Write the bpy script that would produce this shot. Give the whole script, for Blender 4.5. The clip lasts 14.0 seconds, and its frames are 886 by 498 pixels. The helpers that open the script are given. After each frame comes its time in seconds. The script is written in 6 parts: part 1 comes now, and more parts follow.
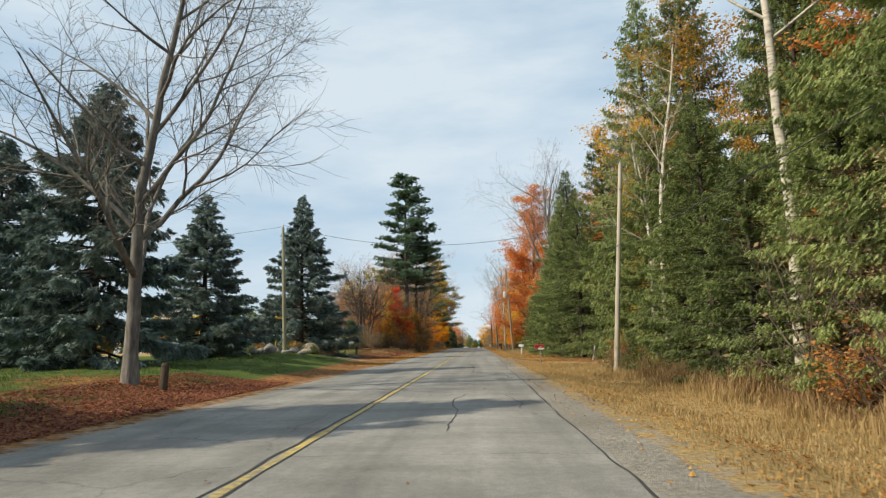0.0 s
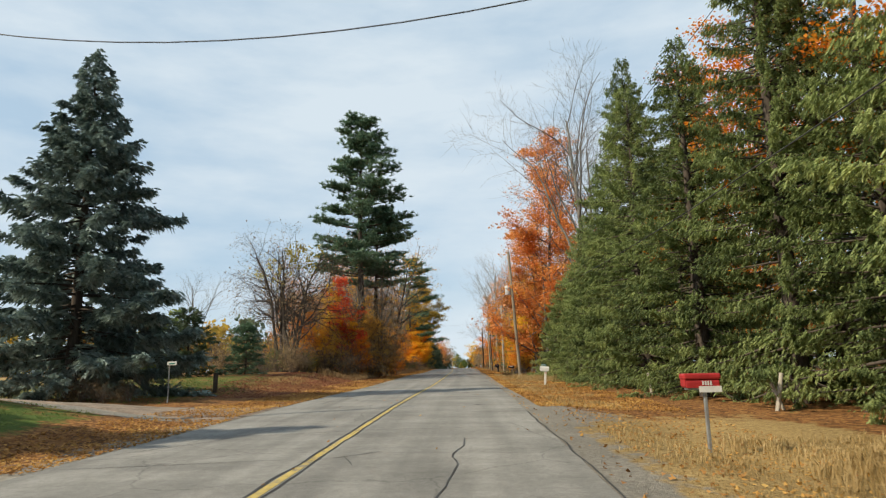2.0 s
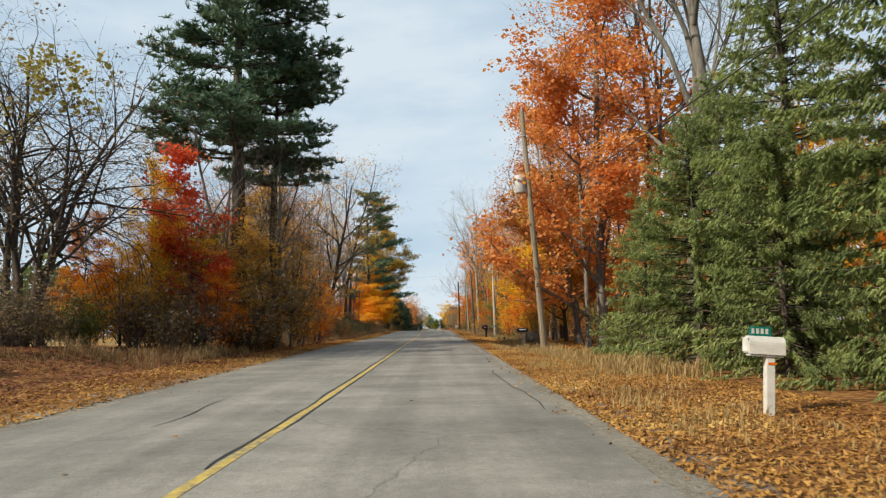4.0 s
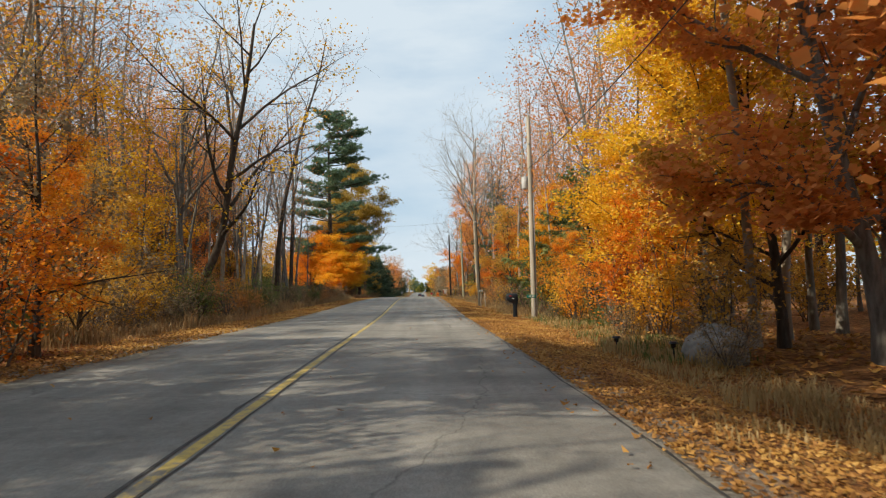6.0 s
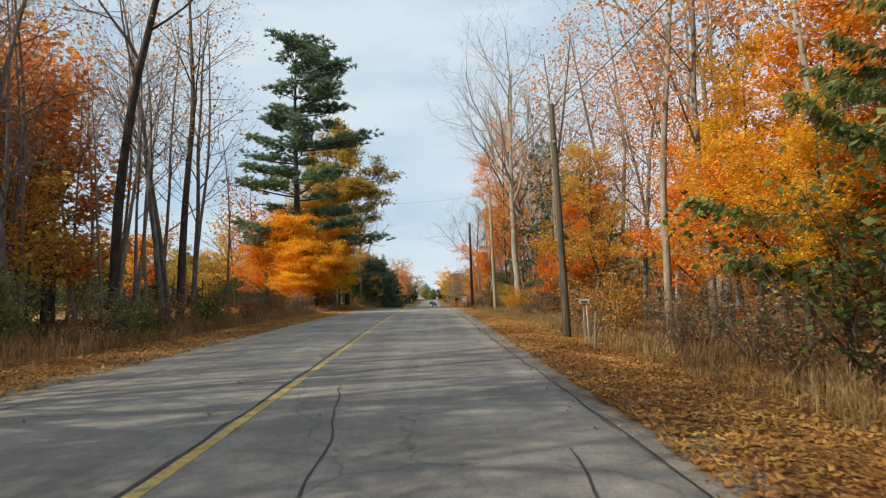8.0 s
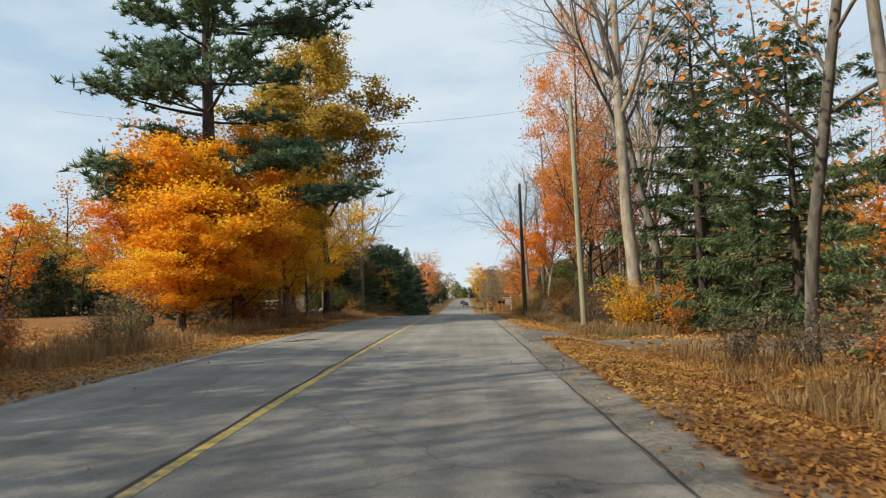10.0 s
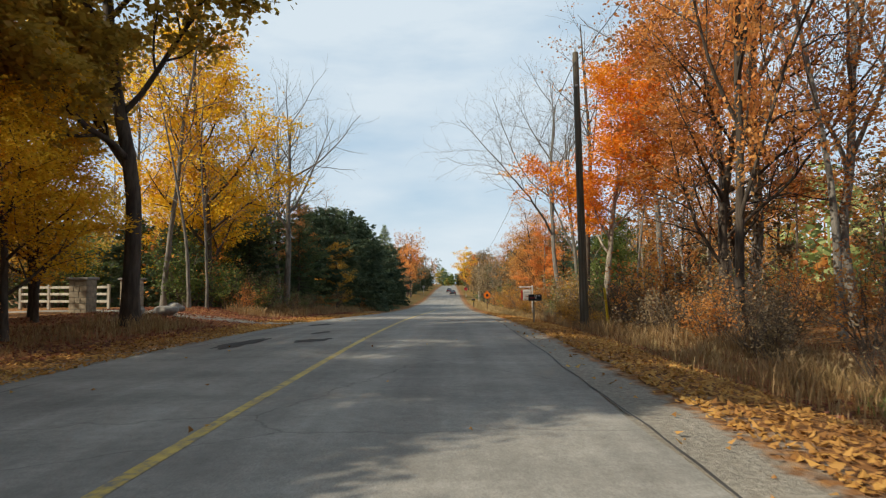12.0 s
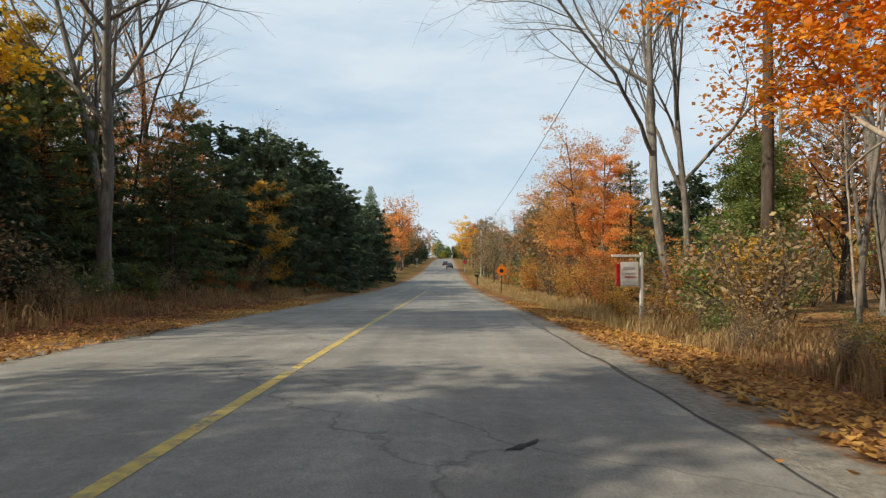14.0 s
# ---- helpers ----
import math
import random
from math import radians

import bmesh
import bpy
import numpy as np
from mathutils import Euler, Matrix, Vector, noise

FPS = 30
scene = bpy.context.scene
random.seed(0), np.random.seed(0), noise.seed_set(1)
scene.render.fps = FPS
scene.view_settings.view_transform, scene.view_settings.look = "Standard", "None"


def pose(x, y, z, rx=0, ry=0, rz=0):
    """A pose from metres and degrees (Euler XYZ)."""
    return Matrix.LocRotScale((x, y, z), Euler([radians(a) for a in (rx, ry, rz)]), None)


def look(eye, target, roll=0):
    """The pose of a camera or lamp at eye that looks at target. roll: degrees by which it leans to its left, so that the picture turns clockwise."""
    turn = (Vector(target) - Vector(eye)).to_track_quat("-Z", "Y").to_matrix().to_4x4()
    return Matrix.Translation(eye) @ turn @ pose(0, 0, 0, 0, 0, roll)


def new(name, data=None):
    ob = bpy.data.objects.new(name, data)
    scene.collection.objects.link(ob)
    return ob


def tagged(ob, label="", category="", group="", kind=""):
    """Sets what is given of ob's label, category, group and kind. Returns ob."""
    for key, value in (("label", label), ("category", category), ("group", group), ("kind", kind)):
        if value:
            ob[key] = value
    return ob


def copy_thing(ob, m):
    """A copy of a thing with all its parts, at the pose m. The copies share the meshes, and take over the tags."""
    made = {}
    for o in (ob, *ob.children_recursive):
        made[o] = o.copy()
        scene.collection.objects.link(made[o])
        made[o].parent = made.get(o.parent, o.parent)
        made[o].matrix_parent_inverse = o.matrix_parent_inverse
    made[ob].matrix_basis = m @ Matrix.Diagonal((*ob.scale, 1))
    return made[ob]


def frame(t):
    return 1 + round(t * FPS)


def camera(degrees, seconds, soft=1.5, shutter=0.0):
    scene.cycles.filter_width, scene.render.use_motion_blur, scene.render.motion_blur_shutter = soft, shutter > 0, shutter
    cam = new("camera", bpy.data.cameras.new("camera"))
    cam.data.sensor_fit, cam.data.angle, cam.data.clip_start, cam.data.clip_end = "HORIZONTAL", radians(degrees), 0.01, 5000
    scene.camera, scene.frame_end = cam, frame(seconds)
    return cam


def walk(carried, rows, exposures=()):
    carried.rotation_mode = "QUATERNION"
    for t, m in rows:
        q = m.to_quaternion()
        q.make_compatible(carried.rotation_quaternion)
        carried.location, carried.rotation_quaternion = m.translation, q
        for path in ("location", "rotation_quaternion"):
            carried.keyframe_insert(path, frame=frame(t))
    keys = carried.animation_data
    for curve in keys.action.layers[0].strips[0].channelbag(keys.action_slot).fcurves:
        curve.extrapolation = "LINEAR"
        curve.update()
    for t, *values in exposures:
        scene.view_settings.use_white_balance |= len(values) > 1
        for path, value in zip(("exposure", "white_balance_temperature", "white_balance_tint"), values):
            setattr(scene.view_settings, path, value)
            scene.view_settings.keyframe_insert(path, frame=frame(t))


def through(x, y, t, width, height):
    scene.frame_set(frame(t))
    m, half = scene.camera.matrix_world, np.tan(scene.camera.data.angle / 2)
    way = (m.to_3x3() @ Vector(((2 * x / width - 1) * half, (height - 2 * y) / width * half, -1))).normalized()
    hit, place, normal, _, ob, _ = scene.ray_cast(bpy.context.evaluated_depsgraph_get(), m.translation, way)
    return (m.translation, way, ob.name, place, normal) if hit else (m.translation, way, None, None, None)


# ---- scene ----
cam = camera(69.8, 14.0, 1.2, 0.06)
PATH = [
    (0, (1.971, 0.000, 0.405), (1.493, 9.866, 1.963), -1.21),
    (0.5, (2.009, 7.409, 0.481), (1.484, 17.239, 2.237), -0.92),
    (1, (2.058, 14.847, 0.488), (1.519, 24.646, 2.407), -0.93),
    (1.5, (2.080, 22.384, 0.591), (1.619, 32.195, 2.470), -1.13),
    (2, (2.036, 29.615, 0.727), (1.743, 39.438, 2.574), -1.23),
    (2.5, (2.050, 36.809, 0.783), (1.819, 46.630, 2.650), -1.33),
    (3, (2.065, 44.052, 0.922), (1.987, 53.895, 2.683), -1.53),
    (3.5, (2.081, 51.341, 0.925), (2.083, 61.231, 2.400), -0.91),
    (4, (2.078, 58.269, 0.922), (2.194, 68.191, 2.159), -1.20),
    (4.2, (2.213, 60.655, 0.854), (2.394, 70.596, 1.931), -1.09),
    (6.3, (2.182, 90.153, 1.342), (2.514, 100.125, 2.002), -0.88),
    (6.5, (2.208, 92.916, 1.348), (2.511, 102.889, 2.021), -0.78),
    (7, (2.218, 99.521, 1.363), (2.544, 109.500, 1.938), -0.57),
    (7.5, (2.290, 106.048, 1.352), (2.540, 116.026, 1.973), -0.87),
    (8, (2.231, 112.504, 1.441), (2.380, 122.472, 2.214), -1.18),
    (8.2, (2.210, 114.998, 1.400), (2.249, 124.961, 2.251), -1.28),
    (10.3, (2.220, 142.632, 1.784), (1.830, 152.597, 2.514), -1.07),
    (10.5, (2.231, 145.237, 1.771), (1.874, 155.205, 2.479), -0.47),
    (11, (2.197, 151.645, 1.814), (1.854, 161.620, 2.425), -0.27),
    (11.5, (2.032, 157.813, 1.767), (1.861, 167.795, 2.337), -0.47),
    (12, (1.924, 163.848, 1.809), (1.792, 173.832, 2.355), -0.47),
    (12.5, (1.756, 169.644, 1.799), (1.745, 179.629, 2.347), -0.37),
    (13, (1.729, 174.939, 1.737), (1.805, 184.926, 2.245), -0.27),
    (13.5, (1.671, 180.077, 1.638), (1.745, 190.069, 2.051), -0.17),
    (14, (1.728, 184.966, 1.541), (1.652, 194.965, 1.668), 0.13),
]
walk(cam, [(t, look(eye, target, roll)) for t, eye, target, roll in PATH], ((0, 0.2, 6700, 9), (14, 0.2, 6700, 9)))

# ---------------------------------------------------------------- light
SUN_DIR = Vector((0.74, 0.36, -0.59)).normalized()   # the way the light travels
world = bpy.data.worlds.new("world")
scene.world = world
world.use_nodes = True
wn, wl = world.node_tree.nodes, world.node_tree.links
wn.clear()
sky = wn.new("ShaderNodeTexSky")
sky.sky_type = "NISHITA"
sky.sun_disc = False
sky.sun_elevation = math.asin(-SUN_DIR.z)
sky.sun_rotation = math.atan2(-SUN_DIR.x, -SUN_DIR.y)
sky.air_density, sky.dust_density, sky.ozone_density = 1.0, 1.2, 1.0
sky_tex = wn.new("ShaderNodeTexCoord")
cloud_map = wn.new("ShaderNodeMapping")
cloud_map.inputs["Scale"].default_value = (1.3, 2.2, 5.0)
cloud_a = wn.new("ShaderNodeTexNoise")
cloud_a.inputs["Scale"].default_value, cloud_a.inputs["Detail"].default_value = 2.2, 7
cloud_a.inputs["Roughness"].default_value = 0.55
cloud_ramp = wn.new("ShaderNodeValToRGB")
cloud_ramp.color_ramp.elements[0].position, cloud_ramp.color_ramp.elements[0].color = 0.34, (0.1, 0.1, 0.1, 1)
cloud_ramp.color_ramp.elements[1].position, cloud_ramp.color_ramp.elements[1].color = 0.66, (0.85, 0.85, 0.85, 1)
cloud_mix = wn.new("ShaderNodeMix")
cloud_mix.data_type = "RGBA"
cloud_mix.inputs["B"].default_value = (7.2, 8.2, 9.1, 1)
back = wn.new("ShaderNodeBackground")
back.inputs["Strength"].default_value = 0.088
wout = wn.new("ShaderNodeOutputWorld")
wl.new(sky_tex.outputs["Generated"], cloud_map.inputs["Vector"])
wl.new(cloud_map.outputs["Vector"], cloud_a.inputs["Vector"])
wl.new(cloud_a.outputs["Fac"], cloud_ramp.inputs["Fac"])
wl.new(cloud_ramp.outputs["Color"], cloud_mix.inputs["Factor"])
haze_mix = wn.new("ShaderNodeMix")
haze_mix.data_type = "RGBA"
haze_mix.inputs["Factor"].default_value = 0.72
haze_mix.inputs["B"].default_value = (5.0, 7.0, 9.0, 1)
wl.new(sky.outputs["Color"], haze_mix.inputs["A"])
wl.new(haze_mix.outputs["Result"], cloud_mix.inputs["A"])
wl.new(cloud_mix.outputs["Result"], back.inputs["Color"])
wl.new(back.outputs["Background"], wout.inputs["Surface"])

sun = new("sun", bpy.data.lights.new("sun", "SUN"))
sun.data.energy, sun.data.angle, sun.data.color = 5.0, radians(0.6), (1.0, 0.89, 0.70)
sun.matrix_world = look((0, 0, 60), Vector((0, 0, 60)) + SUN_DIR)

# ---------------------------------------------------------------- materials


def node_mat(name):
    m = bpy.data.materials.new(name)
    m.use_nodes = True
    n = m.node_tree.nodes
    n.clear()
    out = n.new("ShaderNodeOutputMaterial")
    return m, n, m.node_tree.links, out


def ramp(n, stops):
    r = n.new("ShaderNodeValToRGB")
    e = r.color_ramp.elements
    while len(e) < len(stops):
        e.new(0.5)
    for el, (p, c) in zip(e, stops):
        el.position, el.color = p, (*c, 1)
    return r


def noise_tex(n, l, scale, detail=4, coord=None, rough=0.6):
    t = n.new("ShaderNodeTexNoise")
    t.inputs["Scale"].default_value, t.inputs["Detail"].default_value = scale, detail
    t.inputs["Roughness"].default_value = rough
    if coord is not None:
        l.new(coord, t.inputs["Vector"])
    return t


def mix_rgb(n, l, a, b, fac, mode="MIX"):
    m = n.new("ShaderNodeMix")
    m.data_type, m.blend_type = "RGBA", mode
    for sock, v in (("A", a), ("B", b), ("Factor", fac)):
        if isinstance(v, (int, float)):
            m.inputs[sock].default_value = v
        elif isinstance(v, tuple):
            m.inputs[sock].default_value = (*v, 1)
        else:
            l.new(v, m.inputs[sock])
    return m.outputs["Result"]


def leaf_mat(name, colours, clump=0.35, through=0.4, rough=0.6):
    """Leaf or needle: colour differs leaf by leaf, clump by clump and tree by tree; some light passes through."""
    m, n, l, out = node_mat(name)
    geo, info, tc = n.new("ShaderNodeNewGeometry"), n.new("ShaderNodeObjectInfo"), n.new("ShaderNodeTexCoord")
    cl = noise_tex(n, l, clump, 3, tc.outputs["Object"])
    a = n.new("ShaderNodeMath"); a.operation = "MULTIPLY_ADD"
    l.new(geo.outputs["Random Per Island"], a.inputs[0]); a.inputs[1].default_value = 0.42
    b = n.new("ShaderNodeMath"); b.operation = "MULTIPLY_ADD"
    l.new(cl.outputs["Fac"], b.inputs[0]); b.inputs[1].default_value = 1.5; b.inputs[2].default_value = -0.62
    l.new(b.outputs[0], a.inputs[2])
    c = n.new("ShaderNodeMath"); c.operation = "MULTIPLY_ADD"
    l.new(info.outputs["Random"], c.inputs[0]); c.inputs[1].default_value = 0.34
    l.new(a.outputs[0], c.inputs[2])
    k = len(colours) - 1
    r = ramp(n, [(i / k, col) for i, col in enumerate(colours)])
    l.new(c.outputs[0], r.inputs["Fac"])
    d, t, g, mx, mg = (n.new("ShaderNodeBsdfDiffuse"), n.new("ShaderNodeBsdfTranslucent"), n.new("ShaderNodeBsdfGlossy"),
                       n.new("ShaderNodeMixShader"), n.new("ShaderNodeMixShader"))
    l.new(r.outputs["Color"], d.inputs["Color"]); l.new(r.outputs["Color"], t.inputs["Color"])
    g.inputs["Roughness"].default_value = rough
    g.inputs["Color"].default_value = (0.8, 0.8, 0.8, 1)
    mx.inputs["Fac"].default_value, mg.inputs["Fac"].default_value = through, 0.025
    l.new(d.outputs[0], mx.inputs[1]); l.new(t.outputs[0], mx.inputs[2])
    l.new(mx.outputs[0], mg.inputs[1]); l.new(g.outputs[0], mg.inputs[2])
    l.new(mg.outputs[0], out.inputs["Surface"])
    return m


def rough_mat(name, colours, scale=8.0, rough=0.8, metal=0.0, stretch=(1, 1, 1), bump=0.3, grime=0.35, dist=0.01, spec=0.3):
    """Painted, wooden, stony or metal surface with two scales of variation and a fine relief."""
    m, n, l, out = node_mat(name)
    tc, mp = n.new("ShaderNodeTexCoord"), n.new("ShaderNodeMapping")
    mp.inputs["Scale"].default_value = stretch
    l.new(tc.outputs["Object"], mp.inputs["Vector"])
    fine = noise_tex(n, l, scale, 6, mp.outputs["Vector"], 0.65)
    wide = noise_tex(n, l, scale * 0.13, 3, mp.outputs["Vector"])
    k = len(colours) - 1
    r = ramp(n, [(0.25 + 0.5 * i / max(k, 1), c) for i, c in enumerate(colours)])
    l.new(fine.outputs["Fac"], r.inputs["Fac"])
    wr = ramp(n, [(0.35, (1 - grime,) * 3), (0.65, (1, 1, 1))])
    l.new(wide.outputs["Fac"], wr.inputs["Fac"])
    col = mix_rgb(n, l, r.outputs["Color"], wr.outputs["Color"], 1.0, "MULTIPLY")
    p = n.new("ShaderNodeBsdfPrincipled")
    l.new(col, p.inputs["Base Color"])
    p.inputs["Roughness"].default_value, p.inputs["Metallic"].default_value = rough, metal
    p.inputs["Specular IOR Level"].default_value = spec
    bp = n.new("ShaderNodeBump")
    bp.inputs["Strength"].default_value, bp.inputs["Distance"].default_value = bump, dist
    l.new(fine.outputs["Fac"], bp.inputs["Height"])
    l.new(bp.outputs["Normal"], p.inputs["Normal"])
    l.new(p.outputs[0], out.inputs["Surface"])
    return m


def ground_mat():
    """Lawn, dry grass, leaf litter, gravel and asphalt apron, laid out by the sheet's own zone weights."""
    m, n, l, out = node_mat("ground_cover")
    tc, at = n.new("ShaderNodeTexCoord"), n.new("ShaderNodeAttribute")
    at.attribute_name = "zone"
    sep = n.new("ShaderNodeSeparateColor")
    l.new(at.outputs["Color"], sep.inputs["Color"])
    o = tc.outputs["Object"]
    fine, mid, wide = noise_tex(n, l, 14, 6, o, 0.7), noise_tex(n, l, 2.6, 5, o), noise_tex(n, l, 0.35, 3, o)
    vor = n.new("ShaderNodeTexVoronoi")
    vor.inputs["Scale"].default_value = 11
    l.new(o, vor.inputs["Vector"])
    litter = ramp(n, [(0.0, (0.06, 0.03, 0.015)), (0.35, (0.16, 0.075, 0.03)), (0.6, (0.27, 0.125, 0.045)), (1.0, (0.40, 0.22, 0.08))])
    sepv = n.new("ShaderNodeSeparateColor")
    l.new(vor.outputs["Color"], sepv.inputs["Color"])
    mixv = n.new("ShaderNodeMath"); mixv.operation = "MULTIPLY_ADD"
    l.new(sepv.outputs["Red"], mixv.inputs[0]); mixv.inputs[1].default_value = 0.7
    mm = n.new("ShaderNodeMath"); mm.operation = "MULTIPLY_ADD"
    l.new(mid.outputs["Fac"], mm.inputs[0]); mm.inputs[1].default_value = 0.8; mm.inputs[2].default_value = -0.25
    l.new(mm.outputs[0], mixv.inputs[2])
    l.new(mixv.outputs[0], litter.inputs["Fac"])
    lawn = ramp(n, [(0.3, (0.045, 0.075, 0.018)), (0.55, (0.09, 0.13, 0.03)), (0.75, (0.17, 0.19, 0.055))])
    l.new(fine.outputs["Fac"], lawn.inputs["Fac"])
    dry = ramp(n, [(0.3, (0.16, 0.10, 0.04)), (0.5, (0.34, 0.235, 0.10)), (0.72, (0.50, 0.37, 0.17))])
    l.new(fine.outputs["Fac"], dry.inputs["Fac"])
    grav = ramp(n, [(0.25, (0.15, 0.135, 0.115)), (0.5, (0.25, 0.23, 0.195)), (0.75, (0.37, 0.345, 0.30))])
    l.new(fine.outputs["Fac"], grav.inputs["Fac"])

    def edge(channel):
        a = n.new("ShaderNodeMath"); a.operation = "ADD"
        b = n.new("ShaderNodeMath"); b.operation = "MULTIPLY_ADD"
        l.new(mid.outputs["Fac"], b.inputs[0]); b.inputs[1].default_value = 1.1; b.inputs[2].default_value = -0.55
        l.new(channel, a.inputs[0]); l.new(b.outputs[0], a.inputs[1])
        r = ramp(n, [(0.38, (0, 0, 0)), (0.62, (1, 1, 1))])
        l.new(a.outputs[0], r.inputs["Fac"])
        return r.outputs["Color"]
    col = mix_rgb(n, l, litter.outputs["Color"], lawn.outputs["Color"], edge(sep.outputs["Red"]))
    col = mix_rgb(n, l, col, dry.outputs["Color"], edge(sep.outputs["Green"]))
    col = mix_rgb(n, l, col, grav.outputs["Color"], edge(sep.outputs["Blue"]))
    wr = ramp(n, [(0.3, (0.72, 0.72, 0.72)), (0.7, (1.1, 1.1, 1.1))])
    l.new(wide.outputs["Fac"], wr.inputs["Fac"])
    col = mix_rgb(n, l, col, wr.outputs["Color"], 1.0, "MULTIPLY")
    p = n.new("ShaderNodeBsdfPrincipled")
    l.new(col, p.inputs["Base Color"])
    p.inputs["Roughness"].default_value, p.inputs["Specular IOR Level"].default_value = 0.95, 0.1
    bp = n.new("ShaderNodeBump")
    bp.inputs["Strength"].default_value, bp.inputs["Distance"].default_value = 0.8, 0.05
    l.new(fine.outputs["Fac"], bp.inputs["Height"])
    l.new(bp.outputs["Normal"], p.inputs["Normal"])
    l.new(p.outputs[0], out.inputs["Surface"])
    return m


def asphalt_mat(name, base, streak=1.0):
    """Old worn asphalt: pale aggregate, wheel tracks along the lanes, crosswise bands that mostly paint in tree shadow,
    and hair cracks.
    """
    m, n, l, out = node_mat(name)
    tc = n.new("ShaderNodeTexCoord")
    o = tc.outputs["Object"]
    along, across = n.new("ShaderNodeMapping"), n.new("ShaderNodeMapping")
    along.inputs["Scale"].default_value, across.inputs["Scale"].default_value = (1.0, 0.03, 1), (0.16, 0.8, 1)
    l.new(o, along.inputs["Vector"]); l.new(o, across.inputs["Vector"])
    grit, blot = noise_tex(n, l, 60, 5, o, 0.75), noise_tex(n, l, 0.7, 5, o)
    track, band = noise_tex(n, l, 1.6, 3, along.outputs["Vector"]), noise_tex(n, l, 1.1, 4, across.outputs["Vector"])
    r = ramp(n, [(0.25, tuple(0.58 * c for c in base)), (0.5, base), (0.75, tuple(1.42 * c for c in base))])
    l.new(grit.outputs["Fac"], r.inputs["Fac"])
    col = r.outputs["Color"]
    # band: crosswise streaks, mostly tree shade put into the road colour
    for tex, lo, hi in ((blot, 0.78, 1.13), (track, 0.80, 1.13), (band, 1 - 0.2 * streak, 1 + 0.1 * streak), (noise_tex(n, l, 9, 5, o, 0.7), 0.86, 1.12)):
        wr = ramp(n, [(0.32, (lo,) * 3), (0.68, (hi,) * 3)])
        l.new(tex.outputs["Fac"], wr.inputs["Fac"])
        col = mix_rgb(n, l, col, wr.outputs["Color"], 1.0, "MULTIPLY")
    vor, warp = n.new("ShaderNodeTexVoronoi"), noise_tex(n, l, 1.3, 4, o)
    vor.feature = "DISTANCE_TO_EDGE"
    vor.inputs["Scale"].default_value = 0.33
    wv = mix_rgb(n, l, o, warp.outputs["Color"], 0.35)
    l.new(wv, vor.inputs["Vector"])
    cr = ramp(n, [(0.0, (0.4, 0.4, 0.4)), (0.0035, (1, 1, 1))])
    l.new(vor.outputs["Distance"], cr.inputs["Fac"])
    col = mix_rgb(n, l, col, cr.outputs["Color"], 0.6, "MULTIPLY")
    p = n.new("ShaderNodeBsdfPrincipled")
    l.new(col, p.inputs["Base Color"])
    p.inputs["Roughness"].default_value, p.inputs["Specular IOR Level"].default_value = 0.85, 0.25
    bp = n.new("ShaderNodeBump")
    bp.inputs["Strength"].default_value, bp.inputs["Distance"].default_value = 0.35, 0.006
    l.new(grit.outputs["Fac"], bp.inputs["Height"])
    l.new(bp.outputs["Normal"], p.inputs["Normal"])
    l.new(p.outputs[0], out.inputs["Surface"])
    return m


def line_mat():
    """Road paint, cracked and worn through to the asphalt in flakes."""
    m, n, l, out = node_mat("yellow_line_paint")
    o = n.new("ShaderNodeTexCoord").outputs["Object"]
    a, b = noise_tex(n, l, 9, 6, o, 0.7), noise_tex(n, l, 0.8, 3, o)
    s = n.new("ShaderNodeMath"); s.operation = "MULTIPLY_ADD"
    l.new(b.outputs["Fac"], s.inputs[0]); s.inputs[1].default_value = 0.5
    l.new(a.outputs["Fac"], s.inputs[2])
    r = ramp(n, [(0.60, (0.16, 0.15, 0.125)), (0.74, (0.40, 0.295, 0.075)), (0.98, (0.55, 0.41, 0.10))])
    l.new(s.outputs[0], r.inputs["Fac"])
    p = n.new("ShaderNodeBsdfPrincipled")
    l.new(r.outputs["Color"], p.inputs["Base Color"])
    p.inputs["Roughness"].default_value = 0.7
    l.new(p.outputs[0], out.inputs["Surface"])
    return m


M_GROUND = ground_mat()
M_ROAD = asphalt_mat("worn_asphalt", (0.23, 0.222, 0.203))
M_DRIVE = asphalt_mat("driveway_asphalt", (0.15, 0.145, 0.135))
M_DIRT = rough_mat("gravel_drive", [(0.14, 0.11, 0.085), (0.27, 0.21, 0.16), (0.38, 0.30, 0.23)], 16, 0.95, bump=0.8, dist=0.02)
M_LINE = line_mat()
M_TAR = rough_mat("crack_sealing_tar", [(0.03, 0.03, 0.03), (0.075, 0.07, 0.066)], 20, 0.7, bump=0.2)
M_PATCH = rough_mat("patching_asphalt", [(0.022, 0.022, 0.022), (0.06, 0.058, 0.055)], 30, 0.85, bump=0.7)
M_BARK = rough_mat("grey_brown_bark", [(0.066, 0.060, 0.052), (0.18, 0.165, 0.145), (0.31, 0.288, 0.255)], 9, 0.95, stretch=(1, 1, 0.22), bump=0.9, dist=0.03)
M_BARK_D = rough_mat("dark_bark", [(0.028, 0.022, 0.018), (0.078, 0.062, 0.05), (0.14, 0.115, 0.093)], 9, 0.95, stretch=(1, 1, 0.22), bump=0.9, dist=0.03)
M_BARK_P = rough_mat("pale_bark", [(0.11, 0.095, 0.075), (0.32, 0.28, 0.225), (0.50, 0.455, 0.385)], 5, 0.9, stretch=(1, 1, 0.35), bump=0.7, dist=0.02)
M_BIRCH = rough_mat("birch_bark", [(0.05, 0.045, 0.04), (0.52, 0.48, 0.41), (0.68, 0.64, 0.56)], 5, 0.8, stretch=(0.7, 0.7, 2.2), bump=0.4)
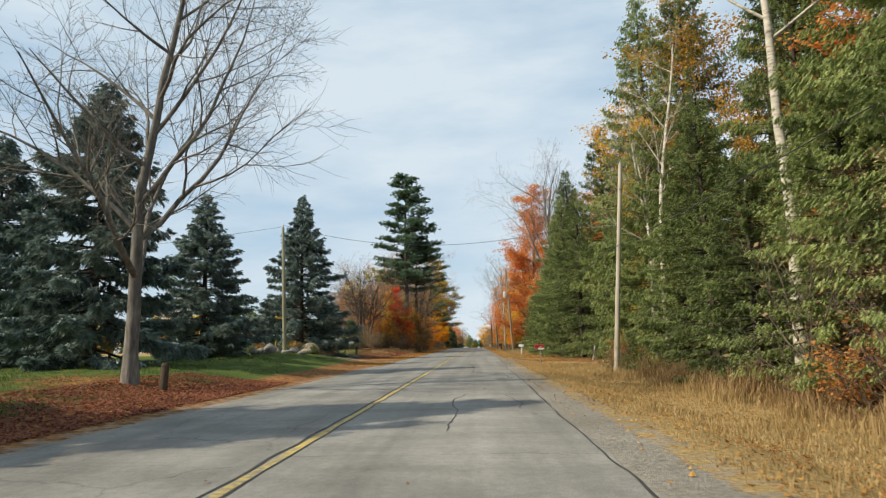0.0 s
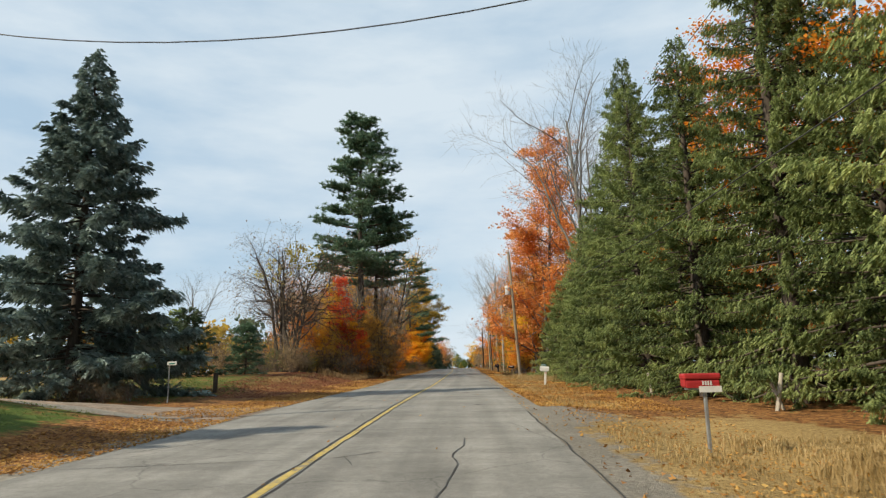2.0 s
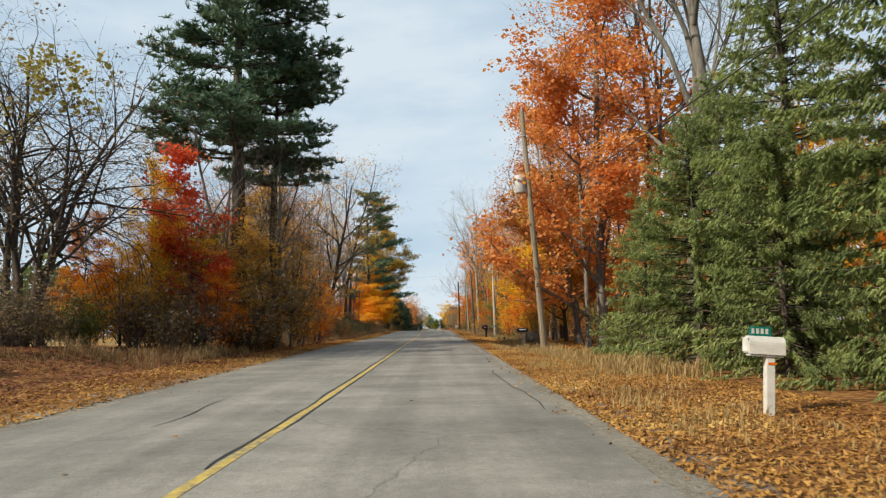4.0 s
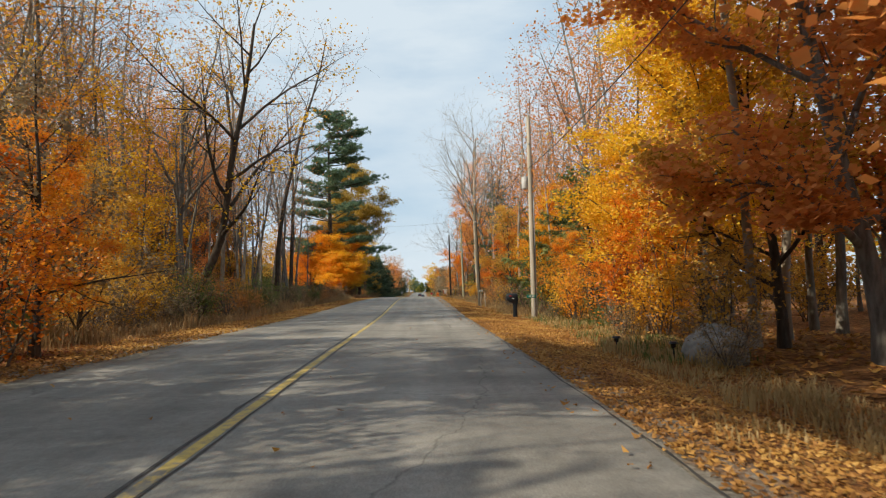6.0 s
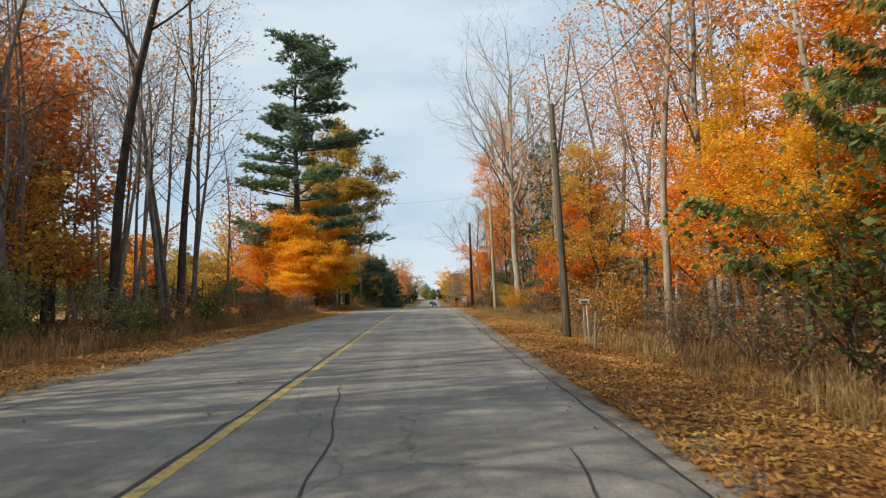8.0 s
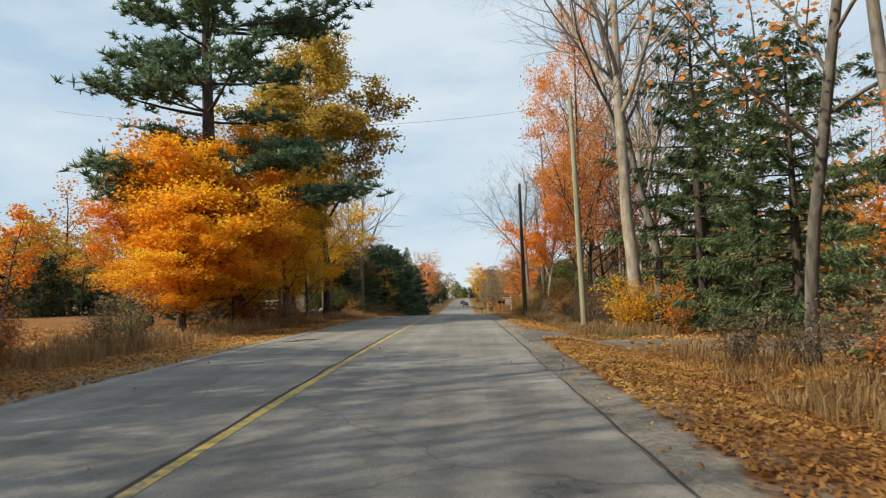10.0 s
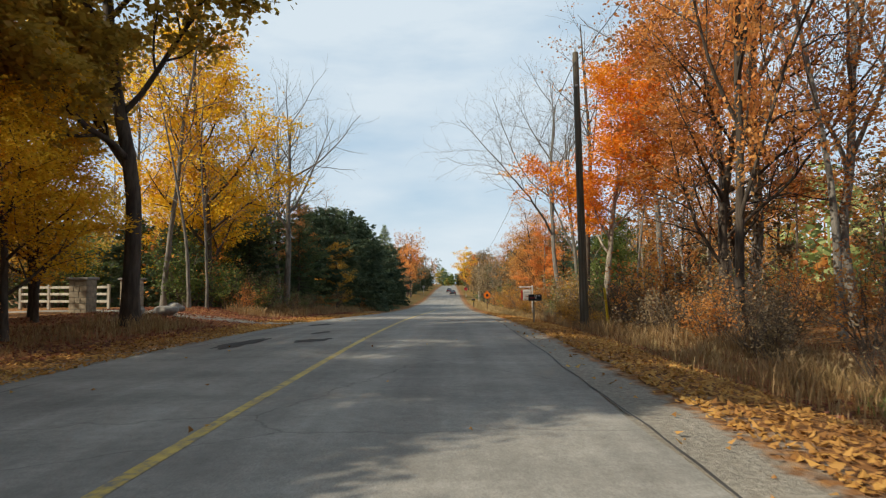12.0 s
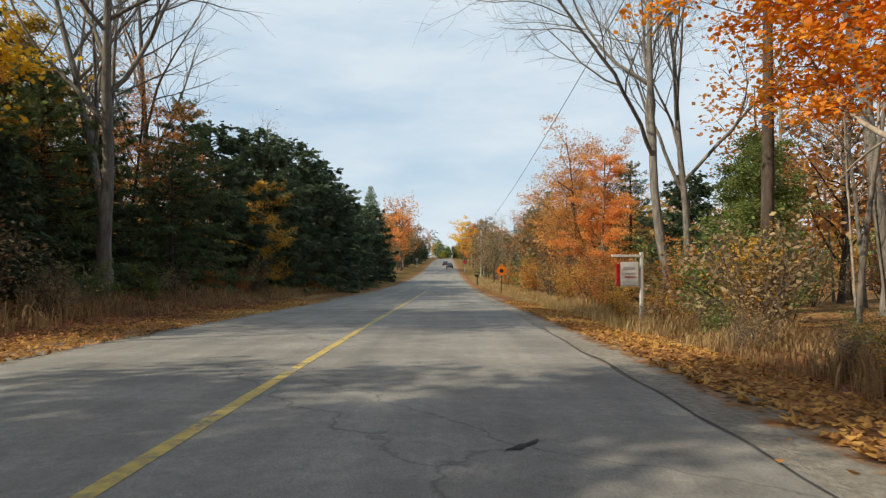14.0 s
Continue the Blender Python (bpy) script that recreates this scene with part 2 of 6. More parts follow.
M_SPRUCE = leaf_mat("green_spruce_needles", [(0.032, 0.046, 0.02), (0.16, 0.215, 0.078), (0.325, 0.385, 0.145), (0.46, 0.51, 0.21)], 0.5, 0.42)
M_BLUE = leaf_mat("blue_spruce_needles", [(0.055, 0.085, 0.075), (0.16, 0.22, 0.20), (0.29, 0.36, 0.33), (0.42, 0.49, 0.46)], 0.5, 0.2)
M_HEMLOCK = leaf_mat("hemlock_needles", [(0.04, 0.068, 0.034), (0.095, 0.148, 0.07), (0.175, 0.235, 0.11), (0.26, 0.315, 0.155)], 0.6, 0.3)
M_DARKG = leaf_mat("dark_evergreen_leaves", [(0.028, 0.052, 0.034), (0.066, 0.102, 0.06), (0.12, 0.165, 0.095), (0.19, 0.225, 0.125)], 0.6, 0.3)
M_PINE = leaf_mat("pine_needles", [(0.034, 0.072, 0.046), (0.075, 0.14, 0.085), (0.14, 0.22, 0.13), (0.215, 0.295, 0.165)], 0.6, 0.3)
M_ORANGE = leaf_mat("orange_maple_leaves", [(0.52, 0.12, 0.014), (0.74, 0.235, 0.02), (0.82, 0.36, 0.028), (0.84, 0.48, 0.045)], 0.45, 0.52)
M_FLAME = leaf_mat("flame_orange_maple_leaves", [(0.60, 0.17, 0.012), (0.80, 0.34, 0.02), (0.84, 0.50, 0.03), (0.86, 0.63, 0.055)], 0.28, 0.66)
M_SALMON = leaf_mat("salmon_maple_leaves", [(0.44, 0.15, 0.05), (0.67, 0.25, 0.07), (0.78, 0.35, 0.095), (0.82, 0.46, 0.15)], 0.45, 0.55)
M_RED = leaf_mat("red_maple_leaves", [(0.36, 0.045, 0.022), (0.66, 0.09, 0.035), (0.78, 0.15, 0.05), (0.80, 0.28, 0.065)], 0.5, 0.62)
M_YELLOW = leaf_mat("yellow_maple_leaves", [(0.52, 0.23, 0.018), (0.72, 0.38, 0.024), (0.82, 0.52, 0.03), (0.84, 0.62, 0.065)], 0.5, 0.52)
M_GOLD = leaf_mat("golden_brown_leaves", [(0.24, 0.12, 0.026), (0.46, 0.25, 0.042), (0.64, 0.37, 0.055), (0.70, 0.48, 0.10)], 0.5, 0.52)
M_RUST = leaf_mat("rusty_oak_leaves", [(0.24, 0.095, 0.033), (0.46, 0.185, 0.05), (0.62, 0.28, 0.068), (0.68, 0.40, 0.115)], 0.5, 0.6)
M_OLIVE = leaf_mat("olive_oak_leaves", [(0.22, 0.155, 0.035), (0.42, 0.29, 0.055), (0.57, 0.39, 0.07), (0.64, 0.42, 0.08)], 0.45, 0.58)
M_GREENB = leaf_mat("green_shrub_leaves", [(0.045, 0.07, 0.02), (0.11, 0.16, 0.04), (0.19, 0.235, 0.065), (0.32, 0.31, 0.09)], 0.6, 0.4)
M_BRUSH = leaf_mat("brown_brush_leaves", [(0.085, 0.058, 0.033), (0.19, 0.135, 0.075), (0.30, 0.22, 0.12), (0.38, 0.29, 0.15)], 0.6, 0.3)
M_VINE = leaf_mat("yellow_green_vine_leaves", [(0.13, 0.11, 0.03), (0.26, 0.22, 0.05), (0.40, 0.34, 0.08), (0.5, 0.43, 0.12)], 0.6, 0.4)
M_TWIG = rough_mat("twig_bark", [(0.06, 0.045, 0.035), (0.14, 0.11, 0.088), (0.20, 0.165, 0.135)], 6, 0.95, bump=0.3)
M_DRYGRASS = leaf_mat("dry_grass_blades", [(0.20, 0.13, 0.05), (0.36, 0.25, 0.105), (0.48, 0.35, 0.16), (0.58, 0.45, 0.23)], 0.5, 0.4)
M_WEED = leaf_mat("brown_weed_stems", [(0.10, 0.058, 0.028), (0.21, 0.13, 0.06), (0.32, 0.205, 0.095), (0.41, 0.30, 0.135)], 0.5, 0.35)
M_LAWN = leaf_mat("lawn_grass_blades", [(0.03, 0.055, 0.012), (0.07, 0.11, 0.025), (0.12, 0.16, 0.04), (0.2, 0.22, 0.07)], 0.5, 0.4)
M_LITTER = leaf_mat("fallen_leaves", [(0.13, 0.058, 0.02), (0.31, 0.145, 0.04), (0.50, 0.275, 0.07), (0.62, 0.43, 0.15)], 0.4, 0.3)
M_LITTER_R = leaf_mat("fallen_red_brown_leaves", [(0.075, 0.028, 0.02), (0.18, 0.062, 0.036), (0.29, 0.108, 0.052), (0.40, 0.205, 0.095)], 0.4, 0.3)
M_POLE = rough_mat("weathered_pole_wood", [(0.13, 0.105, 0.075), (0.26, 0.215, 0.155), (0.36, 0.31, 0.235)], 10, 0.9, stretch=(1.5, 1.5, 0.08), bump=0.7, dist=0.01)
M_POLE_G = rough_mat("grey_green_treated_pole_wood", [(0.17, 0.17, 0.115), (0.30, 0.30, 0.21), (0.41, 0.41, 0.30)], 10, 0.9, stretch=(1.5, 1.5, 0.08), bump=0.7, dist=0.01)
M_POLE_D = rough_mat("dark_creosote_pole_wood", [(0.05, 0.043, 0.033), (0.12, 0.105, 0.08), (0.19, 0.17, 0.13)], 10, 0.9, stretch=(1.5, 1.5, 0.08), bump=0.7, dist=0.01)
M_POLE_W = rough_mat("bleached_pole_wood", [(0.26, 0.235, 0.19), (0.46, 0.42, 0.35), (0.56, 0.52, 0.45)], 8, 0.9, stretch=(1.5, 1.5, 0.1), bump=0.5)
M_WOOD = rough_mat("weathered_post_wood", [(0.20, 0.16, 0.11), (0.36, 0.30, 0.22), (0.46, 0.40, 0.31)], 14, 0.9, stretch=(2, 2, 0.2), bump=0.6)
M_WOOD_D = rough_mat("dark_post_wood", [(0.03, 0.022, 0.016), (0.075, 0.055, 0.04), (0.12, 0.09, 0.066)], 14, 0.9, stretch=(2, 2, 0.2), bump=0.6)
M_TRANSF = rough_mat("transformer_grey_paint", [(0.42, 0.43, 0.44), (0.56, 0.57, 0.58)], 7, 0.5, bump=0.1)
M_STEEL = rough_mat("galvanised_steel", [(0.34, 0.35, 0.36), (0.5, 0.51, 0.52)], 18, 0.5, 0.7, bump=0.1)
M_BLACK = rough_mat("black_moulded_plastic", [(0.008, 0.011, 0.016), (0.02, 0.025, 0.034)], 12, 0.45, bump=0.1)
M_WHITE = rough_mat("white_paint", [(0.6, 0.59, 0.56), (0.76, 0.75, 0.72)], 9, 0.6, bump=0.15)
M_REDP = rough_mat("red_paint", [(0.34, 0.02, 0.022), (0.48, 0.035, 0.035)], 9, 0.5, bump=0.1)
M_GREENP = rough_mat("green_sign_sheeting", [(0.0, 0.16, 0.13), (0.005, 0.22, 0.175)], 9, 0.5, bump=0.05)
M_YELLOWP = rough_mat("yellow_plastic_sleeve", [(0.55, 0.37, 0.015), (0.68, 0.48, 0.03)], 9, 0.5, bump=0.05)
M_ORANGEP = rough_mat("orange_sign_sheeting", [(0.58, 0.13, 0.01), (0.7, 0.18, 0.015)], 9, 0.5, bump=0.05)
M_CABLE = rough_mat("black_cable", [(0.03, 0.03, 0.03), (0.055, 0.055, 0.055)], 9, 0.6, bump=0.0)
M_STONE = rough_mat("field_stone", [(0.13, 0.125, 0.115), (0.26, 0.25, 0.23), (0.38, 0.36, 0.33)], 6, 0.9, bump=0.8, dist=0.03)
M_STONE_T = rough_mat("tan_block_stone", [(0.20, 0.165, 0.12), (0.34, 0.29, 0.215), (0.45, 0.39, 0.30)], 7, 0.9, bump=0.7, dist=0.02)
M_MORTAR = rough_mat("mortar", [(0.20, 0.19, 0.17), (0.3, 0.285, 0.26)], 20, 0.95)
M_TYRE = rough_mat("tyre_rubber", [(0.012, 0.012, 0.012), (0.025, 0.025, 0.025)], 20, 0.85)
M_CARP = rough_mat("dark_car_paint", [(0.018, 0.02, 0.026), (0.03, 0.033, 0.042)], 3, 0.25, spec=0.5, bump=0.0)
M_CARR = rough_mat("maroon_car_paint", [(0.06, 0.012, 0.014), (0.085, 0.018, 0.02)], 3, 0.25, spec=0.5, bump=0.0)
M_GLASSD = rough_mat("tinted_car_glass", [(0.012, 0.015, 0.018), (0.02, 0.024, 0.03)], 3, 0.08, spec=0.6, bump=0.0)
M_LAMPR = rough_mat("red_lamp_lens", [(0.28, 0.012, 0.012), (0.36, 0.02, 0.02)], 9, 0.3, bump=0.0)
M_ROOF = rough_mat("grey_roof_shingle", [(0.10, 0.10, 0.105), (0.2, 0.2, 0.21)], 12, 0.9, bump=0.6)
M_SIDING = rough_mat("pale_siding_paint", [(0.46, 0.45, 0.43), (0.6, 0.59, 0.565)], 5, 0.7)

# ---------------------------------------------------------------- mesh helpers


class Geo:
    """Gathers many small faces and makes them one mesh."""

    def __init__(self):
        self.v, self.f, self.n = [], [], 0

    def add(self, verts, faces):
        verts, faces = np.asarray(verts, float).reshape(-1, 3), np.asarray(faces, int)
        self.v.append(verts)
        self.f.append(faces + self.n)
        self.n += len(verts)

    def quads(self, q):
        q = np.asarray(q, float).reshape(-1, 4, 3)
        self.add(q.reshape(-1, 3), np.arange(len(q) * 4).reshape(-1, 4))

    def tris(self, q):
        q = np.asarray(q, float).reshape(-1, 3, 3)
        self.add(q.reshape(-1, 3), np.arange(len(q) * 3).reshape(-1, 3))

    def tube(self, pts, radii, sides):
        p, r = np.asarray(pts, float), np.asarray(radii, float)
        d = np.gradient(p, axis=0)
        d /= np.linalg.norm(d, axis=1)[:, None] + 1e-9
        ref = np.where(np.abs(d[:, 2:3]) > 0.8, [[1.0, 0, 0]], [[0, 0, 1.0]]) if abs(d[:, 2]).max() < 0.8 or abs(d[:, 2]).min() > 0.8 else np.tile([[0.71, 0.7, 0.05]], (len(p), 1))
        a = np.cross(d, ref)
        a /= np.linalg.norm(a, axis=1)[:, None] + 1e-9
        b = np.cross(d, a)
        t = np.linspace(0, 2 * np.pi, sides, endpoint=False)
        ring = p[:, None] + r[:, None, None] * (np.cos(t)[None, :, None] * a[:, None] + np.sin(t)[None, :, None] * b[:, None])
        k, i = np.meshgrid(np.arange(len(p) - 1), np.arange(sides), indexing="ij")
        j = (i + 1) % sides
        self.add(ring.reshape(-1, 3), np.stack([k * sides + i, k * sides + j, (k + 1) * sides + j, (k + 1) * sides + i], -1).reshape(-1, 4))

    def mesh(self, name, mat, smooth=True):
        me = bpy.data.meshes.new(name)
        v = np.concatenate(self.v) if self.v else np.zeros((0, 3))
        loops = np.concatenate([f.ravel() for f in self.f])
        sizes = np.concatenate([np.full(len(f), f.shape[1]) for f in self.f])
        me.vertices.add(len(v))
        me.vertices.foreach_set("co", v.astype(np.float32).ravel())
        me.loops.add(len(loops))
        me.loops.foreach_set("vertex_index", loops.astype(np.int32))
        me.polygons.add(len(sizes))
        me.polygons.foreach_set("loop_start", np.r_[0, np.cumsum(sizes)[:-1]].astype(np.int32))
        me.polygons.foreach_set("use_smooth", np.full(len(sizes), smooth))
        me.materials.append(mat)
        me.update(calc_edges=True)
        return me


def thing(name, label, category, group="", kind="", at=(0, 0, 0)):
    ob = new(name)
    ob.empty_display_size = 0.2
    ob.location = at
    return tagged(ob, label, category, group, kind)


def child(name, me, parent, label=""):
    ob = new(name, me)
    ob.parent = parent
    return tagged(ob, label) if label else ob


def part(name, bm, mat, parent, label="", smooth=False):
    """Links a bmesh as one mesh object under a thing or under a part."""
    me = bpy.data.meshes.new(name)
    for f in bm.faces:
        f.smooth = smooth
    bm.to_mesh(me)
    bm.free()
    me.materials.append(mat)
    return child(name, me, parent, label)


def box(sx, sy, sz, at=(0, 0, 0), bevel=0.01, rot=(0, 0, 0)):
    """A block standing on at, with rounded edges."""
    bm = bmesh.new()
    bmesh.ops.create_cube(bm, size=1)
    bmesh.ops.scale(bm, vec=(sx, sy, sz), verts=bm.verts)
    if bevel:
        bmesh.ops.bevel(bm, geom=bm.edges[:], offset=bevel, segments=2, affect="EDGES", profile=0.5)
    bmesh.ops.translate(bm, vec=(0, 0, sz / 2), verts=bm.verts)
    bmesh.ops.transform(bm, matrix=pose(*at, *rot), verts=bm.verts)
    return bm


def rod(r0, r1, h, at=(0, 0, 0), sides=14, rot=(0, 0, 0), bevel=0.0):
    bm = bmesh.new()
    bmesh.ops.create_cone(bm, cap_ends=True, segments=sides, radius1=r0, radius2=r1, depth=h)
    if bevel:
        rim = [e for e in bm.edges if abs(e.verts[0].co.z - e.verts[1].co.z) < 1e-5]
        bmesh.ops.bevel(bm, geom=rim, offset=bevel, segments=2, affect="EDGES", profile=0.5)
    bmesh.ops.translate(bm, vec=(0, 0, h / 2), verts=bm.verts)
    bmesh.ops.transform(bm, matrix=pose(*at, *rot), verts=bm.verts)
    return bm


# ---------------------------------------------------------------- lie of the land
ROAD_Y = np.array([-60, 0, 7, 29, 44, 51, 65, 80, 96, 112, 121, 135, 149, 158, 164, 170, 176, 181, 190, 200, 215, 232, 255, 280, 310, 350, 400, 460, 520, 700, 1400])
ROAD_Z = np.array([-1.2, -0.84, -0.79, -0.61, -0.42, -0.30, -0.27, -0.08, 0.14, 0.16, 0.22, 0.42, 0.57, 0.60, 0.60, 0.60, 0.60, 0.54, 0.34, 0.02, -0.52, -1.08, -1.64, -1.95, -2.0, -1.5, -0.72, 0.0, 0.4, 0.5, 0.5])
MID_Y = np.array([-60, 0, 29, 50, 65, 80, 96, 112, 121, 135, 149, 165, 180, 190, 210, 1400])
MID_X = np.array([-0.33, -0.32, -0.19, -0.04, 0.14, 0.28, 0.37, 0.32, 0.19, 0.02, -0.12, -0.16, -0.10, 0.0, 0.0, 0.0])
FINE_Y = np.arange(-60, 1401, 2.0)
_z = np.interp(FINE_Y, ROAD_Y, ROAD_Z)
_m = np.interp(FINE_Y, MID_Y, MID_X)
for _ in range(10):
    _m[1:-1] = 0.25 * _m[:-2] + 0.5 * _m[1:-1] + 0.25 * _m[2:]
    _z[1:-1] = 0.25 * _z[:-2] + 0.5 * _z[1:-1] + 0.25 * _z[2:]
FINE_Z, FINE_X = _z, _m


def mid_x(y):
    return np.interp(y, FINE_Y, FINE_X)


def road_z(y):
    return np.interp(y, FINE_Y, FINE_Z)


def smooth_step(a, b, x):
    t = np.clip((x - a) / (b - a), 0, 1)
    return t * t * (3 - 2 * t)


def waves(x, y):
    return (0.5 * np.sin(0.31 * x + 0.22 * y + 1.3) + 0.3 * np.sin(0.83 * x - 0.47 * y) + 0.25 * np.sin(1.7 * x + 1.1 * y + 0.6)
            + 0.18 * np.sin(2.9 * x - 3.3 * y + 2.0))


LEFT_RISE = ([-80, 10, 22, 40, 44, 50, 56, 66, 76, 88, 105, 150, 180, 192, 215, 260, 1400], [0.5, 0.5, 0.6, 0.8, 0.8, 0.15, 0.25, 0.8, 0.85, 0.35, 0.1, 0.1, 0.35, 0.6, 0.6, 0.5, 0.3])
RIGHT_DROP = ([-80, 20, 45, 60, 74, 95, 112, 125, 160, 180, 215, 1400], [-0.35, -0.35, -0.25, -0.06, -0.08, -0.35, -0.1, -0.2, -0.4, -0.3, -0.15, 0.0])


def ground_z(x, y):
    x, y = np.asarray(x, float), np.asarray(y, float)
    z = road_z(y) - 0.03
    left = smooth_step(0.3, 7.0, -x - 3.9) * np.interp(y, *LEFT_RISE)
    right = smooth_step(0.2, 2.4, x - 4.4) * np.interp(y, *RIGHT_DROP) + smooth_step(6, 22, x - 4.4) * 0.25
    rough = 0.05 * waves(x, y) * smooth_step(0.4, 2.5, np.abs(x) - 4.4)
    under = -0.08 * (smooth_step(0.0, 0.25, 3.3 - np.abs(x)))
    return z + left + right + rough + under


def gz(x, y):
    return float(ground_z(x, y))


def in_drive(x, y):
    """Where a drive meets the road: gravel on the one side, asphalt on the other."""
    return ((x > 3.5) & (y > 155.2) & (y < 160.2)) | ((x < -3.3) & (y > 45.6) & (y < 49.8)) | ((x < -3.3) & (y > 186.9) & (y < 189.1))


def build_ground():
    xs = np.r_[-900, -600, -400, -250, -160, -110, -80, np.arange(-60, -20, 4.0), np.arange(-20, -12, 1.0), np.arange(-12, 12.01, 0.3),
               np.arange(13, 21, 1.0), np.arange(24, 61, 4.0), 80, 110, 160, 250, 400, 600, 900]
    ys = np.r_[-300, -160, -90, -60, -40, np.arange(-24, 260, 0.8), np.arange(262, 420, 3.0), np.arange(425, 700, 12), 800, 1000, 1300, 1800, 2600]
    X, Y = np.meshgrid(xs, ys)
    Z = ground_z(X, Y)
    g = Geo()
    nx, ny = len(xs), len(ys)
    i, j = np.meshgrid(np.arange(ny - 1), np.arange(nx - 1), indexing="ij")
    a = i * nx + j
    g.add(np.stack([X, Y, Z], -1).reshape(-1, 3), np.stack([a, a + 1, a + nx + 1, a + nx], -1).reshape(-1, 4))
    me = g.mesh("ground", M_GROUND)
    lawn = smooth_step(0.8, 2.6, -X - 4.6) * (1 - smooth_step(38, 52, Y)) + 0.55 * smooth_step(2, 5, -X - 4.6) * smooth_step(48, 56, Y) * (1 - smooth_step(66, 76, Y))
    lawn -= 0.9 * np.exp(-((X + 7.6) ** 2 + (Y - 17.5) ** 2) / 12)
    dry = (0.95 - 0.8 * smooth_step(42, 50, Y)) * smooth_step(-0.5, 0.0, X - 4.3) * (1 - smooth_step(60, 78, Y)) * (1 - smooth_step(4.6, 6.5, X - 4.3))
    dry += 0.75 * smooth_step(5, 14, -X - 4) * smooth_step(52, 66, Y) * (1 - smooth_step(150, 180, Y)) * smooth_step(4, 12, -X - 12)
    dry += 0.5 * smooth_step(0.3, 1.2, np.abs(X) - 4.3) * smooth_step(182, 215, Y) * (1 - smooth_step(222, 240, Y))
    lawn += 0.46 * smooth_step(0.3, 1.2, np.abs(X) - 4.3) * smooth_step(222, 240, Y) * (1 - smooth_step(10, 14, np.abs(X)))
    grav = 1.0 * (np.abs(X) < 4.05) + 0.45 * smooth_step(-0.55, 0, 4.5 - np.abs(X)) * (np.abs(X) >= 4.05) + 0.9 * in_drive(X, Y) * (np.abs(X) < 30) + 0.55 * smooth_step(42.5, 44.5, Y) * (1 - smooth_step(46.5, 50, Y)) * (X > 4) * (1 - smooth_step(5.2, 7.2, X))
    col = np.stack([np.clip(lawn, 0, 1), np.clip(dry, 0, 1), np.clip(grav, 0, 1), np.ones_like(X)], -1)
    att = me.color_attributes.new("zone", "FLOAT_COLOR", "POINT")
    att.data.foreach_set("color", col.astype(np.float32).ravel())
    return tagged(new("ground", me), "leaf-strewn verges, mown lawn and dry grass beside the road", "ground", kind="structure")


def strip(xa, xb, ys, lift, wobble=0.0, seed=0, cols=2):
    """A band along the road between two distances from its middle."""
    rng = np.random.default_rng(seed)
    wa = wobble * np.convolve(rng.normal(size=len(ys) + 8), np.ones(5) / 5, "same")[4:-4]
    wb = wobble * np.convolve(rng.normal(size=len(ys) + 8), np.ones(5) / 5, "same")[4:-4]
    f = np.linspace(0, 1, cols)[None, :]
    X = (xa + wa)[:, None] * (1 - f) + (xb + wb)[:, None] * f
    Y = np.repeat(ys[:, None], cols, 1)
    Z = road_z(Y) + lift - 0.012 * (X / 3.6) ** 2
    X = X + mid_x(Y)
    i, j = np.meshgrid(np.arange(len(ys) - 1), np.arange(cols - 1), indexing="ij")
    a = i * cols + j
    return np.stack([X, Y, Z], -1).reshape(-1, 3), np.stack([a, a + 1, a + cols + 1, a + cols], -1).reshape(-1, 4)


ROAD_L, ROAD_R = -3.55, 3.68


def build_road():
    ys = np.r_[np.arange(-50, 270, 0.7), np.arange(270, 900, 6.0)]
    g = Geo()
    v, f = strip(ROAD_L, ROAD_R, ys, 0.0, 0.07, 3, 17)
    g.add(v, f)
    n, c = len(ys), 17
    for edge, out in ((0, -0.10), (c - 1, 0.10)):
        top = v.reshape(n, c, 3)[:, edge]
        low = top + [out, 0, -0.09]
        i = np.arange(n - 1)
        g.add(np.concatenate([top, low]), np.stack([i, i + 1, n + i + 1, n + i], -1))
    road = tagged(new("road", g.mesh("road", M_ROAD)), "worn grey two-lane asphalt road with sealed cracks", "road", kind="structure")
    line = Geo()
    line.add(*strip(-0.062, 0.053, ys[ys < 236], 0.004, 0.008, 5))
    child("centre_line", line.mesh("centre_line", M_LINE), road, "worn yellow centre line with flaking paint")
    return road


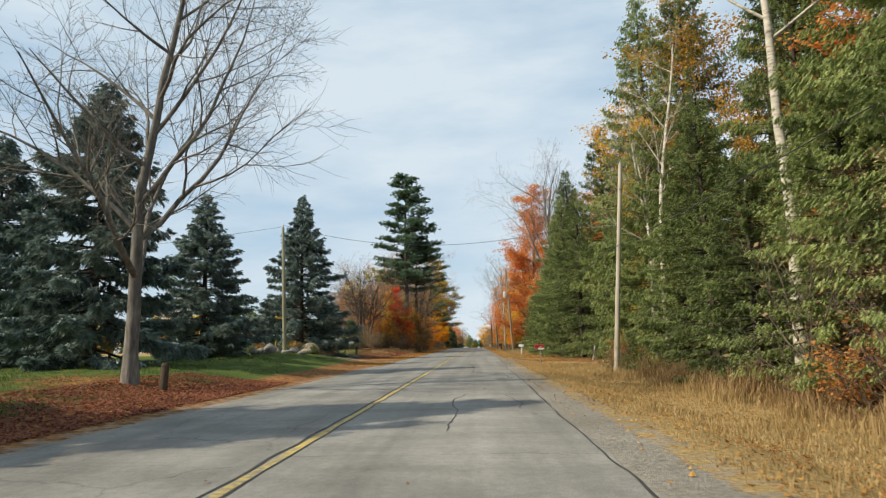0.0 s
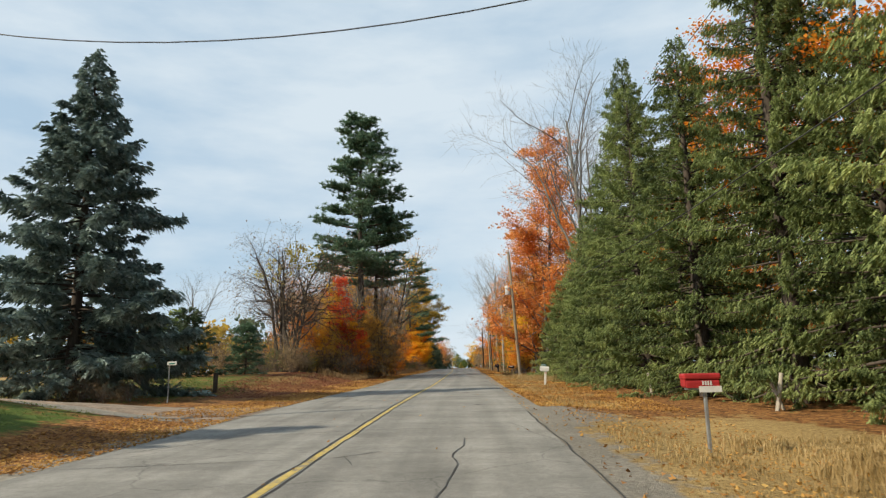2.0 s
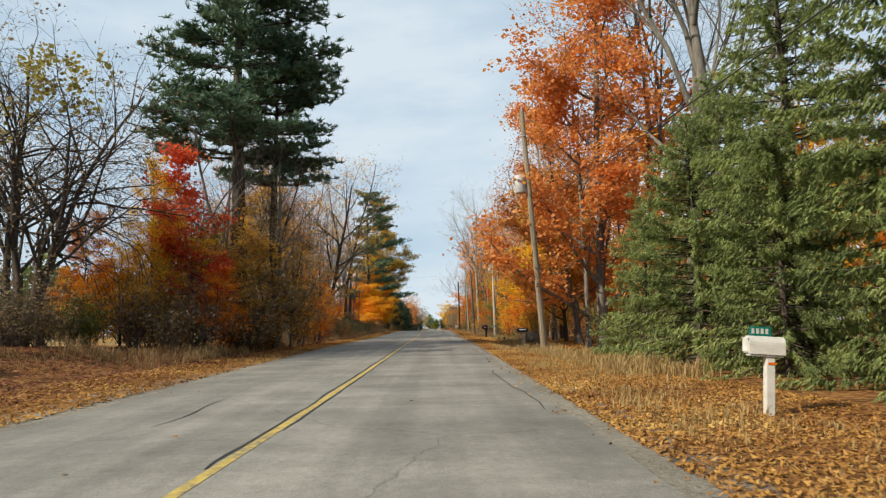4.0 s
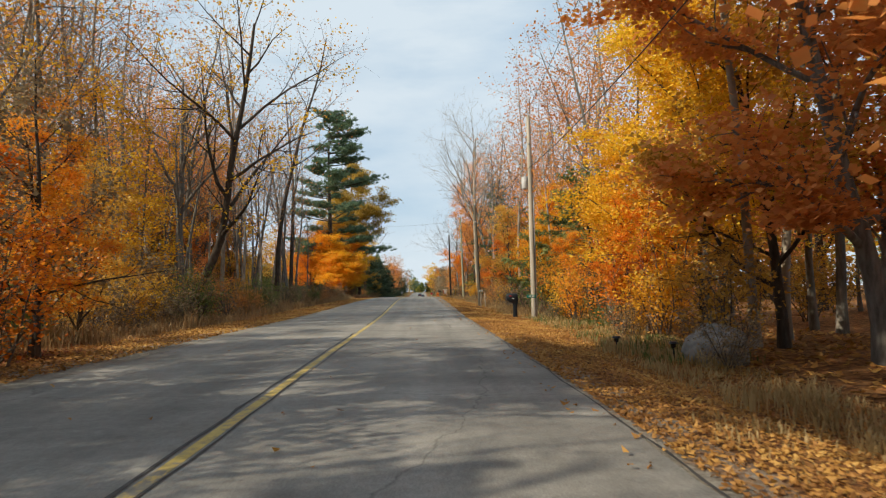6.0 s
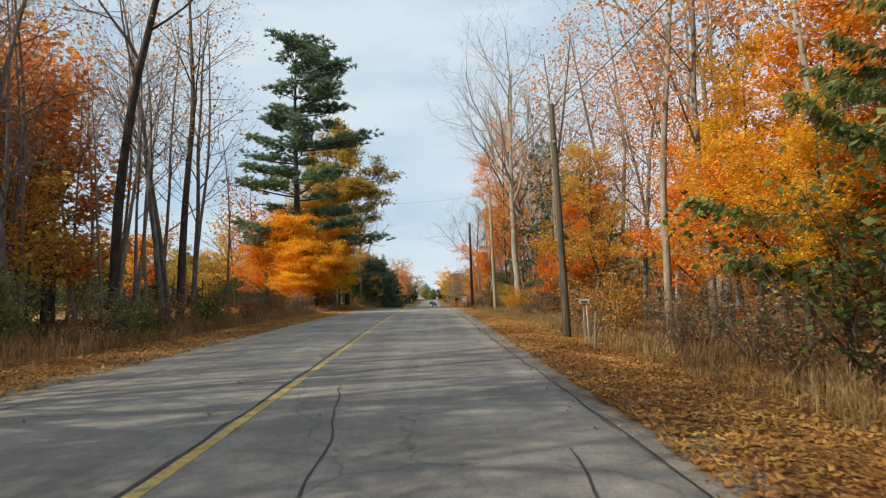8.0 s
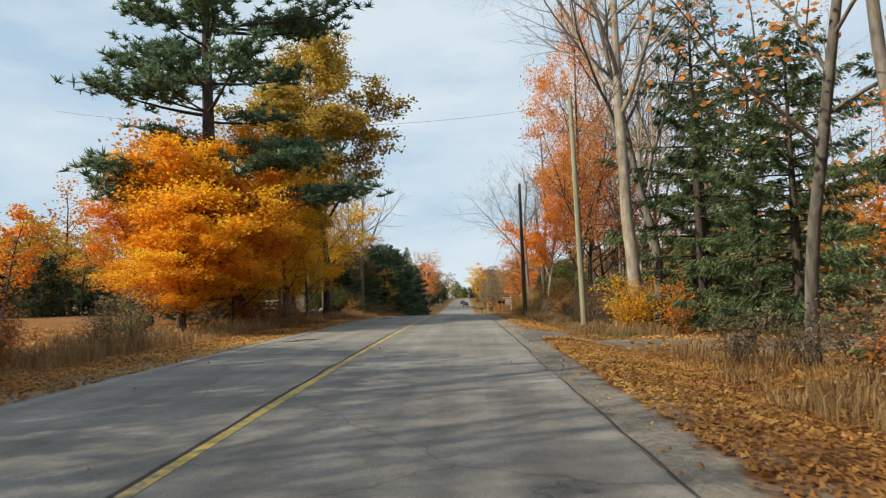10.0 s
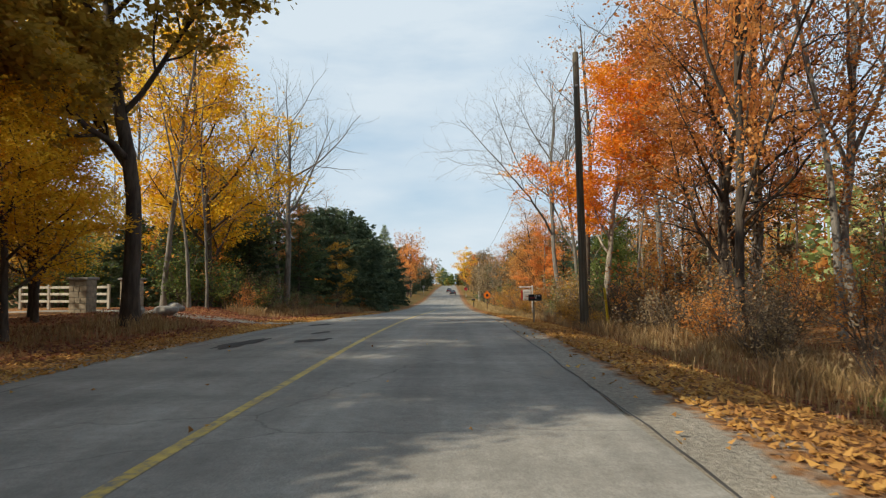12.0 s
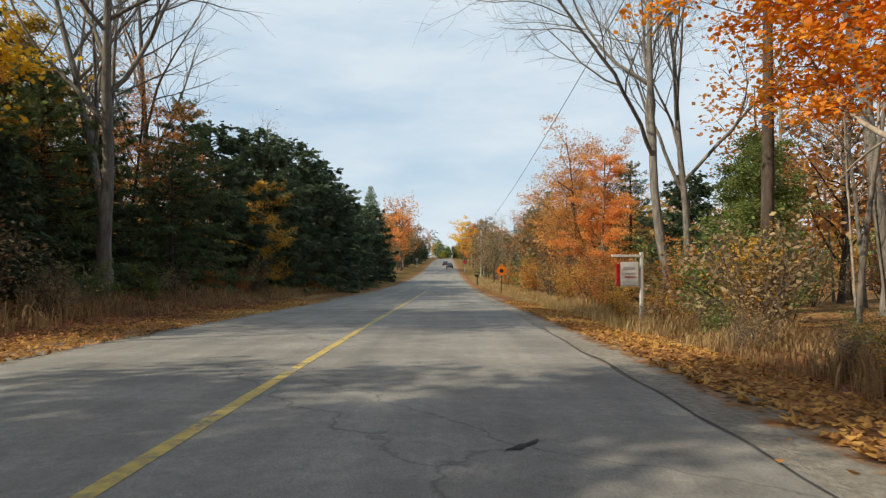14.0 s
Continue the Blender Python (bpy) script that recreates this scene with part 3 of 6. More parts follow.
def tar_line(parent, points, width=0.06, seed=0, name="tar_seal", mat=None, wander=0.05):
    """A poured seal that follows a crack over the road."""
    rng = np.random.default_rng(seed)
    p = []
    for (x0, y0), (x1, y1) in zip(points[:-1], points[1:]):
        k = max(3, int(math.hypot(x1 - x0, y1 - y0) / 0.35))
        for t in np.linspace(0, 1, k, endpoint=False):
            p.append((x0 + (x1 - x0) * t, y0 + (y1 - y0) * t))
    p.append(points[-1])
    p = np.array(p)
    p[1:-1] += wander * np.convolve(rng.normal(size=len(p)), [0.3, 0.4, 0.3], "same")[1:-1, None] * np.array([1, 0.8])
    d = np.gradient(p, axis=0)
    d /= np.linalg.norm(d, axis=1)[:, None] + 1e-9
    nrm = np.stack([-d[:, 1], d[:, 0]], -1)
    w = width * (0.5 + 0.35 * rng.random(len(p)))
    w[[0, -1]] *= 0.4
    a, b = p + nrm * w[:, None], p - nrm * w[:, None]
    full = np.concatenate([a, b])
    z = road_z(full[:, 1]) + 0.0065 - 0.012 * (full[:, 0] / 3.6) ** 2
    n, i = len(p), np.arange(len(p) - 1)
    full[:, 0] += mid_x(full[:, 1])
    g = Geo()
    g.add(np.c_[full, z], np.stack([i, i + 1, n + i + 1, n + i], -1))
    return child(name, g.mesh(name, mat or M_TAR), parent)


# ---------------------------------------------------------------- plants


def unit(v):
    return v / (np.linalg.norm(v) + 1e-9)


def grow(rng, p, d, length, radius, level, spec, out):
    """A limb with its limbs in turn. out takes (points, radii, level)."""
    lv = spec["levels"][level]
    k = max(3, int(length / lv["step"]) + 1)
    pts, rad, dirs = [p], [radius], [d]
    for i in range(1, k + 1):
        d = unit(d + rng.normal(size=3) * lv["wander"] + np.array([0, 0, lv["up"]]))
        p = p + d * (length / k)
        pts.append(p)
        dirs.append(d)
        rad.append(radius * (1 - (1 - lv["tip"]) * i / k))
    out.append((np.array(pts), np.array(rad), level))
    if level + 1 >= len(spec["levels"]):
        return
    nx = spec["levels"][level + 1]
    count = int(round(lv["kids"] * (0.8 + 0.4 * rng.random()) * (max(0.35, min(1.2, length / lv["ref"])) if level else 1)))
    spin = rng.random() * 6.28
    for c in range(count):
        t = lv["from"] + (1 - lv["from"]) * (c + rng.random() * 0.8) / max(count, 1)
        t = min(t, 0.99)
        f = t * k
        i = int(f)
        q = pts[i] + (pts[min(i + 1, k)] - pts[i]) * (f - i)
        ax = dirs[i]
        spin += 2.4 + rng.normal() * 0.5
        a = unit(np.cross(ax, [0.3, 0.9, 0.2]))
        b = np.cross(ax, a)
        ang = radians(nx["angle"] + rng.normal() * nx.get("spread", 9))
        nd = unit(ax * math.cos(ang) + (a * math.cos(spin) + b * math.sin(spin)) * math.sin(ang))
        ln = length * nx["ratio"] * (1 - nx.get("fall", 0.5) * max(0.0, (t - lv["from"]) / (1.001 - lv["from"]))) * (0.75 + 0.5 * rng.random())
        rr = min(np.interp(f, range(k + 1), rad) * nx.get("thick", 0.6), radius * 0.75)
        grow(rng, q, nd, ln, max(rr, 0.006), level + 1, spec, out)


SIDES = (9, 6, 4, 3, 3)


def leaves(rng, centres, n, size, spread, flat=0.5):
    """n leaves in clusters round the centres: small folded diamonds."""
    c = centres[rng.integers(0, len(centres), n)] + rng.normal(size=(n, 3)) * spread
    s = size * (0.6 + 0.8 * rng.random((n, 1)))
    u = rng.normal(size=(n, 3)) * [1, 1, flat]
    u /= np.linalg.norm(u, axis=1)[:, None]
    w = np.cross(u, rng.normal(size=(n, 3)) * [flat, flat, 1])
    w /= np.linalg.norm(w, axis=1)[:, None] + 1e-9
    return np.stack([c - u * s * 0.55, c + w * s * 0.42, c + u * s * 0.6, c - w * s * 0.42], 1)


def broadleaf(name, label, seed, height, radius, levels, bark, leaf=None, n_leaf=0, size=0.16, spread=0.28, leaf_from=2, lean=(0, 0), stems=1, bare_low=0.0, category="tree", clump=0):
    """A tree or shrub of trunk, limbs and twigs with or without leaves."""
    rng = np.random.default_rng(seed)
    ob = thing(name, label, category)
    out = []
    for s in range(stems):
        d = unit(np.array([lean[0], lean[1], 1.0]) + (rng.normal(size=3) * [0.32, 0.32, 0] if stems > 1 else 0))
        p = np.array([0, 0, -0.15]) + (rng.normal(size=3) * [0.14, 0.14, 0] if stems > 1 else 0)
        grow(rng, p, d, height * (0.7 + 0.5 * rng.random() if stems > 1 else 1), radius, 0, {"levels": levels}, out)
    wood, twigs = Geo(), Geo()
    for pts, rad, lv in out:
        if lv == 0:
            rad = rad.copy()
            rad[0] *= 1.35
        (wood if lv < 1 else twigs).tube(pts, rad, SIDES[lv])
    if stems > 1:
        tagged(child("stemwork", wood.mesh("stemwork", bark), ob), kind="stuff")
    else:
        child("trunk", wood.mesh("trunk", bark), ob)
    if twigs.n:
        tagged(child("branchwork", twigs.mesh("branchwork", bark if radius > 0.06 else M_TWIG), ob), kind="stuff")
    if leaf and n_leaf:
        cent = np.concatenate([pts[len(pts) // 3:] for pts, rad, lv in out if lv >= leaf_from])
        cent = cent[cent[:, 2] > bare_low]
        if clump:
            cent = cent[rng.integers(0, len(cent), n_leaf // clump)]
            spread = np.array([1.25, 1.25, 0.55]) * spread
        g = Geo()
        g.quads(leaves(rng, cent, n_leaf, size, spread, 0.4 if clump else 0.5))
        child("crown", g.mesh("crown", leaf, False), ob)
    return ob


def levels_big(step=1.1, spreadiness=1.0):
    return [dict(step=1.2, wander=0.05, up=0.02, tip=0.25, kids=9, ref=10, **{"from": 0.30}),
            dict(step=0.9, wander=0.10, up=0.05, tip=0.15, kids=7, ref=6, angle=44 * spreadiness, ratio=0.62, fall=0.55, thick=0.62, **{"from": 0.2}),
            dict(step=0.7, wander=0.13, up=0.05, tip=0.2, kids=5, ref=3, angle=42, ratio=0.48, fall=0.45, thick=0.55, **{"from": 0.2}),
            dict(step=0.6, wander=0.16, up=0.04, tip=0.4, kids=3, ref=1.4, angle=40, ratio=0.5, fall=0.3, thick=0.6, **{"from": 0.25}),
            dict(step=0.5, wander=0.16, up=0.03, tip=0.5, kids=0, ref=1, angle=38, ratio=0.6, fall=0.2, thick=0.7, **{"from": 0.3})]


def levels_thin(low=0.35):
    return [dict(step=1.0, wander=0.035, up=0.015, tip=0.2, kids=13, ref=10, **{"from": low}),
            dict(step=0.7, wander=0.10, up=0.07, tip=0.2, kids=5, ref=2.5, angle=46, ratio=0.24, fall=0.45, thick=0.45, **{"from": 0.25}),
            dict(step=0.5, wander=0.14, up=0.06, tip=0.4, kids=2, ref=1.2, angle=42, ratio=0.5, fall=0.3, thick=0.6, **{"from": 0.2}),
            dict(step=0.4, wander=0.15, up=0.05, tip=0.5, kids=0, ref=1, angle=40, ratio=0.6, fall=0.2, thick=0.7, **{"from": 0.3})]


def levels_maple(low=0.16, reach=0.46, kids=15):
    return [dict(step=1.0, wander=0.05, up=0.03, tip=0.2, kids=kids, ref=10, **{"from": low}),
            dict(step=0.7, wander=0.10, up=0.06, tip=0.2, kids=8, ref=4, angle=56, ratio=reach, fall=0.62, thick=0.5, **{"from": 0.15}),
            dict(step=0.5, wander=0.14, up=0.02, tip=0.3, kids=3, ref=1.6, angle=46, ratio=0.42, fall=0.4, thick=0.55, **{"from": 0.2}),
            dict(step=0.4, wander=0.15, up=0.0, tip=0.5, kids=0, ref=1, angle=44, ratio=0.6, fall=0.3, thick=0.7, **{"from": 0.3})]


def levels_shrub():
    return [dict(step=0.4, wander=0.10, up=0.03, tip=0.3, kids=5, ref=2, **{"from": 0.15}),
            dict(step=0.3, wander=0.15, up=0.05, tip=0.4, kids=3, ref=1, angle=40, ratio=0.5, fall=0.4, thick=0.6, **{"from": 0.2}),
            dict(step=0.25, wander=0.16, up=0.03, tip=0.5, kids=0, ref=1, angle=40, ratio=0.55, fall=0.3, thick=0.7, **{"from": 0.3})]


def needle_sprays(p, d, length, width, rng, droop):
    """Twigs clothed with needles: a thin shoot with slivers to both sides."""
    n = len(p)
    d = d + np.c_[np.zeros((n, 2)), -droop * np.ones(n)]
    d /= np.linalg.norm(d, axis=1)[:, None]
    side = np.cross(d, np.tile([0, 0, 1.0], (n, 1)) + rng.normal(size=(n, 3)) * 0.35)
    side /= np.linalg.norm(side, axis=1)[:, None] + 1e-9
    up = np.cross(side, d)
    L, W = length[:, None], width[:, None] * 0.42
    sag = np.c_[np.zeros((n, 2)), -0.14 * L]
    out = [np.stack([p - side * W, p + side * W, p + d * L + sag], 1)]
    for k, t in enumerate((0.12, 0.3, 0.48, 0.66)):
        for sg in (-1, 1):
            b = p + d * L * t + sag * t * t
            e = d * 0.8 + side * sg * (0.75 + 0.3 * rng.random((n, 1))) + up * rng.normal(size=(n, 1)) * 0.3
            tip = b + e * L * (0.52 - 0.3 * t) + sag * 0.5
            w = up * W * 0.75 + d * W * 0.75
            out.append(np.stack([b - w, b + w, tip], 1))
    return np.concatenate(out)


def spruce(name, label, seed, height, reach, mat, whorl=0.30, low=0.04, droop=0.35, bark=None, per=13, ragged=0.25, curve=0.85, full=1.0, fine=1.0):
    """A conifer with whorls of drooping boughs, each a spray of needle-clad twigs."""
    rng = np.random.default_rng(seed)
    ob = thing(name, label, "conifer")
    wood, g = Geo(), Geo()
    wood.tube(np.array([[0, 0, -0.2], [0, 0, height * 0.5], [0, 0, height * 0.97]]), [0.018 * height + 0.02, 0.010 * height, 0.012], 8)
    z = height * low
    P, D, L, W = [], [], [], []
    spin = 0.0
    while z < height * 0.985:
        f = z / height
        r = reach * ((1 - f) ** curve) * (0.85 + 0.3 * rng.random()) + 0.12
        if f < 0.12:
            r *= 0.75 + 2 * f
        cnt = 5 + int(rng.random() * 3) if f < 0.9 else 4
        for c in range(cnt):
            spin += 6.283 / cnt + rng.normal() * 0.25
            rr = r * (1 - ragged + 2 * ragged * rng.random())
            rise = -0.10 + 0.55 * f + rng.normal() * 0.12
            dirn = unit(np.array([math.cos(spin), math.sin(spin), rise]))
            t = np.linspace(0, 1, 6)
            line = np.array([0, 0, z + rng.normal() * 0.06]) + dirn * rr * t[:, None]
            line[:, 2] += rr * (-0.30 * t ** 1.4 + 0.20 * t ** 3) * (1 - 0.5 * f)
            if rr > 0.7:
                wood.tube(line[:5], np.linspace(0.012 + 0.012 * rr, 0.006, 5), 3)
            k = max(5, int(per * rr / 1.25))
            s = np.sqrt(rng.random(k)) * 0.9 + 0.1
            pos = np.stack([np.interp(s, t, line[:, a]) for a in range(3)], 1)
            out = dirn * [1, 1, 0]
            out = out / np.linalg.norm(out)
            sd = np.array([-out[1], out[0], 0])
            sgn = rng.choice([-1, 1], k)
            tilt = rng.uniform(0.0, 1.35, k)
            dd = out[None] * np.cos(tilt)[:, None] + sd[None] * (sgn * np.sin(tilt))[:, None] + np.c_[np.zeros((k, 2)), rng.normal(size=k) * 0.35 - droop * rng.random(k) * 0.6]
            pos = pos + rng.normal(size=(k, 3)) * [0.05, 0.05, 0.07]
            P.append(pos)
            D.append(dd)
            ll = fine * full ** 0.5 * (0.22 + 0.24 * rng.random(k)) * (0.55 + 0.16 * rr) * (1.15 - 0.5 * s)
            L.append(ll)
            W.append((0.026 + 0.062 * ll + 0.015 * rng.random(k)) * full)
            P.append(line[4:5]); D.append(out[None]); L.append(np.array([fine * (0.25 + 0.12 * rr)])); W.append(np.array([0.07]))
        z += whorl * (0.7 + 0.6 * rng.random()) * (0.55 + 0.6 * (1 - f))
    g.tris(needle_sprays(np.concatenate(P), np.concatenate(D), np.concatenate(L), np.concatenate(W), rng, droop))
    k = 14
    top = np.tile([[0, 0, height * 0.95]], (k, 1)) + rng.normal(size=(k, 3)) * [0.03, 0.03, 0.15]
    g.tris(needle_sprays(top, rng.normal(size=(k, 3)) * [0.6, 0.6, 0.2] + [0, 0, 0.9], np.full(k, 0.3), np.full(k, 0.04), rng, -0.3))
    child("trunk", wood.mesh("trunk", bark or M_BARK_D), ob)
    child("crown", g.mesh("crown", mat, False), ob)
    return ob


def white_pine(name, label, seed, height, reach, low=0.25, tiers=15, lop=0.0):
    """A tall pine with level tiers of boughs that end in upturned tufts."""
    rng = np.random.default_rng(seed)
    ob = thing(name, label, "pine tree")
    wood, T = Geo(), []
    zs = np.linspace(0, height * 0.98, 8)
    wood.tube(np.c_[0.1 * np.sin(zs * 0.3), 0.1 * np.cos(zs * 0.27), zs - 0.2], np.linspace(0.017 * height, 0.03, 8), 9)
    for i in range(tiers):
        f = low + (0.985 - low) * (i + 0.3 * rng.random()) / tiers
        prof = 1.0 if f < 0.55 else 1 - 0.72 * ((f - 0.55) / 0.45) ** 1.3
        cnt = 5 + int(rng.random() * 3)
        for c in range(cnt):
            a = rng.random() * 6.28
            rr = reach * prof * (0.45 + 0.65 * rng.random()) * (1 + lop * math.cos(a))
            dirn = np.array([math.cos(a), math.sin(a), 0.12 + 0.25 * f])
            t = np.linspace(0, 1, 6)
            line = np.array([0, 0, height * f + rng.normal() * 0.15]) + dirn * rr * t[:, None]
            line[:, 2] += rr * 0.16 * (t ** 2 - t)
            wood.tube(line, np.linspace(0.02 + 0.014 * rr, 0.012, 6), 4)
            k = max(9, int(17 * rr))
            s = 0.28 + 0.72 * np.sqrt(rng.random(k))
            pos = np.stack([np.interp(s, t, line[:, b]) for b in range(3)], 1)
            pos += rng.normal(size=(k, 3)) * [0.24 + 0.07 * rr, 0.24 + 0.07 * rr, 0.09]
            T.append(pos + [0, 0, 0.12])
    T = np.concatenate(T)
    m = 16
    C = np.repeat(T, m, 0)
    d = rng.normal(size=(len(C), 3)) * [1, 1, 0.55] + [0, 0, 0.55]
    d /= np.linalg.norm(d, axis=1)[:, None]
    s = np.cross(d, rng.normal(size=(len(C), 3)))
    s /= np.linalg.norm(s, axis=1)[:, None] + 1e-9
    L = (0.24 + 0.16 * rng.random((len(C), 1))) * (0.7 + height / 60)
    g = Geo()
    g.tris(np.stack([C - s * 0.045, C + s * 0.045, C + d * L], 1))
    child("trunk", wood.mesh("trunk", M_BARK_D), ob)
    child("crown", g.mesh("crown", M_PINE, False), ob)
    return ob


class Stock:
    """Kinds of plants built once; each further one is a copy with the same meshes."""

    def __init__(self):
        self.kinds, self.used = {}, set()

    def keep(self, key, ob):
        self.kinds[key] = ob

    def put(self, key, x, y, scale=1.0, turn=0.0, label="", group="", sink=0.05, wide=1.0, tilt=(0, 0)):
        m = Matrix.Translation((x, y, gz(x, y) - sink)) @ pose(0, 0, 0, tilt[0], tilt[1], turn) @ Matrix.Diagonal((scale * wide, scale * wide, scale, 1))
        ob = self.kinds[key]
        if key in self.used:
            ob = copy_thing(ob, m @ Matrix.Diagonal((1 / ob.scale.x, 1 / ob.scale.y, 1 / ob.scale.z, 1)))
            ob["label"] = self.first[key]
        else:
            self.used.add(key)
            ob.matrix_basis = m
            self.first[key] = ob["label"]
        return tagged(ob, label, group=group)

    first = {}


stock = Stock()

# ---------------------------------------------------------------- setting
ground = build_ground()
road = build_road()

# seals along the middle line and over single cracks
for s, (a, b) in enumerate(((-6, 30), (33, 62), (64, 104), (108, 135), (140, 163))):
    tar_line(road, [(-0.12 + 0.03 * math.sin(a), a), (-0.11, (a + b) / 2), (-0.13, b)], 0.03, 20 + s, wander=0.022)
    if b < 110:
        tar_line(road, [(0.09, a + 2), (0.08 + 0.03 * math.sin(b), (a + b) / 2), (0.10, b - 3)], 0.02, 120 + s, wander=0.02)
for s, pts in enumerate((
        [(1.78, 9.5), (1.82, 12.5), (1.72, 14.0), (1.95, 16.5)], [(3.05, 12.5), (3.15, 14.0), (2.85, 16.0)],
        [(1.95, 27.0), (2.0, 31.0), (1.9, 36.0), (2.1, 41.0)], [(2.05, 27.3), (2.6, 28.0), (3.1, 28.3)],
        [(-3.4, 41.8), (-1.5, 41.9), (0.4, 42.5), (3.5, 42.8)], [(-3.4, 39.5), (-2.4, 41.0), (-1.6, 43.5)],
        [(3.41, 67.4), (3.28, 70.7), (3.25, 74.8)], [(-1.7, 66.5), (-1.75, 69.5)], [(-2.6, 50.5), (-2.4, 53.2)], [(-1.7, 52.0), (-2.6, 54.5), (-3.3, 55.0)],
        [(-3.4, 100.2), (-0.5, 100.6), (1.2, 100.0), (3.5, 100.5)], [(0.75, 97.4), (0.95, 98.3), (1.5, 98.7), (2.3, 98.75), (3.4, 98.9)],
        [(2.78, 113.0), (2.95, 115.5), (3.08, 117.8)], [(2.68, 105.9), (2.74, 107.0), (2.66, 107.9)], [(-0.2, 38.5), (0.3, 38.9), (0.9, 39.5)], [(0.66, 38.2), (0.4, 39.0)], [(-3.4, 38.3), (-1.8, 38.6), (-0.3, 38.75)], [(1.13, 116.3), (0.95, 119.0), (0.72, 121.6)],
        [(-3.3, 122.5), (0.0, 122.8), (3.5, 123.2)], [(-3.4, 108.0), (-1.4, 108.4)], [(-3.3, 118.5), (-2.9, 124.0), (-3.1, 130.0)],
        [(-3.3, 155.8), (-3.1, 158.0), (-3.25, 161.0), (-3.4, 164.0)], [(-2.9, 156.6), (-2.2, 157.0), (-2.0, 157.7), (-2.3, 158.4)], [(-3.0, 158.6), (-1.3, 159.0), (-1.0, 160.2)],
        [(-3.25, 150.0), (-3.1, 160.0), (-3.2, 172.0)], [(-3.3, 176.0), (-2.9, 184.0), (-2.5, 189.0)])):
    tar_line(road, pts, 0.016, 50 + s, wander=0.07)
for s, a in enumerate(range(-4, 200, 17)):
    if not 40 < a < 66:
        tar_line(road, [(3.66 + 0.03 * math.sin(a), a), (3.7, a + 8), (3.66, a + 16.5)], 0.02, 90 + s, "edge_crack", wander=0.03)
# ragged dark patches in the far lane
for s, (x, y, w, l) in enumerate(((-2.6, 177.5, 0.35, 3.6), (-1.2, 178.2, 0.40, 1.6), (-1.6, 181.0, 0.22, 1.4), (-2.6, 186.0, 0.42, 2.2), (-2.6, 157.6, 0.42, 0.8), (-2.9, 157.0, 0.3, 0.5), (2.2, 189.0, 0.05, 0.35), (2.1, 57.0, 0.08, 0.4), (2.4, 49.0, 0.06, 0.3), (1.85, 52.0, 0.05, 0.25))):
    rng = np.random.default_rng(300 + s)
    t = np.linspace(0, 6.283, 25)[:-1]
    r = 0.55 + 0.45 * rng.random(24)
    xs, ys = x + w * np.cos(t) * r + 0.12 * np.sin(t), y + l * 0.5 * np.sin(t) * r
    zs = road_z(ys) + 0.007 - 0.012 * (xs / 3.6) ** 2
    g = Geo()
    v = np.r_[np.c_[xs, ys, zs], [[x, y, float(road_z(y)) + 0.009]]]
    i = np.arange(24)
    g.add(v, np.stack([i, (i + 1) % 24, np.full(24, 24)], -1))
    child("asphalt_patch", g.mesh("asphalt_patch", M_PATCH), road, "dark ragged asphalt patch")


def drive(name, label, x0, x1, y0, y1, mat):
    xs, f = np.linspace(x0, x1, 40), np.linspace(0, 1, 9)
    X = np.repeat(xs[:, None], 9, 1)
    flare = 1.6 * np.exp(-np.abs(xs - x0) / 1.4)
    Y = (y0 - flare)[:, None] * (1 - f) + (y1 + flare)[:, None] * f + 0.05 * np.sin(3 * X)
    Z = ground_z(X, Y) + 0.045
    Z[:, [0, -1]] -= 0.12
    Z[[0, -1]] -= 0.05
    g = Geo()
    i, j = np.meshgrid(np.arange(39), np.arange(8), indexing="ij")
    a = i * 9 + j
    g.add(np.stack([X, Y, Z], -1).reshape(-1, 3), np.stack([a, a + 1, a + 10, a + 9], -1).reshape(-1, 4))
    return tagged(new(name, g.mesh(name, mat)), label, "driveway", kind="structure")


drive("driveway_1", "grey asphalt driveway that meets the road", 3.75, 30, 156.0, 159.6, M_DRIVE)
drive("driveway_2", "gravel driveway past the rock bed", -3.7, -32, 46.2, 49.2, M_DIRT)

# ---------------------------------------------------------------- plants in stock
AUT = "bare thin woodland tree with grey-brown bark"
LAWN = levels_big()
LAWN[0].update(kids=15, wander=0.06)
LAWN[0]["from"] = 0.20
LAWN[1].update(kids=9, angle=50, ratio=0.60, fall=0.62)
LAWN[2].update(kids=8, ratio=0.48)
LAWN[3].update(kids=5)
VINE = levels_big(spreadiness=0.95)
VINE[0].update(wander=0.11, up=-0.012, kids=12)
VINE[1].update(kids=9, up=-0.02, wander=0.18, angle=52)
VINE[2].update(kids=9, up=-0.12, wander=0.22, ratio=0.55)
VINE[3].update(kids=4, up=-0.22, wander=0.2)
stock.keep("bare_lawn", broadleaf("bare_tree", "large bare leafless tree with spreading grey limbs on the lawn", 4, 12.5, 0.215, LAWN, M_BARK))
stock.keep("bare_big", broadleaf("bare_tree", "large bare leafless tree with spreading grey limbs", 5, 13, 0.24, levels_big()[:4], M_BARK))
stock.keep("bare_tall", broadleaf("bare_tree", "tall bare leafless tree with upswept limbs", 14, 19, 0.24, levels_big(spreadiness=0.72)[:4], M_BARK))
stock.keep("bare_edge", broadleaf("bare_tree", "tall bare tree with fine upswept twigs", 15, 19, 0.24, levels_big(spreadiness=0.78), M_BARK))
stock.keep("vine", broadleaf("vine_tree", "tangled bare tree hung with brown vines", 8, 9.5, 0.14, VINE[:4], M_BARK_D, M_BRUSH, 4200, 0.1, 0.2, 2, stems=7))
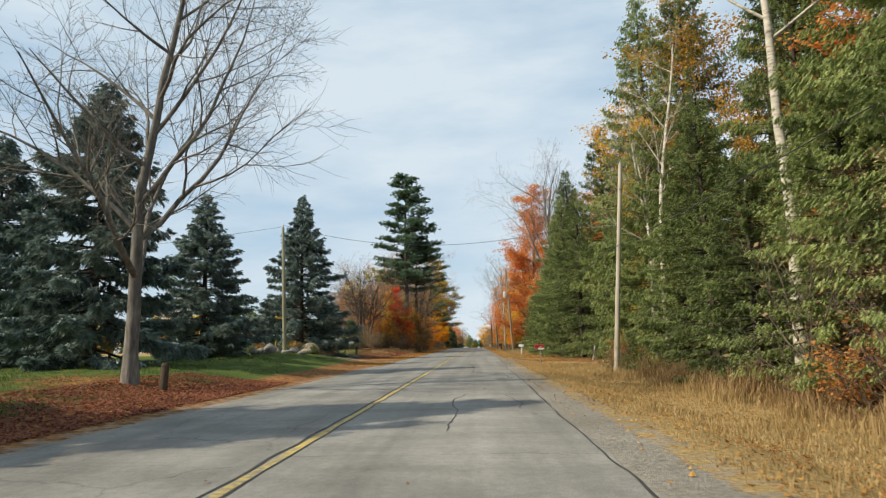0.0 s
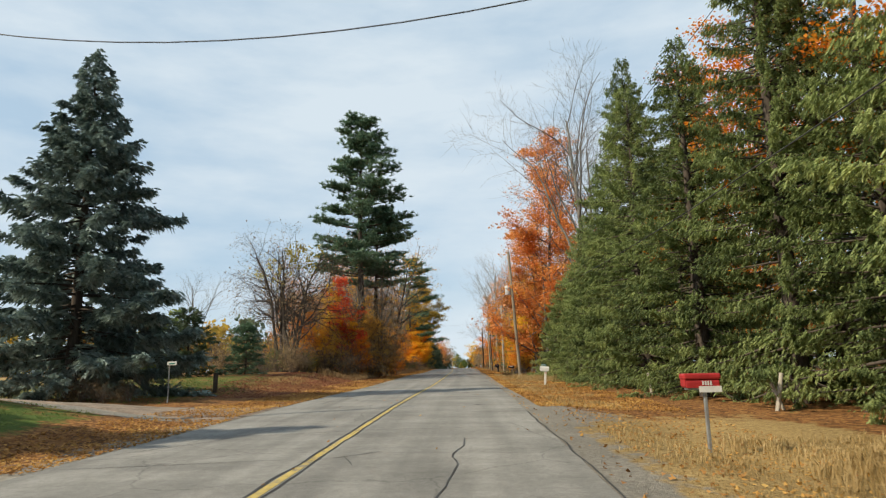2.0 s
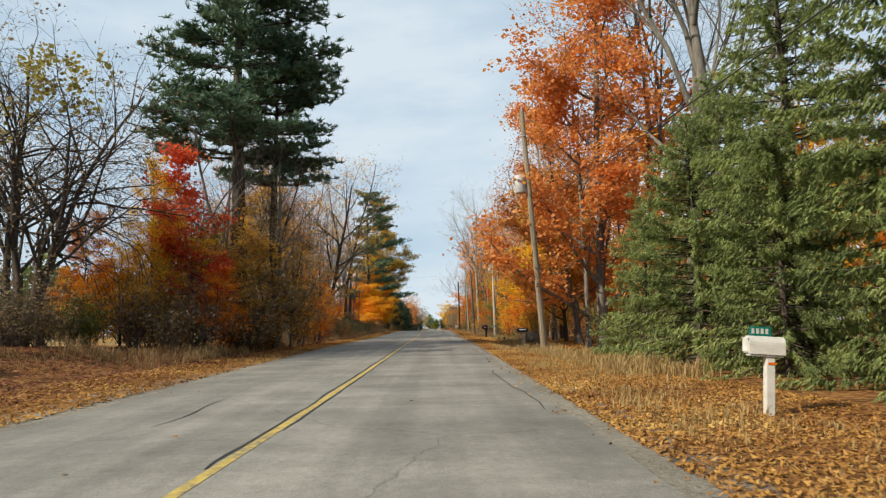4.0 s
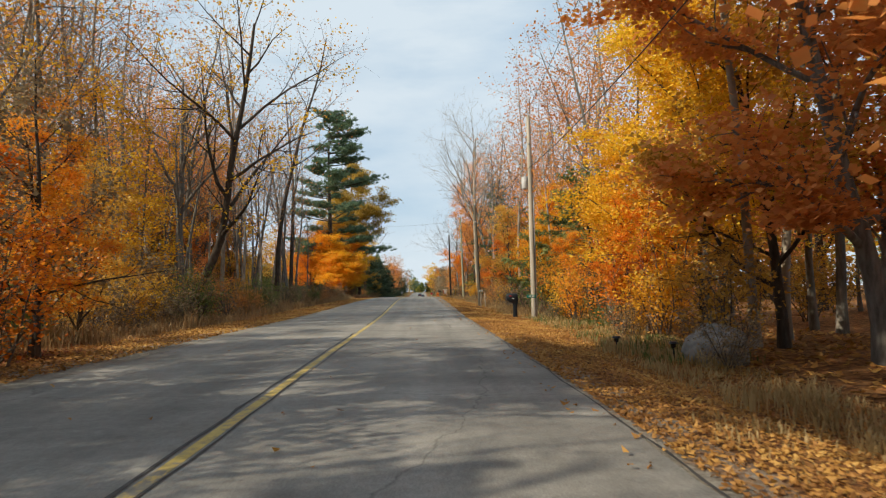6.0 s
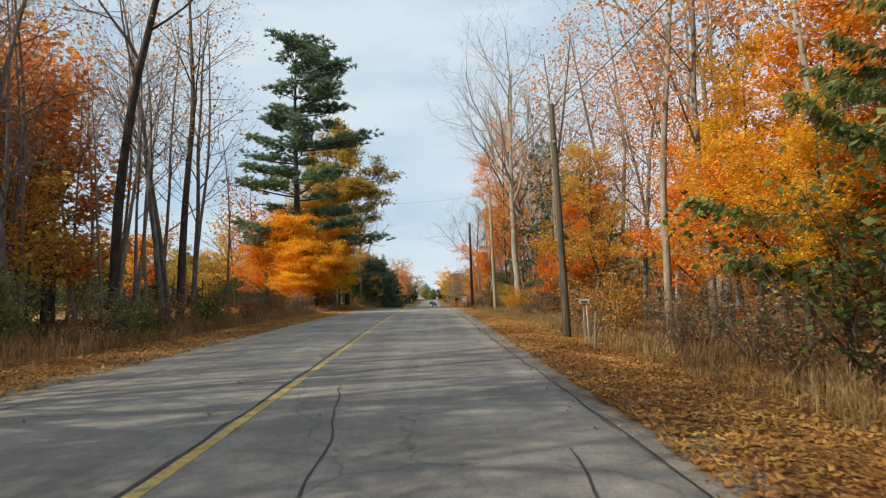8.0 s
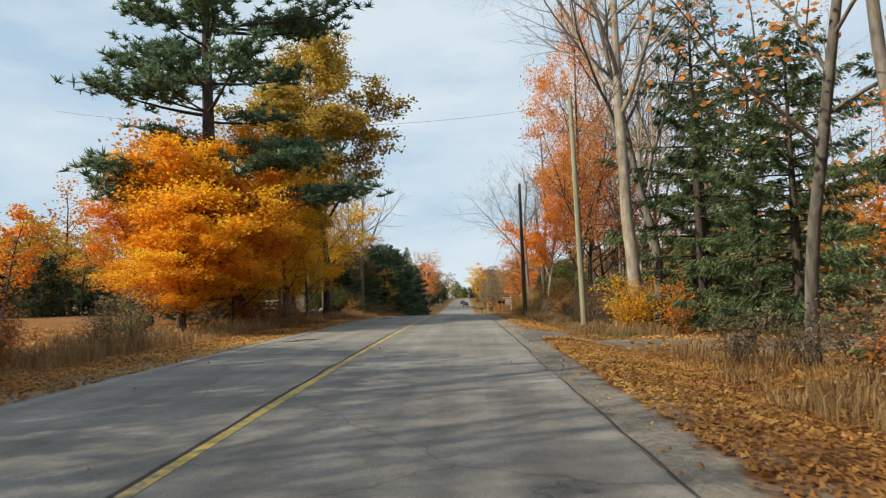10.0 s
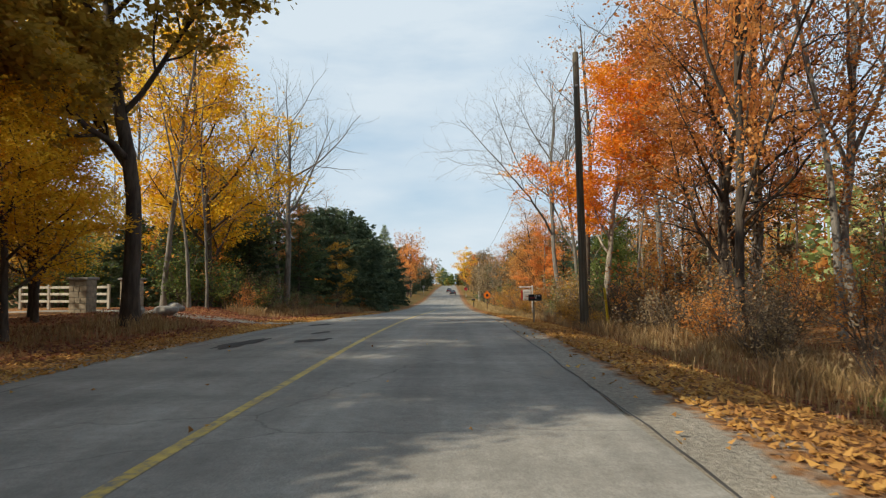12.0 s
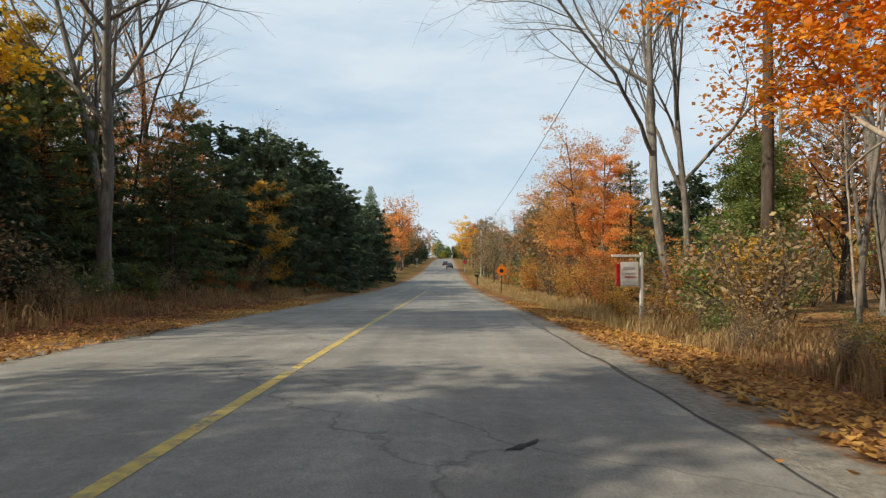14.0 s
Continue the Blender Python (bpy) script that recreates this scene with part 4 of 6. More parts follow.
for cap, (cx, cz, cn) in enumerate(((0.9, 8.2, 650), (-1.6, 7.2, 250))):
    rg = np.random.default_rng(900 + cap)
    cc = rg.normal(size=(40, 3)) * [0.75, 0.7, 0.55] + [cx, 0, cz]
    g = Geo()
    g.quads(leaves(rg, cc, cn, 0.15, 0.16))
    child("vine_leaves", g.mesh("vine_leaves", M_VINE, False), stock.kinds["vine"], "yellow-green vine leaves over the top")
for i in range(4):
    stock.keep("thin%d" % i, broadleaf("woodland_tree", AUT, 30 + i, 14 + i, 0.10 + 0.02 * i, levels_thin(0.3 + 0.05 * i)[:4], (M_BARK, M_BARK, M_BARK, M_BARK_D)[i], M_RUST, 180 + 80 * i, 0.12, 0.35))
for i in range(2):
    stock.keep("pale%d" % i, broadleaf("pale_tree", "slender pale-barked bare tree", 40 + i, 15 + 2 * i, 0.10 + 0.03 * i, levels_thin(0.45), M_BARK_P, M_SALMON, 350, 0.12, 0.35))
for i, (key, mat, lab) in enumerate((("orange", M_ORANGE, "maple tree full of bright orange autumn leaves"), ("yellow", M_YELLOW, "maple tree full of golden yellow autumn leaves"),
                                     ("salmon", M_SALMON, "tall maple tree with orange-salmon autumn leaves"), ("gold", M_GOLD, "tree with golden brown autumn leaves"),
                                     ("olive", M_OLIVE, "oak tree with olive and brown leaves"), ("brush", M_BRUSH, "grey-brown half-bare tree with withered leaves"))):
    for v in range(2):
        stock.keep(key + str(v), broadleaf("autumn_" + ("oak" if key == "olive" else "maple"), lab, 60 + 10 * i + v, (11, 11, 16, 11, 14, 10)[i], (0.15, 0.15, 0.2, 0.15, 0.2, 0.12)[i], levels_maple(*((0.12, 0.44, 17), (0.12, 0.44, 17), (0.06, 0.30, 24), (0.08, 0.42, 17), (0.2, 0.46, 16), (0.1, 0.4, 15))[i])[:3], M_BARK_D if i != 2 else M_BARK, mat, (30000, 30000, 30000, 14000, 44000, 5000)[i], {"olive": 0.155, "orange": 0.1, "yellow": 0.1, "salmon": 0.138}.get(key, 0.116), 0.27, 1, clump=34))
        stock.keep("lo_" + key + str(v), broadleaf("autumn_tree", lab, 62 + 10 * i + v, 12, 0.16, levels_maple()[:2], M_BARK_D, mat, 1900, 0.30, 0.42, 1, clump=14))
for v in range(2):
    stock.keep("rust%d" % v, broadleaf("autumn_oak", "oak tree thinly hung with rusty red leaves", 120 + v, 15, 0.2, levels_maple(), M_BARK_D, (M_SALMON, M_RUST)[v], (21000, 15000)[v], 0.125, 0.32, 2, clump=30))
    stock.keep("lo_rust%d" % v, broadleaf("autumn_oak", "oak tree thinly hung with rusty red leaves", 122 + v, 13, 0.17, levels_maple()[:2], M_BARK_D, M_RUST, 1500, 0.26, 0.5, 1))
    stock.keep("thinleaf%d" % v, broadleaf("woodland_tree", "woodland tree with sparse salmon leaves", 124 + v, 15, 0.13, levels_thin(0.25)[:3], M_BARK, M_SALMON, 2600, 0.115, 0.42, 1))
    stock.keep("thinyellow%d" % v, broadleaf("woodland_tree", "young woodland tree with sparse yellow leaves", 128 + v, 10, 0.09, levels_thin(0.15)[:3], M_BARK, M_YELLOW, 2600, 0.13, 0.34, 1, clump=24))
SH = [("sh_orange", M_ORANGE, "shrub with bright orange autumn leaves", 1500), ("sh_yellow", M_YELLOW, "shrub with bright yellow autumn leaves", 2600), ("sh_red", M_RED, "young maple shrub with red leaves", 1700),
      ("sh_gold", M_GOLD, "shrub with golden brown leaves", 1500), ("sh_brown", M_BRUSH, "tangled brown roadside brush", 1100), ("sh_green", M_GREENB, "green leafy shrub at the wood's edge", 1700),
      ("sh_rust", M_RUST, "low shrub with rusty brown leaves", 1400)]
for i, (key, mat, lab, n) in enumerate(SH):
    for v in range(2):
        stock.keep(key + str(v), broadleaf({"sh_brown": "roadside_brush", "sh_rust": "withered_bush"}.get(key, "shrub"), lab, 150 + 7 * i + v, 2.6, 0.025, levels_shrub(), M_TWIG, mat, int(n * 1.15), 0.085 if key == "sh_yellow" else 0.098, 0.17, 1, stems=9, category="shrub"))
stock.keep("red0", broadleaf("young_maple", "young maple with bright red autumn leaves", 47, 6.5, 0.07, levels_maple(0.1, 0.36, 14)[:3], M_BARK, M_RED, 7000, 0.12, 0.2, 1, clump=26))
stock.keep("orange_high", broadleaf("autumn_maple", "maple with a high bright orange crown and a pale trunk", 48, 13.5, 0.17, levels_maple(0.26, 0.40, 19)[:3], M_BARK_P, M_ORANGE, 34000, 0.12, 0.27, 1, clump=34, bare_low=4.6))
stock.keep("green0", broadleaf("green_tree", "tree still in dense dark green leaf", 52, 9.5, 0.14, levels_maple(0.2, 0.34, 18)[:3], M_BARK_D, M_GREENB, 20000, 0.12, 0.27, 1, clump=30))
stock.keep("birch", broadleaf("birch_tree", "white-barked birch standing among the spruces", 45, 19, 0.19, levels_thin(0.5), M_BIRCH, M_GOLD, 250, 0.12, 0.4))
stock.keep("sh_bare", broadleaf("bare_bush", "bare grey-brown shrub with fine twigs", 230, 2.8, 0.022, levels_shrub(), M_TWIG, M_BRUSH, 150, 0.1, 0.2, 1, stems=14, category="shrub"))
for v in range(2):
    stock.keep("spruce%d" % v, spruce("spruce_tree", "dense green Norway spruce", 300 + v, 15, 3.3, M_SPRUCE, whorl=0.33, droop=0.75, per=54, curve=0.68, full=0.95, fine=0.56))
stock.keep("spruce_low", spruce("spruce_tree", "dense green spruce with boughs down to the ground", 304, 9, 2.9, M_SPRUCE, whorl=0.30, droop=0.7, per=54, curve=0.58, full=0.95, fine=0.56))
stock.keep("blue0", spruce("blue_spruce", "blue spruce with layered grey-green boughs", 310, 13, 4.3, M_BLUE, whorl=0.33, droop=0.35, per=32, ragged=0.30, curve=0.92, full=1.8))
stock.keep("blue1", spruce("blue_spruce", "large blue spruce with drooping grey-green boughs", 311, 11, 4.3, M_BLUE, whorl=0.32, droop=0.42, per=32, ragged=0.30, curve=0.85, full=1.8))
stock.keep("hemlock", spruce("hemlock_tree", "dark green hemlock with feathery boughs", 312, 12, 3.4, M_HEMLOCK, whorl=0.48, droop=0.5, per=38, ragged=0.5, curve=0.5, full=1.15, fine=0.78))
stock.keep("hemlock_thin", spruce("hemlock_tree", "slender hemlock with thin feathery boughs", 315, 13, 2.8, M_HEMLOCK, whorl=0.75, droop=0.45, per=26, ragged=0.6, curve=0.4, full=1.15, fine=0.78))
stock.keep("cedar", spruce("cedar_tree", "dark dense evergreen at the wood's edge", 313, 8, 2.6, M_DARKG, whorl=0.34, droop=0.1, per=15, ragged=0.42, curve=0.36, full=2.1))
stock.keep("pine0", white_pine("white_pine", "tall white pine with layered boughs", 320, 26, 4.6, 0.36, 16))
stock.keep("pine1", white_pine("white_pine", "white pine with sparse spreading boughs", 321, 22, 5.0, 0.20, 13, 0.2))

stock.keep("pine2", white_pine("white_pine", "slender white pine with high boughs", 322, 19, 3.6, 0.5, 9))
for key, mat in (("yellow_high", M_YELLOW), ("gold_high", M_GOLD)):
    stock.keep(key, broadleaf("autumn_tree", "tall thin tree with a high golden crown among spruces", 251, 18, 0.15, levels_thin(0.6)[:3], M_BARK_D, mat, 6500, 0.125, 0.32, 1, clump=26))
stock.keep("yew", spruce("hemlock_tree", "broad olive-green hemlock leaning over the verge", 316, 8.3, 3.7, M_SPRUCE, whorl=0.46, low=0.26, droop=0.5, per=40, ragged=0.5, curve=0.38, full=1.1, fine=0.8))
stock.keep("maple_wide", broadleaf("autumn_maple", "broad low maple in layers of orange leaves", 66, 8.6, 0.16, levels_maple(0.08, 0.56, 21)[:3], M_BARK_D, M_FLAME, 46000, 0.125, 0.30, 1, clump=44))
CROWN = levels_big(spreadiness=1.0)
CROWN[0].update(kids=10, wander=0.03)
CROWN[0]["from"] = 0.40
CROWN[1].update(ratio=0.5, up=0.10)
stock.keep("pale_big", broadleaf("pale_tree", "stout pale-barked tree with a bare spreading crown beside the drive", 49, 21, 0.30, CROWN, M_BARK_P))
stock.keep("young_pine", spruce("young_pine", "young dense green pine on the field's edge", 330, 4.0, 1.35, M_PINE, whorl=0.3, droop=0.0, per=26, ragged=0.3, curve=0.6, full=1.3))
BENT = levels_big(spreadiness=0.9)[:4]
BENT[0].update(wander=0.07, up=0.11, kids=10)
BENT[1].update(ratio=0.5, kids=6, up=0.02)
stock.keep("bent", broadleaf("bent_tree", "bent grey tree with sparse layers of yellow leaves", 260, 15, 0.24, BENT, M_BARK_D, M_YELLOW, 3600, 0.12, 0.32, 2, lean=(0.75, -0.15), clump=30))
put = stock.put
rng = np.random.default_rng(77)

# the lawn side
put("bare_lawn", -7.9, 18.0, 1.0, 40)
put("blue1", -14.0, 25.9, 1.13, 10, wide=0.9)
put("blue1", -20.5, 28.5, 1.0, 210)
put("blue1", -14.5, 5.5, 1.25, 100)
put("gold0", -35, 75, 0.6, 20)
put("blue0", -14.1, 37.0, 0.76, 80, wide=1.15)
put("blue0", -12.8, 53.5, 1.08, 200, wide=0.96)
put("blue1", -22.5, 60.0, 0.52, 50)
put("blue1", -27.0, 62.0, 0.45, 150)
put("blue0", -21.0, 70.0, 0.42, 20)
put("young_pine", -11.8, 70.0, 0.82, 30, wide=1.2)
put("cedar", -14.2, 66.9, 0.52, 130, label="young dark round evergreen on the field edge", wide=1.05)
put("sh_brown0", -14.5, 68, 0.8, 10)
put("sh_brown1", -17, 84, 1.2, 10)
put("sh_green0", -15, 79, 0.9, 10)
for k in range(14):
    put(("sh_brown0", "sh_bare", "sh_brown1", "sh_green1")[k % 4], -9.5 - 7 * rng.random(), 74 + 9 * rng.random(), 0.5 + 0.5 * rng.random(), 77 * k)
put("bare_tall", -24, 92, 0.5, 10)

# the thicket before the tall pine
put("vine", -11.8, 79.6, 1.12, 0, wide=0.9)
put("sh_bare", -13.0, 82.8, 1.1, 140)
put("brush0", -9.6, 88.0, 0.8, 0)
put("brush1", -7.0, 93.0, 0.75, 60)
put("brush0", -6.1, 96.0, 0.72, 120)
put("brush1", -5.6, 91.8, 0.55, 200)
put("brush0", -5.3, 98.5, 0.6, 10)
put("thin1", -6.6, 94.0, 0.62, 0)
put("pale0", -5.9, 92.6, 0.5, 0)
put("thin0", -6.0, 97.4, 0.65, 0)
put("sh_yellow0", -11.0, 82.6, 0.8, 0)
put("thin3", -6.9, 91.4, 0.6, 70)
put("thin0", -5.6, 93.6, 0.6, 170)
put("pine0", -7.6, 89.0, 0.98, 0)
put("pine2", -6.5, 91.8, 0.9, 200)
put("gold0", -6.7, 88.2, 0.62, 150)
put("brush0", -5.9, 89.6, 0.8, 250)
put("red0", -7.8, 84.8, 1.3, 0, wide=0.8)
put("yellow1", -9.4, 83.9, 0.66, 0, wide=0.5)
put("bare_tall", -7.3, 87.4, 0.56, 40)
put("bare_tall", -5.9, 90.6, 0.5, 140)
put("vine", -8.2, 86.2, 0.6, 70, wide=0.8)
put("sh_bare", -9.4, 82.6, 1.2, 70)
put("sh_bare", -7.2, 83.4, 1.1, 170)
put("sh_brown0", -6.6, 88.0, 1.3, 170)
put("yellow0", -9.1, 84.4, 0.48, 220)
put("orange1", -7.0, 84.4, 0.3, 10)
put("gold1", -7.0, 86.4, 0.42, 40)
put("orange0", -7.6, 85.2, 0.3, 40)
put("gold1", -6.4, 90.2, 0.5, 80)
put("brush1", -6.8, 88.6, 0.6, 80)
put("gold1", -5.9, 94.0, 0.50, 10)
put("yellow0", -10.4, 83.6, 0.36, 10)
put("orange0", -5.7, 99.0, 0.44, 200)
put("gold0", -6.4, 102.0, 0.42, 80)
put("orange1", -11.4, 82.8, 0.44, 0, wide=0.8)
for k, (x, y, s, w) in enumerate(((-8.8, 83.4, 0.9, 1.0), (-7.0, 85.2, 0.8, 1.1), (-6.2, 89.0, 0.8, 1.1), (-5.4, 93.0, 0.9, 1.0), (-5.2, 97.0, 0.9, 1.0), (-7.8, 82.2, 0.8, 1.2), (-6.4, 86.5, 0.8, 1.2), (-10.8, 87.0, 1.4, 1.0))):
    put(("sh_gold0", "sh_orange0", "sh_gold1", "sh_gold0", "sh_orange1", "sh_brown0", "sh_brown1", "sh_orange0")[k], x, y, s, 47 * k, wide=w)
for k in range(16):
    put(("sh_brown0", "sh_brown1", "sh_bare", "sh_green0")[k % 4], -6.3 - 1.6 * rng.random() - 0.25 * max(0, 92 - 76 - k), 76 + 1.6 * k + rng.random(), 0.55 + 0.35 * rng.random(), 360 * rng.random())

# woods: left from 98 to 162, right from 90 to 155
def woods(x0, x1, y0, y1, n, kinds, lo=0.8, hi=1.15, keep=lambda x, y: True):
    for k in range(n):
        x, y = x0 + (x1 - x0) * rng.random(), y0 + (y1 - y0) * (k + rng.random()) / n
        kind, s, t = kinds[int(rng.integers(len(kinds)))], lo + (hi - lo) * rng.random(), 360 * rng.random()
        if keep(x, y):
            put(kind, x, y, s, t, tilt=(rng.normal() * 2.0, rng.normal() * 2.0))


THIN = ["thin0", "thin1", "thin2", "pale0", "pale1"]
woods(-8.0, -13.5, 103, 147, 46, THIN + ["pale1"], 0.7, 1.05)
woods(-17, -24, 130, 146, 6, ["lo_salmon0", "lo_brush1", "lo_salmon1", "lo_brush0"], 0.7, 1.0)
woods(-17, -25, 120, 144, 8, ["lo_salmon0", "lo_brush1", "lo_brush0"], 0.6, 0.9)
woods(-12, -22, 108, 145, 28, THIN + ["thinleaf0", "thinleaf1"], 0.75, 1.05)
woods(-11.5, -24, 112, 146, 20, ["thinleaf0", "thinleaf1", "lo_rust0", "lo_salmon0", "lo_gold0"], 0.3, 0.5)
woods(-20, -34, 112, 144, 24, ["lo_brush0", "lo_olive1", "lo_brush1", "lo_brush0"], 0.32, 0.5)
woods(-12.5, -24, 103, 150, 36, ["sh_brown0", "sh_brown1", "sh_gold0", "sh_green0", "sh_bare"], 0.9, 1.6)
put("thinyellow0", -11.8, 107.0, 1.25, 10)
put("thinyellow1", -13.5, 112.0, 1.2, 70)
put("bent", -9.9, 117.8, 1.0, 0)
put("thin3", -9.0, 134.9, 1.25, 40)
put("thin3", -9.2, 141.3, 1.2, 160)
woods(-14, -22, 106, 148, 22, ["thin0", "thin1", "thin2", "pale0", "pale1"], 0.8, 1.1)
woods(-15, -25, 130, 146, 10, ["thinleaf0", "thinleaf1", "lo_salmon0", "lo_brush1"], 0.85, 1.15)
woods(-7.2, -9.2, 101, 124, 16, ["sh_gold0", "sh_yellow1", "sh_green0", "sh_gold1", "sh_bare"], 0.45, 0.8)
woods(-19, -26, 126, 146, 10, ["lo_brush0", "thinleaf0", "lo_brush1", "thinleaf1"], 0.8, 1.1)
put("bare_big", -9.6, 117.5, 0.95, 300)
put("thinyellow0", -9.4, 110.5, 0.95, 200)
put("sh_yellow0", -7.9, 109.0, 0.7, 0)
put("sh_gold0", -8.2, 112.0, 0.8, 0)
put("thinyellow1", -10.0, 114.0, 0.85, 10)
put("thinyellow0", -11.0, 119.0, 0.85, 100)
woods(-6.6, -8.2, 100, 158, 38, ["sh_brown0", "sh_brown1", "sh_green0", "sh_bare", "sh_rust0", "sh_bare"], 0.38, 0.7)

# orange maple, pine and oak beyond
put("pine1", -9.6, 167.4, 1.12, 0)
put("maple_wide", -9.2, 163.8, 0.84, 120, wide=1.12)
put("maple_wide", -7.9, 161.2, 0.45, 30, wide=1.25)
put("orange1", -7.8, 166.6, 0.58, 20, wide=1.3)
put("yellow0", -7.4, 164.8, 0.46, 10, wide=1.3)
put("orange0", -11.8, 166.6, 0.72, 10, wide=1.2)
put("orange1", -10.6, 169.5, 0.82, 30, wide=1.2)
put("yellow1", -8.2, 168.0, 0.55, 200, wide=1.2)
put("olive0", -7.3, 182.0, 1.38, 130, wide=0.9)

put("olive1", -8.8, 177.0, 0.95, 140)
put("yellow1", -7.4, 172.0, 0.75, 20, wide=1.0)
put("gold0", -9.6, 174.5, 0.95, 200)
put("yellow0", -7.4, 177.0, 0.62, 20)
put("yellow1", -9.4, 181.0, 0.62, 0)
put("gold0", -11.5, 178.5, 0.9, 120)
put("gold1", -10.8, 183.0, 0.8, 60)
put("cedar", -12.5, 174.0, 0.9, 0)
put("cedar", -13.5, 180.5, 0.8, 90)
woods(-13, -34, 176, 215, 12, ["lo_gold0", "lo_rust0", "thin1", "lo_orange1", "thin2", "thinleaf1"], 0.6, 0.95, lambda x, y: not 184 < y < 192)
woods(-6.8, -8.4, 163, 177, 9, ["sh_rust0", "sh_brown0", "sh_rust1"], 0.4, 0.65)
put("yellow0", -10.5, 196.2, 1.4, 40, wide=0.95)
put("thin1", -9.8, 192.1, 0.75, 40)
put("thin0", -9.5, 193.4, 0.75, 90)
put("bare_big", -8.5, 203.6, 0.93, 130)
put("yellow1", -13.0, 199.0, 0.8, 140)
put("thin2", -11.6, 193.5, 1.0, 0)
put("bare_tall", -9.6, 206.0, 0.72, 40)
put("bare_tall", -11.5, 213.0, 0.75, 140)
put("hemlock", -10.5, 204.0, 0.6, 0)
put("cedar", -11.2, 203.5, 0.6, 130)
put("hemlock", -13.4, 204.5, 0.8, 30)
put("hemlock_thin", -10.6, 207.5, 0.62, 230)
put("bare_big", -12.4, 199.6, 0.95, 40)
put("rust1", -12.2, 205.5, 0.5, 10)
put("olive1", -13.5, 207.0, 0.62, 30)
put("rust1", -11.5, 211.5, 0.55, 80)
put("hemlock", -9.8, 212.5, 0.7, 200)
put("cedar", -9.8, 215.6, 1.0, 20)
put("brush1", -12.5, 214.0, 0.8, 20)
put("thin2", -13.0, 209.0, 0.9, 90)
put("thin1", -10.8, 209.5, 0.8, 30)
put("cedar", -12.2, 196.5, 0.55, 0)
put("cedar", -13.4, 201.0, 0.7, 40)
put("cedar", -11.4, 208.0, 0.7, 90)
put("cedar", -15.2, 198.0, 0.6, 10)
put("sh_green1", -9.3, 195.0, 0.7, 0)
put("sh_green0", -10.8, 194.2, 0.8, 0)
put("sh_brown0", -8.0, 198.0, 0.8, 0)
put("hemlock", -9.2, 210.0, 0.5, 70)
put("cedar", -9.8, 200.5, 0.55, 0)
put("gold1", -7.8, 217.5, 0.52, 0)
for k in range(15):
    put("cedar", -8.6 - 2.0 * rng.random(), 219 + 3.8 * k + 2 * rng.random(), 0.85 + 0.4 * rng.random(), 360 * rng.random())
woods(-12, -36, 205, 300, 26, ["thin1", "lo_gold0", "lo_rust0", "thinleaf0", "thin2"], 0.7, 1.0)
woods(-6.6, -8.6, 193, 240, 18, ["sh_rust0", "sh_brown0", "sh_green0", "sh_rust1"], 0.35, 0.6)
put("spruce0", -13.5, 310, 1.15, 0)
woods(-9.2, -14, 246, 318, 24, ["cedar", "lo_brush0", "cedar", "lo_brush1"], 0.42, 0.62)
put("lo_rust0", -8.6, 328, 1.2, 0)
put("lo_rust1", -9.4, 338, 1.2, 80)
put("lo_salmon0", -8.4, 322, 1.0, 0)
woods(-8.5, -16, 325, 520, 34, ["cedar", "lo_brush1", "lo_brush0", "lo_rust0", "cedar", "cedar"], 0.8, 1.2)
woods(-16, -60, 290, 620, 34, ["lo_gold1", "lo_rust1", "lo_olive0", "thinleaf1"], 0.9, 1.3)

# spruce wall on the other side
for k, (x, y, key, s, w) in enumerate((
        (12.5, 6.0, "spruce_low", 1.0, 1.0), (11.8, 11.5, "spruce0", 1.15, 1.0), (11.6, 16.5, "spruce_low", 0.95, 1.1), (14.5, 16.0, "spruce1", 1.5, 0.95), (11.2, 21.5, "spruce_low", 0.85, 1.1),
        (14.6, 24.0, "spruce0", 1.4, 0.8), (11.6, 26.5, "spruce1", 0.8, 1.15), (12.0, 31.0, "spruce_low", 0.95, 1.0), (13.8, 33.5, "spruce1", 1.45, 0.9), (12.2, 36.5, "spruce0", 0.95, 1.1),
        (13.4, 40.5, "spruce0", 1.65, 0.85), (12.4, 50.0, "spruce1", 1.25, 0.85), (11.8, 65.0, "spruce0", 1.28, 0.8), (12.6, 41.0, "spruce_low", 0.75, 1.0), (13.0, 46.0, "spruce_low", 1.15, 1.0), (10.8, 53.5, "spruce0", 0.95, 1.05), (11.6, 57.5, "spruce_low", 1.2, 1.0), (10.4, 59.5, "spruce1", 1.0, 1.05),
        (10.3, 64.5, "spruce_low", 1.05, 1.05), (11.0, 68.5, "spruce0", 0.92, 1.05), (10.6, 73.0, "spruce1", 0.75, 1.1), (11.0, 77.0, "spruce_low", 1.0, 1.0), (9.6, 72.0, "spruce_low", 0.62, 1.0), (9.4, 76.0, "spruce_low", 0.8, 1.0), (9.3, 80.0, "spruce_low", 0.6, 1.0), (14.5, 51.0, "spruce1", 1.2, 1.0), (14.8, 63.0, "spruce0", 1.1, 1.0),
        (17.5, 20.0, "spruce0", 1.4, 1.0), (18.0, 30.0, "spruce1", 1.45, 1.0), (17.8, 10.0, "spruce1", 1.35, 1.0), (15.5, 1.0, "spruce0", 1.2, 1.0), (18.5, 47.0, "spruce1", 1.3, 1.0))):
    put(key, x, y, s, 83 * k, wide=w)
put("gold0", 14.6, 28.0, 1.35, 0, wide=0.5)
put("yellow_high", 14.4, 48.6, 1.08, 40)
put("gold_high", 13.0, 34.0, 1.05, 120)
put("yellow1", 13.6, 37.5, 1.25, 60, wide=0.6)
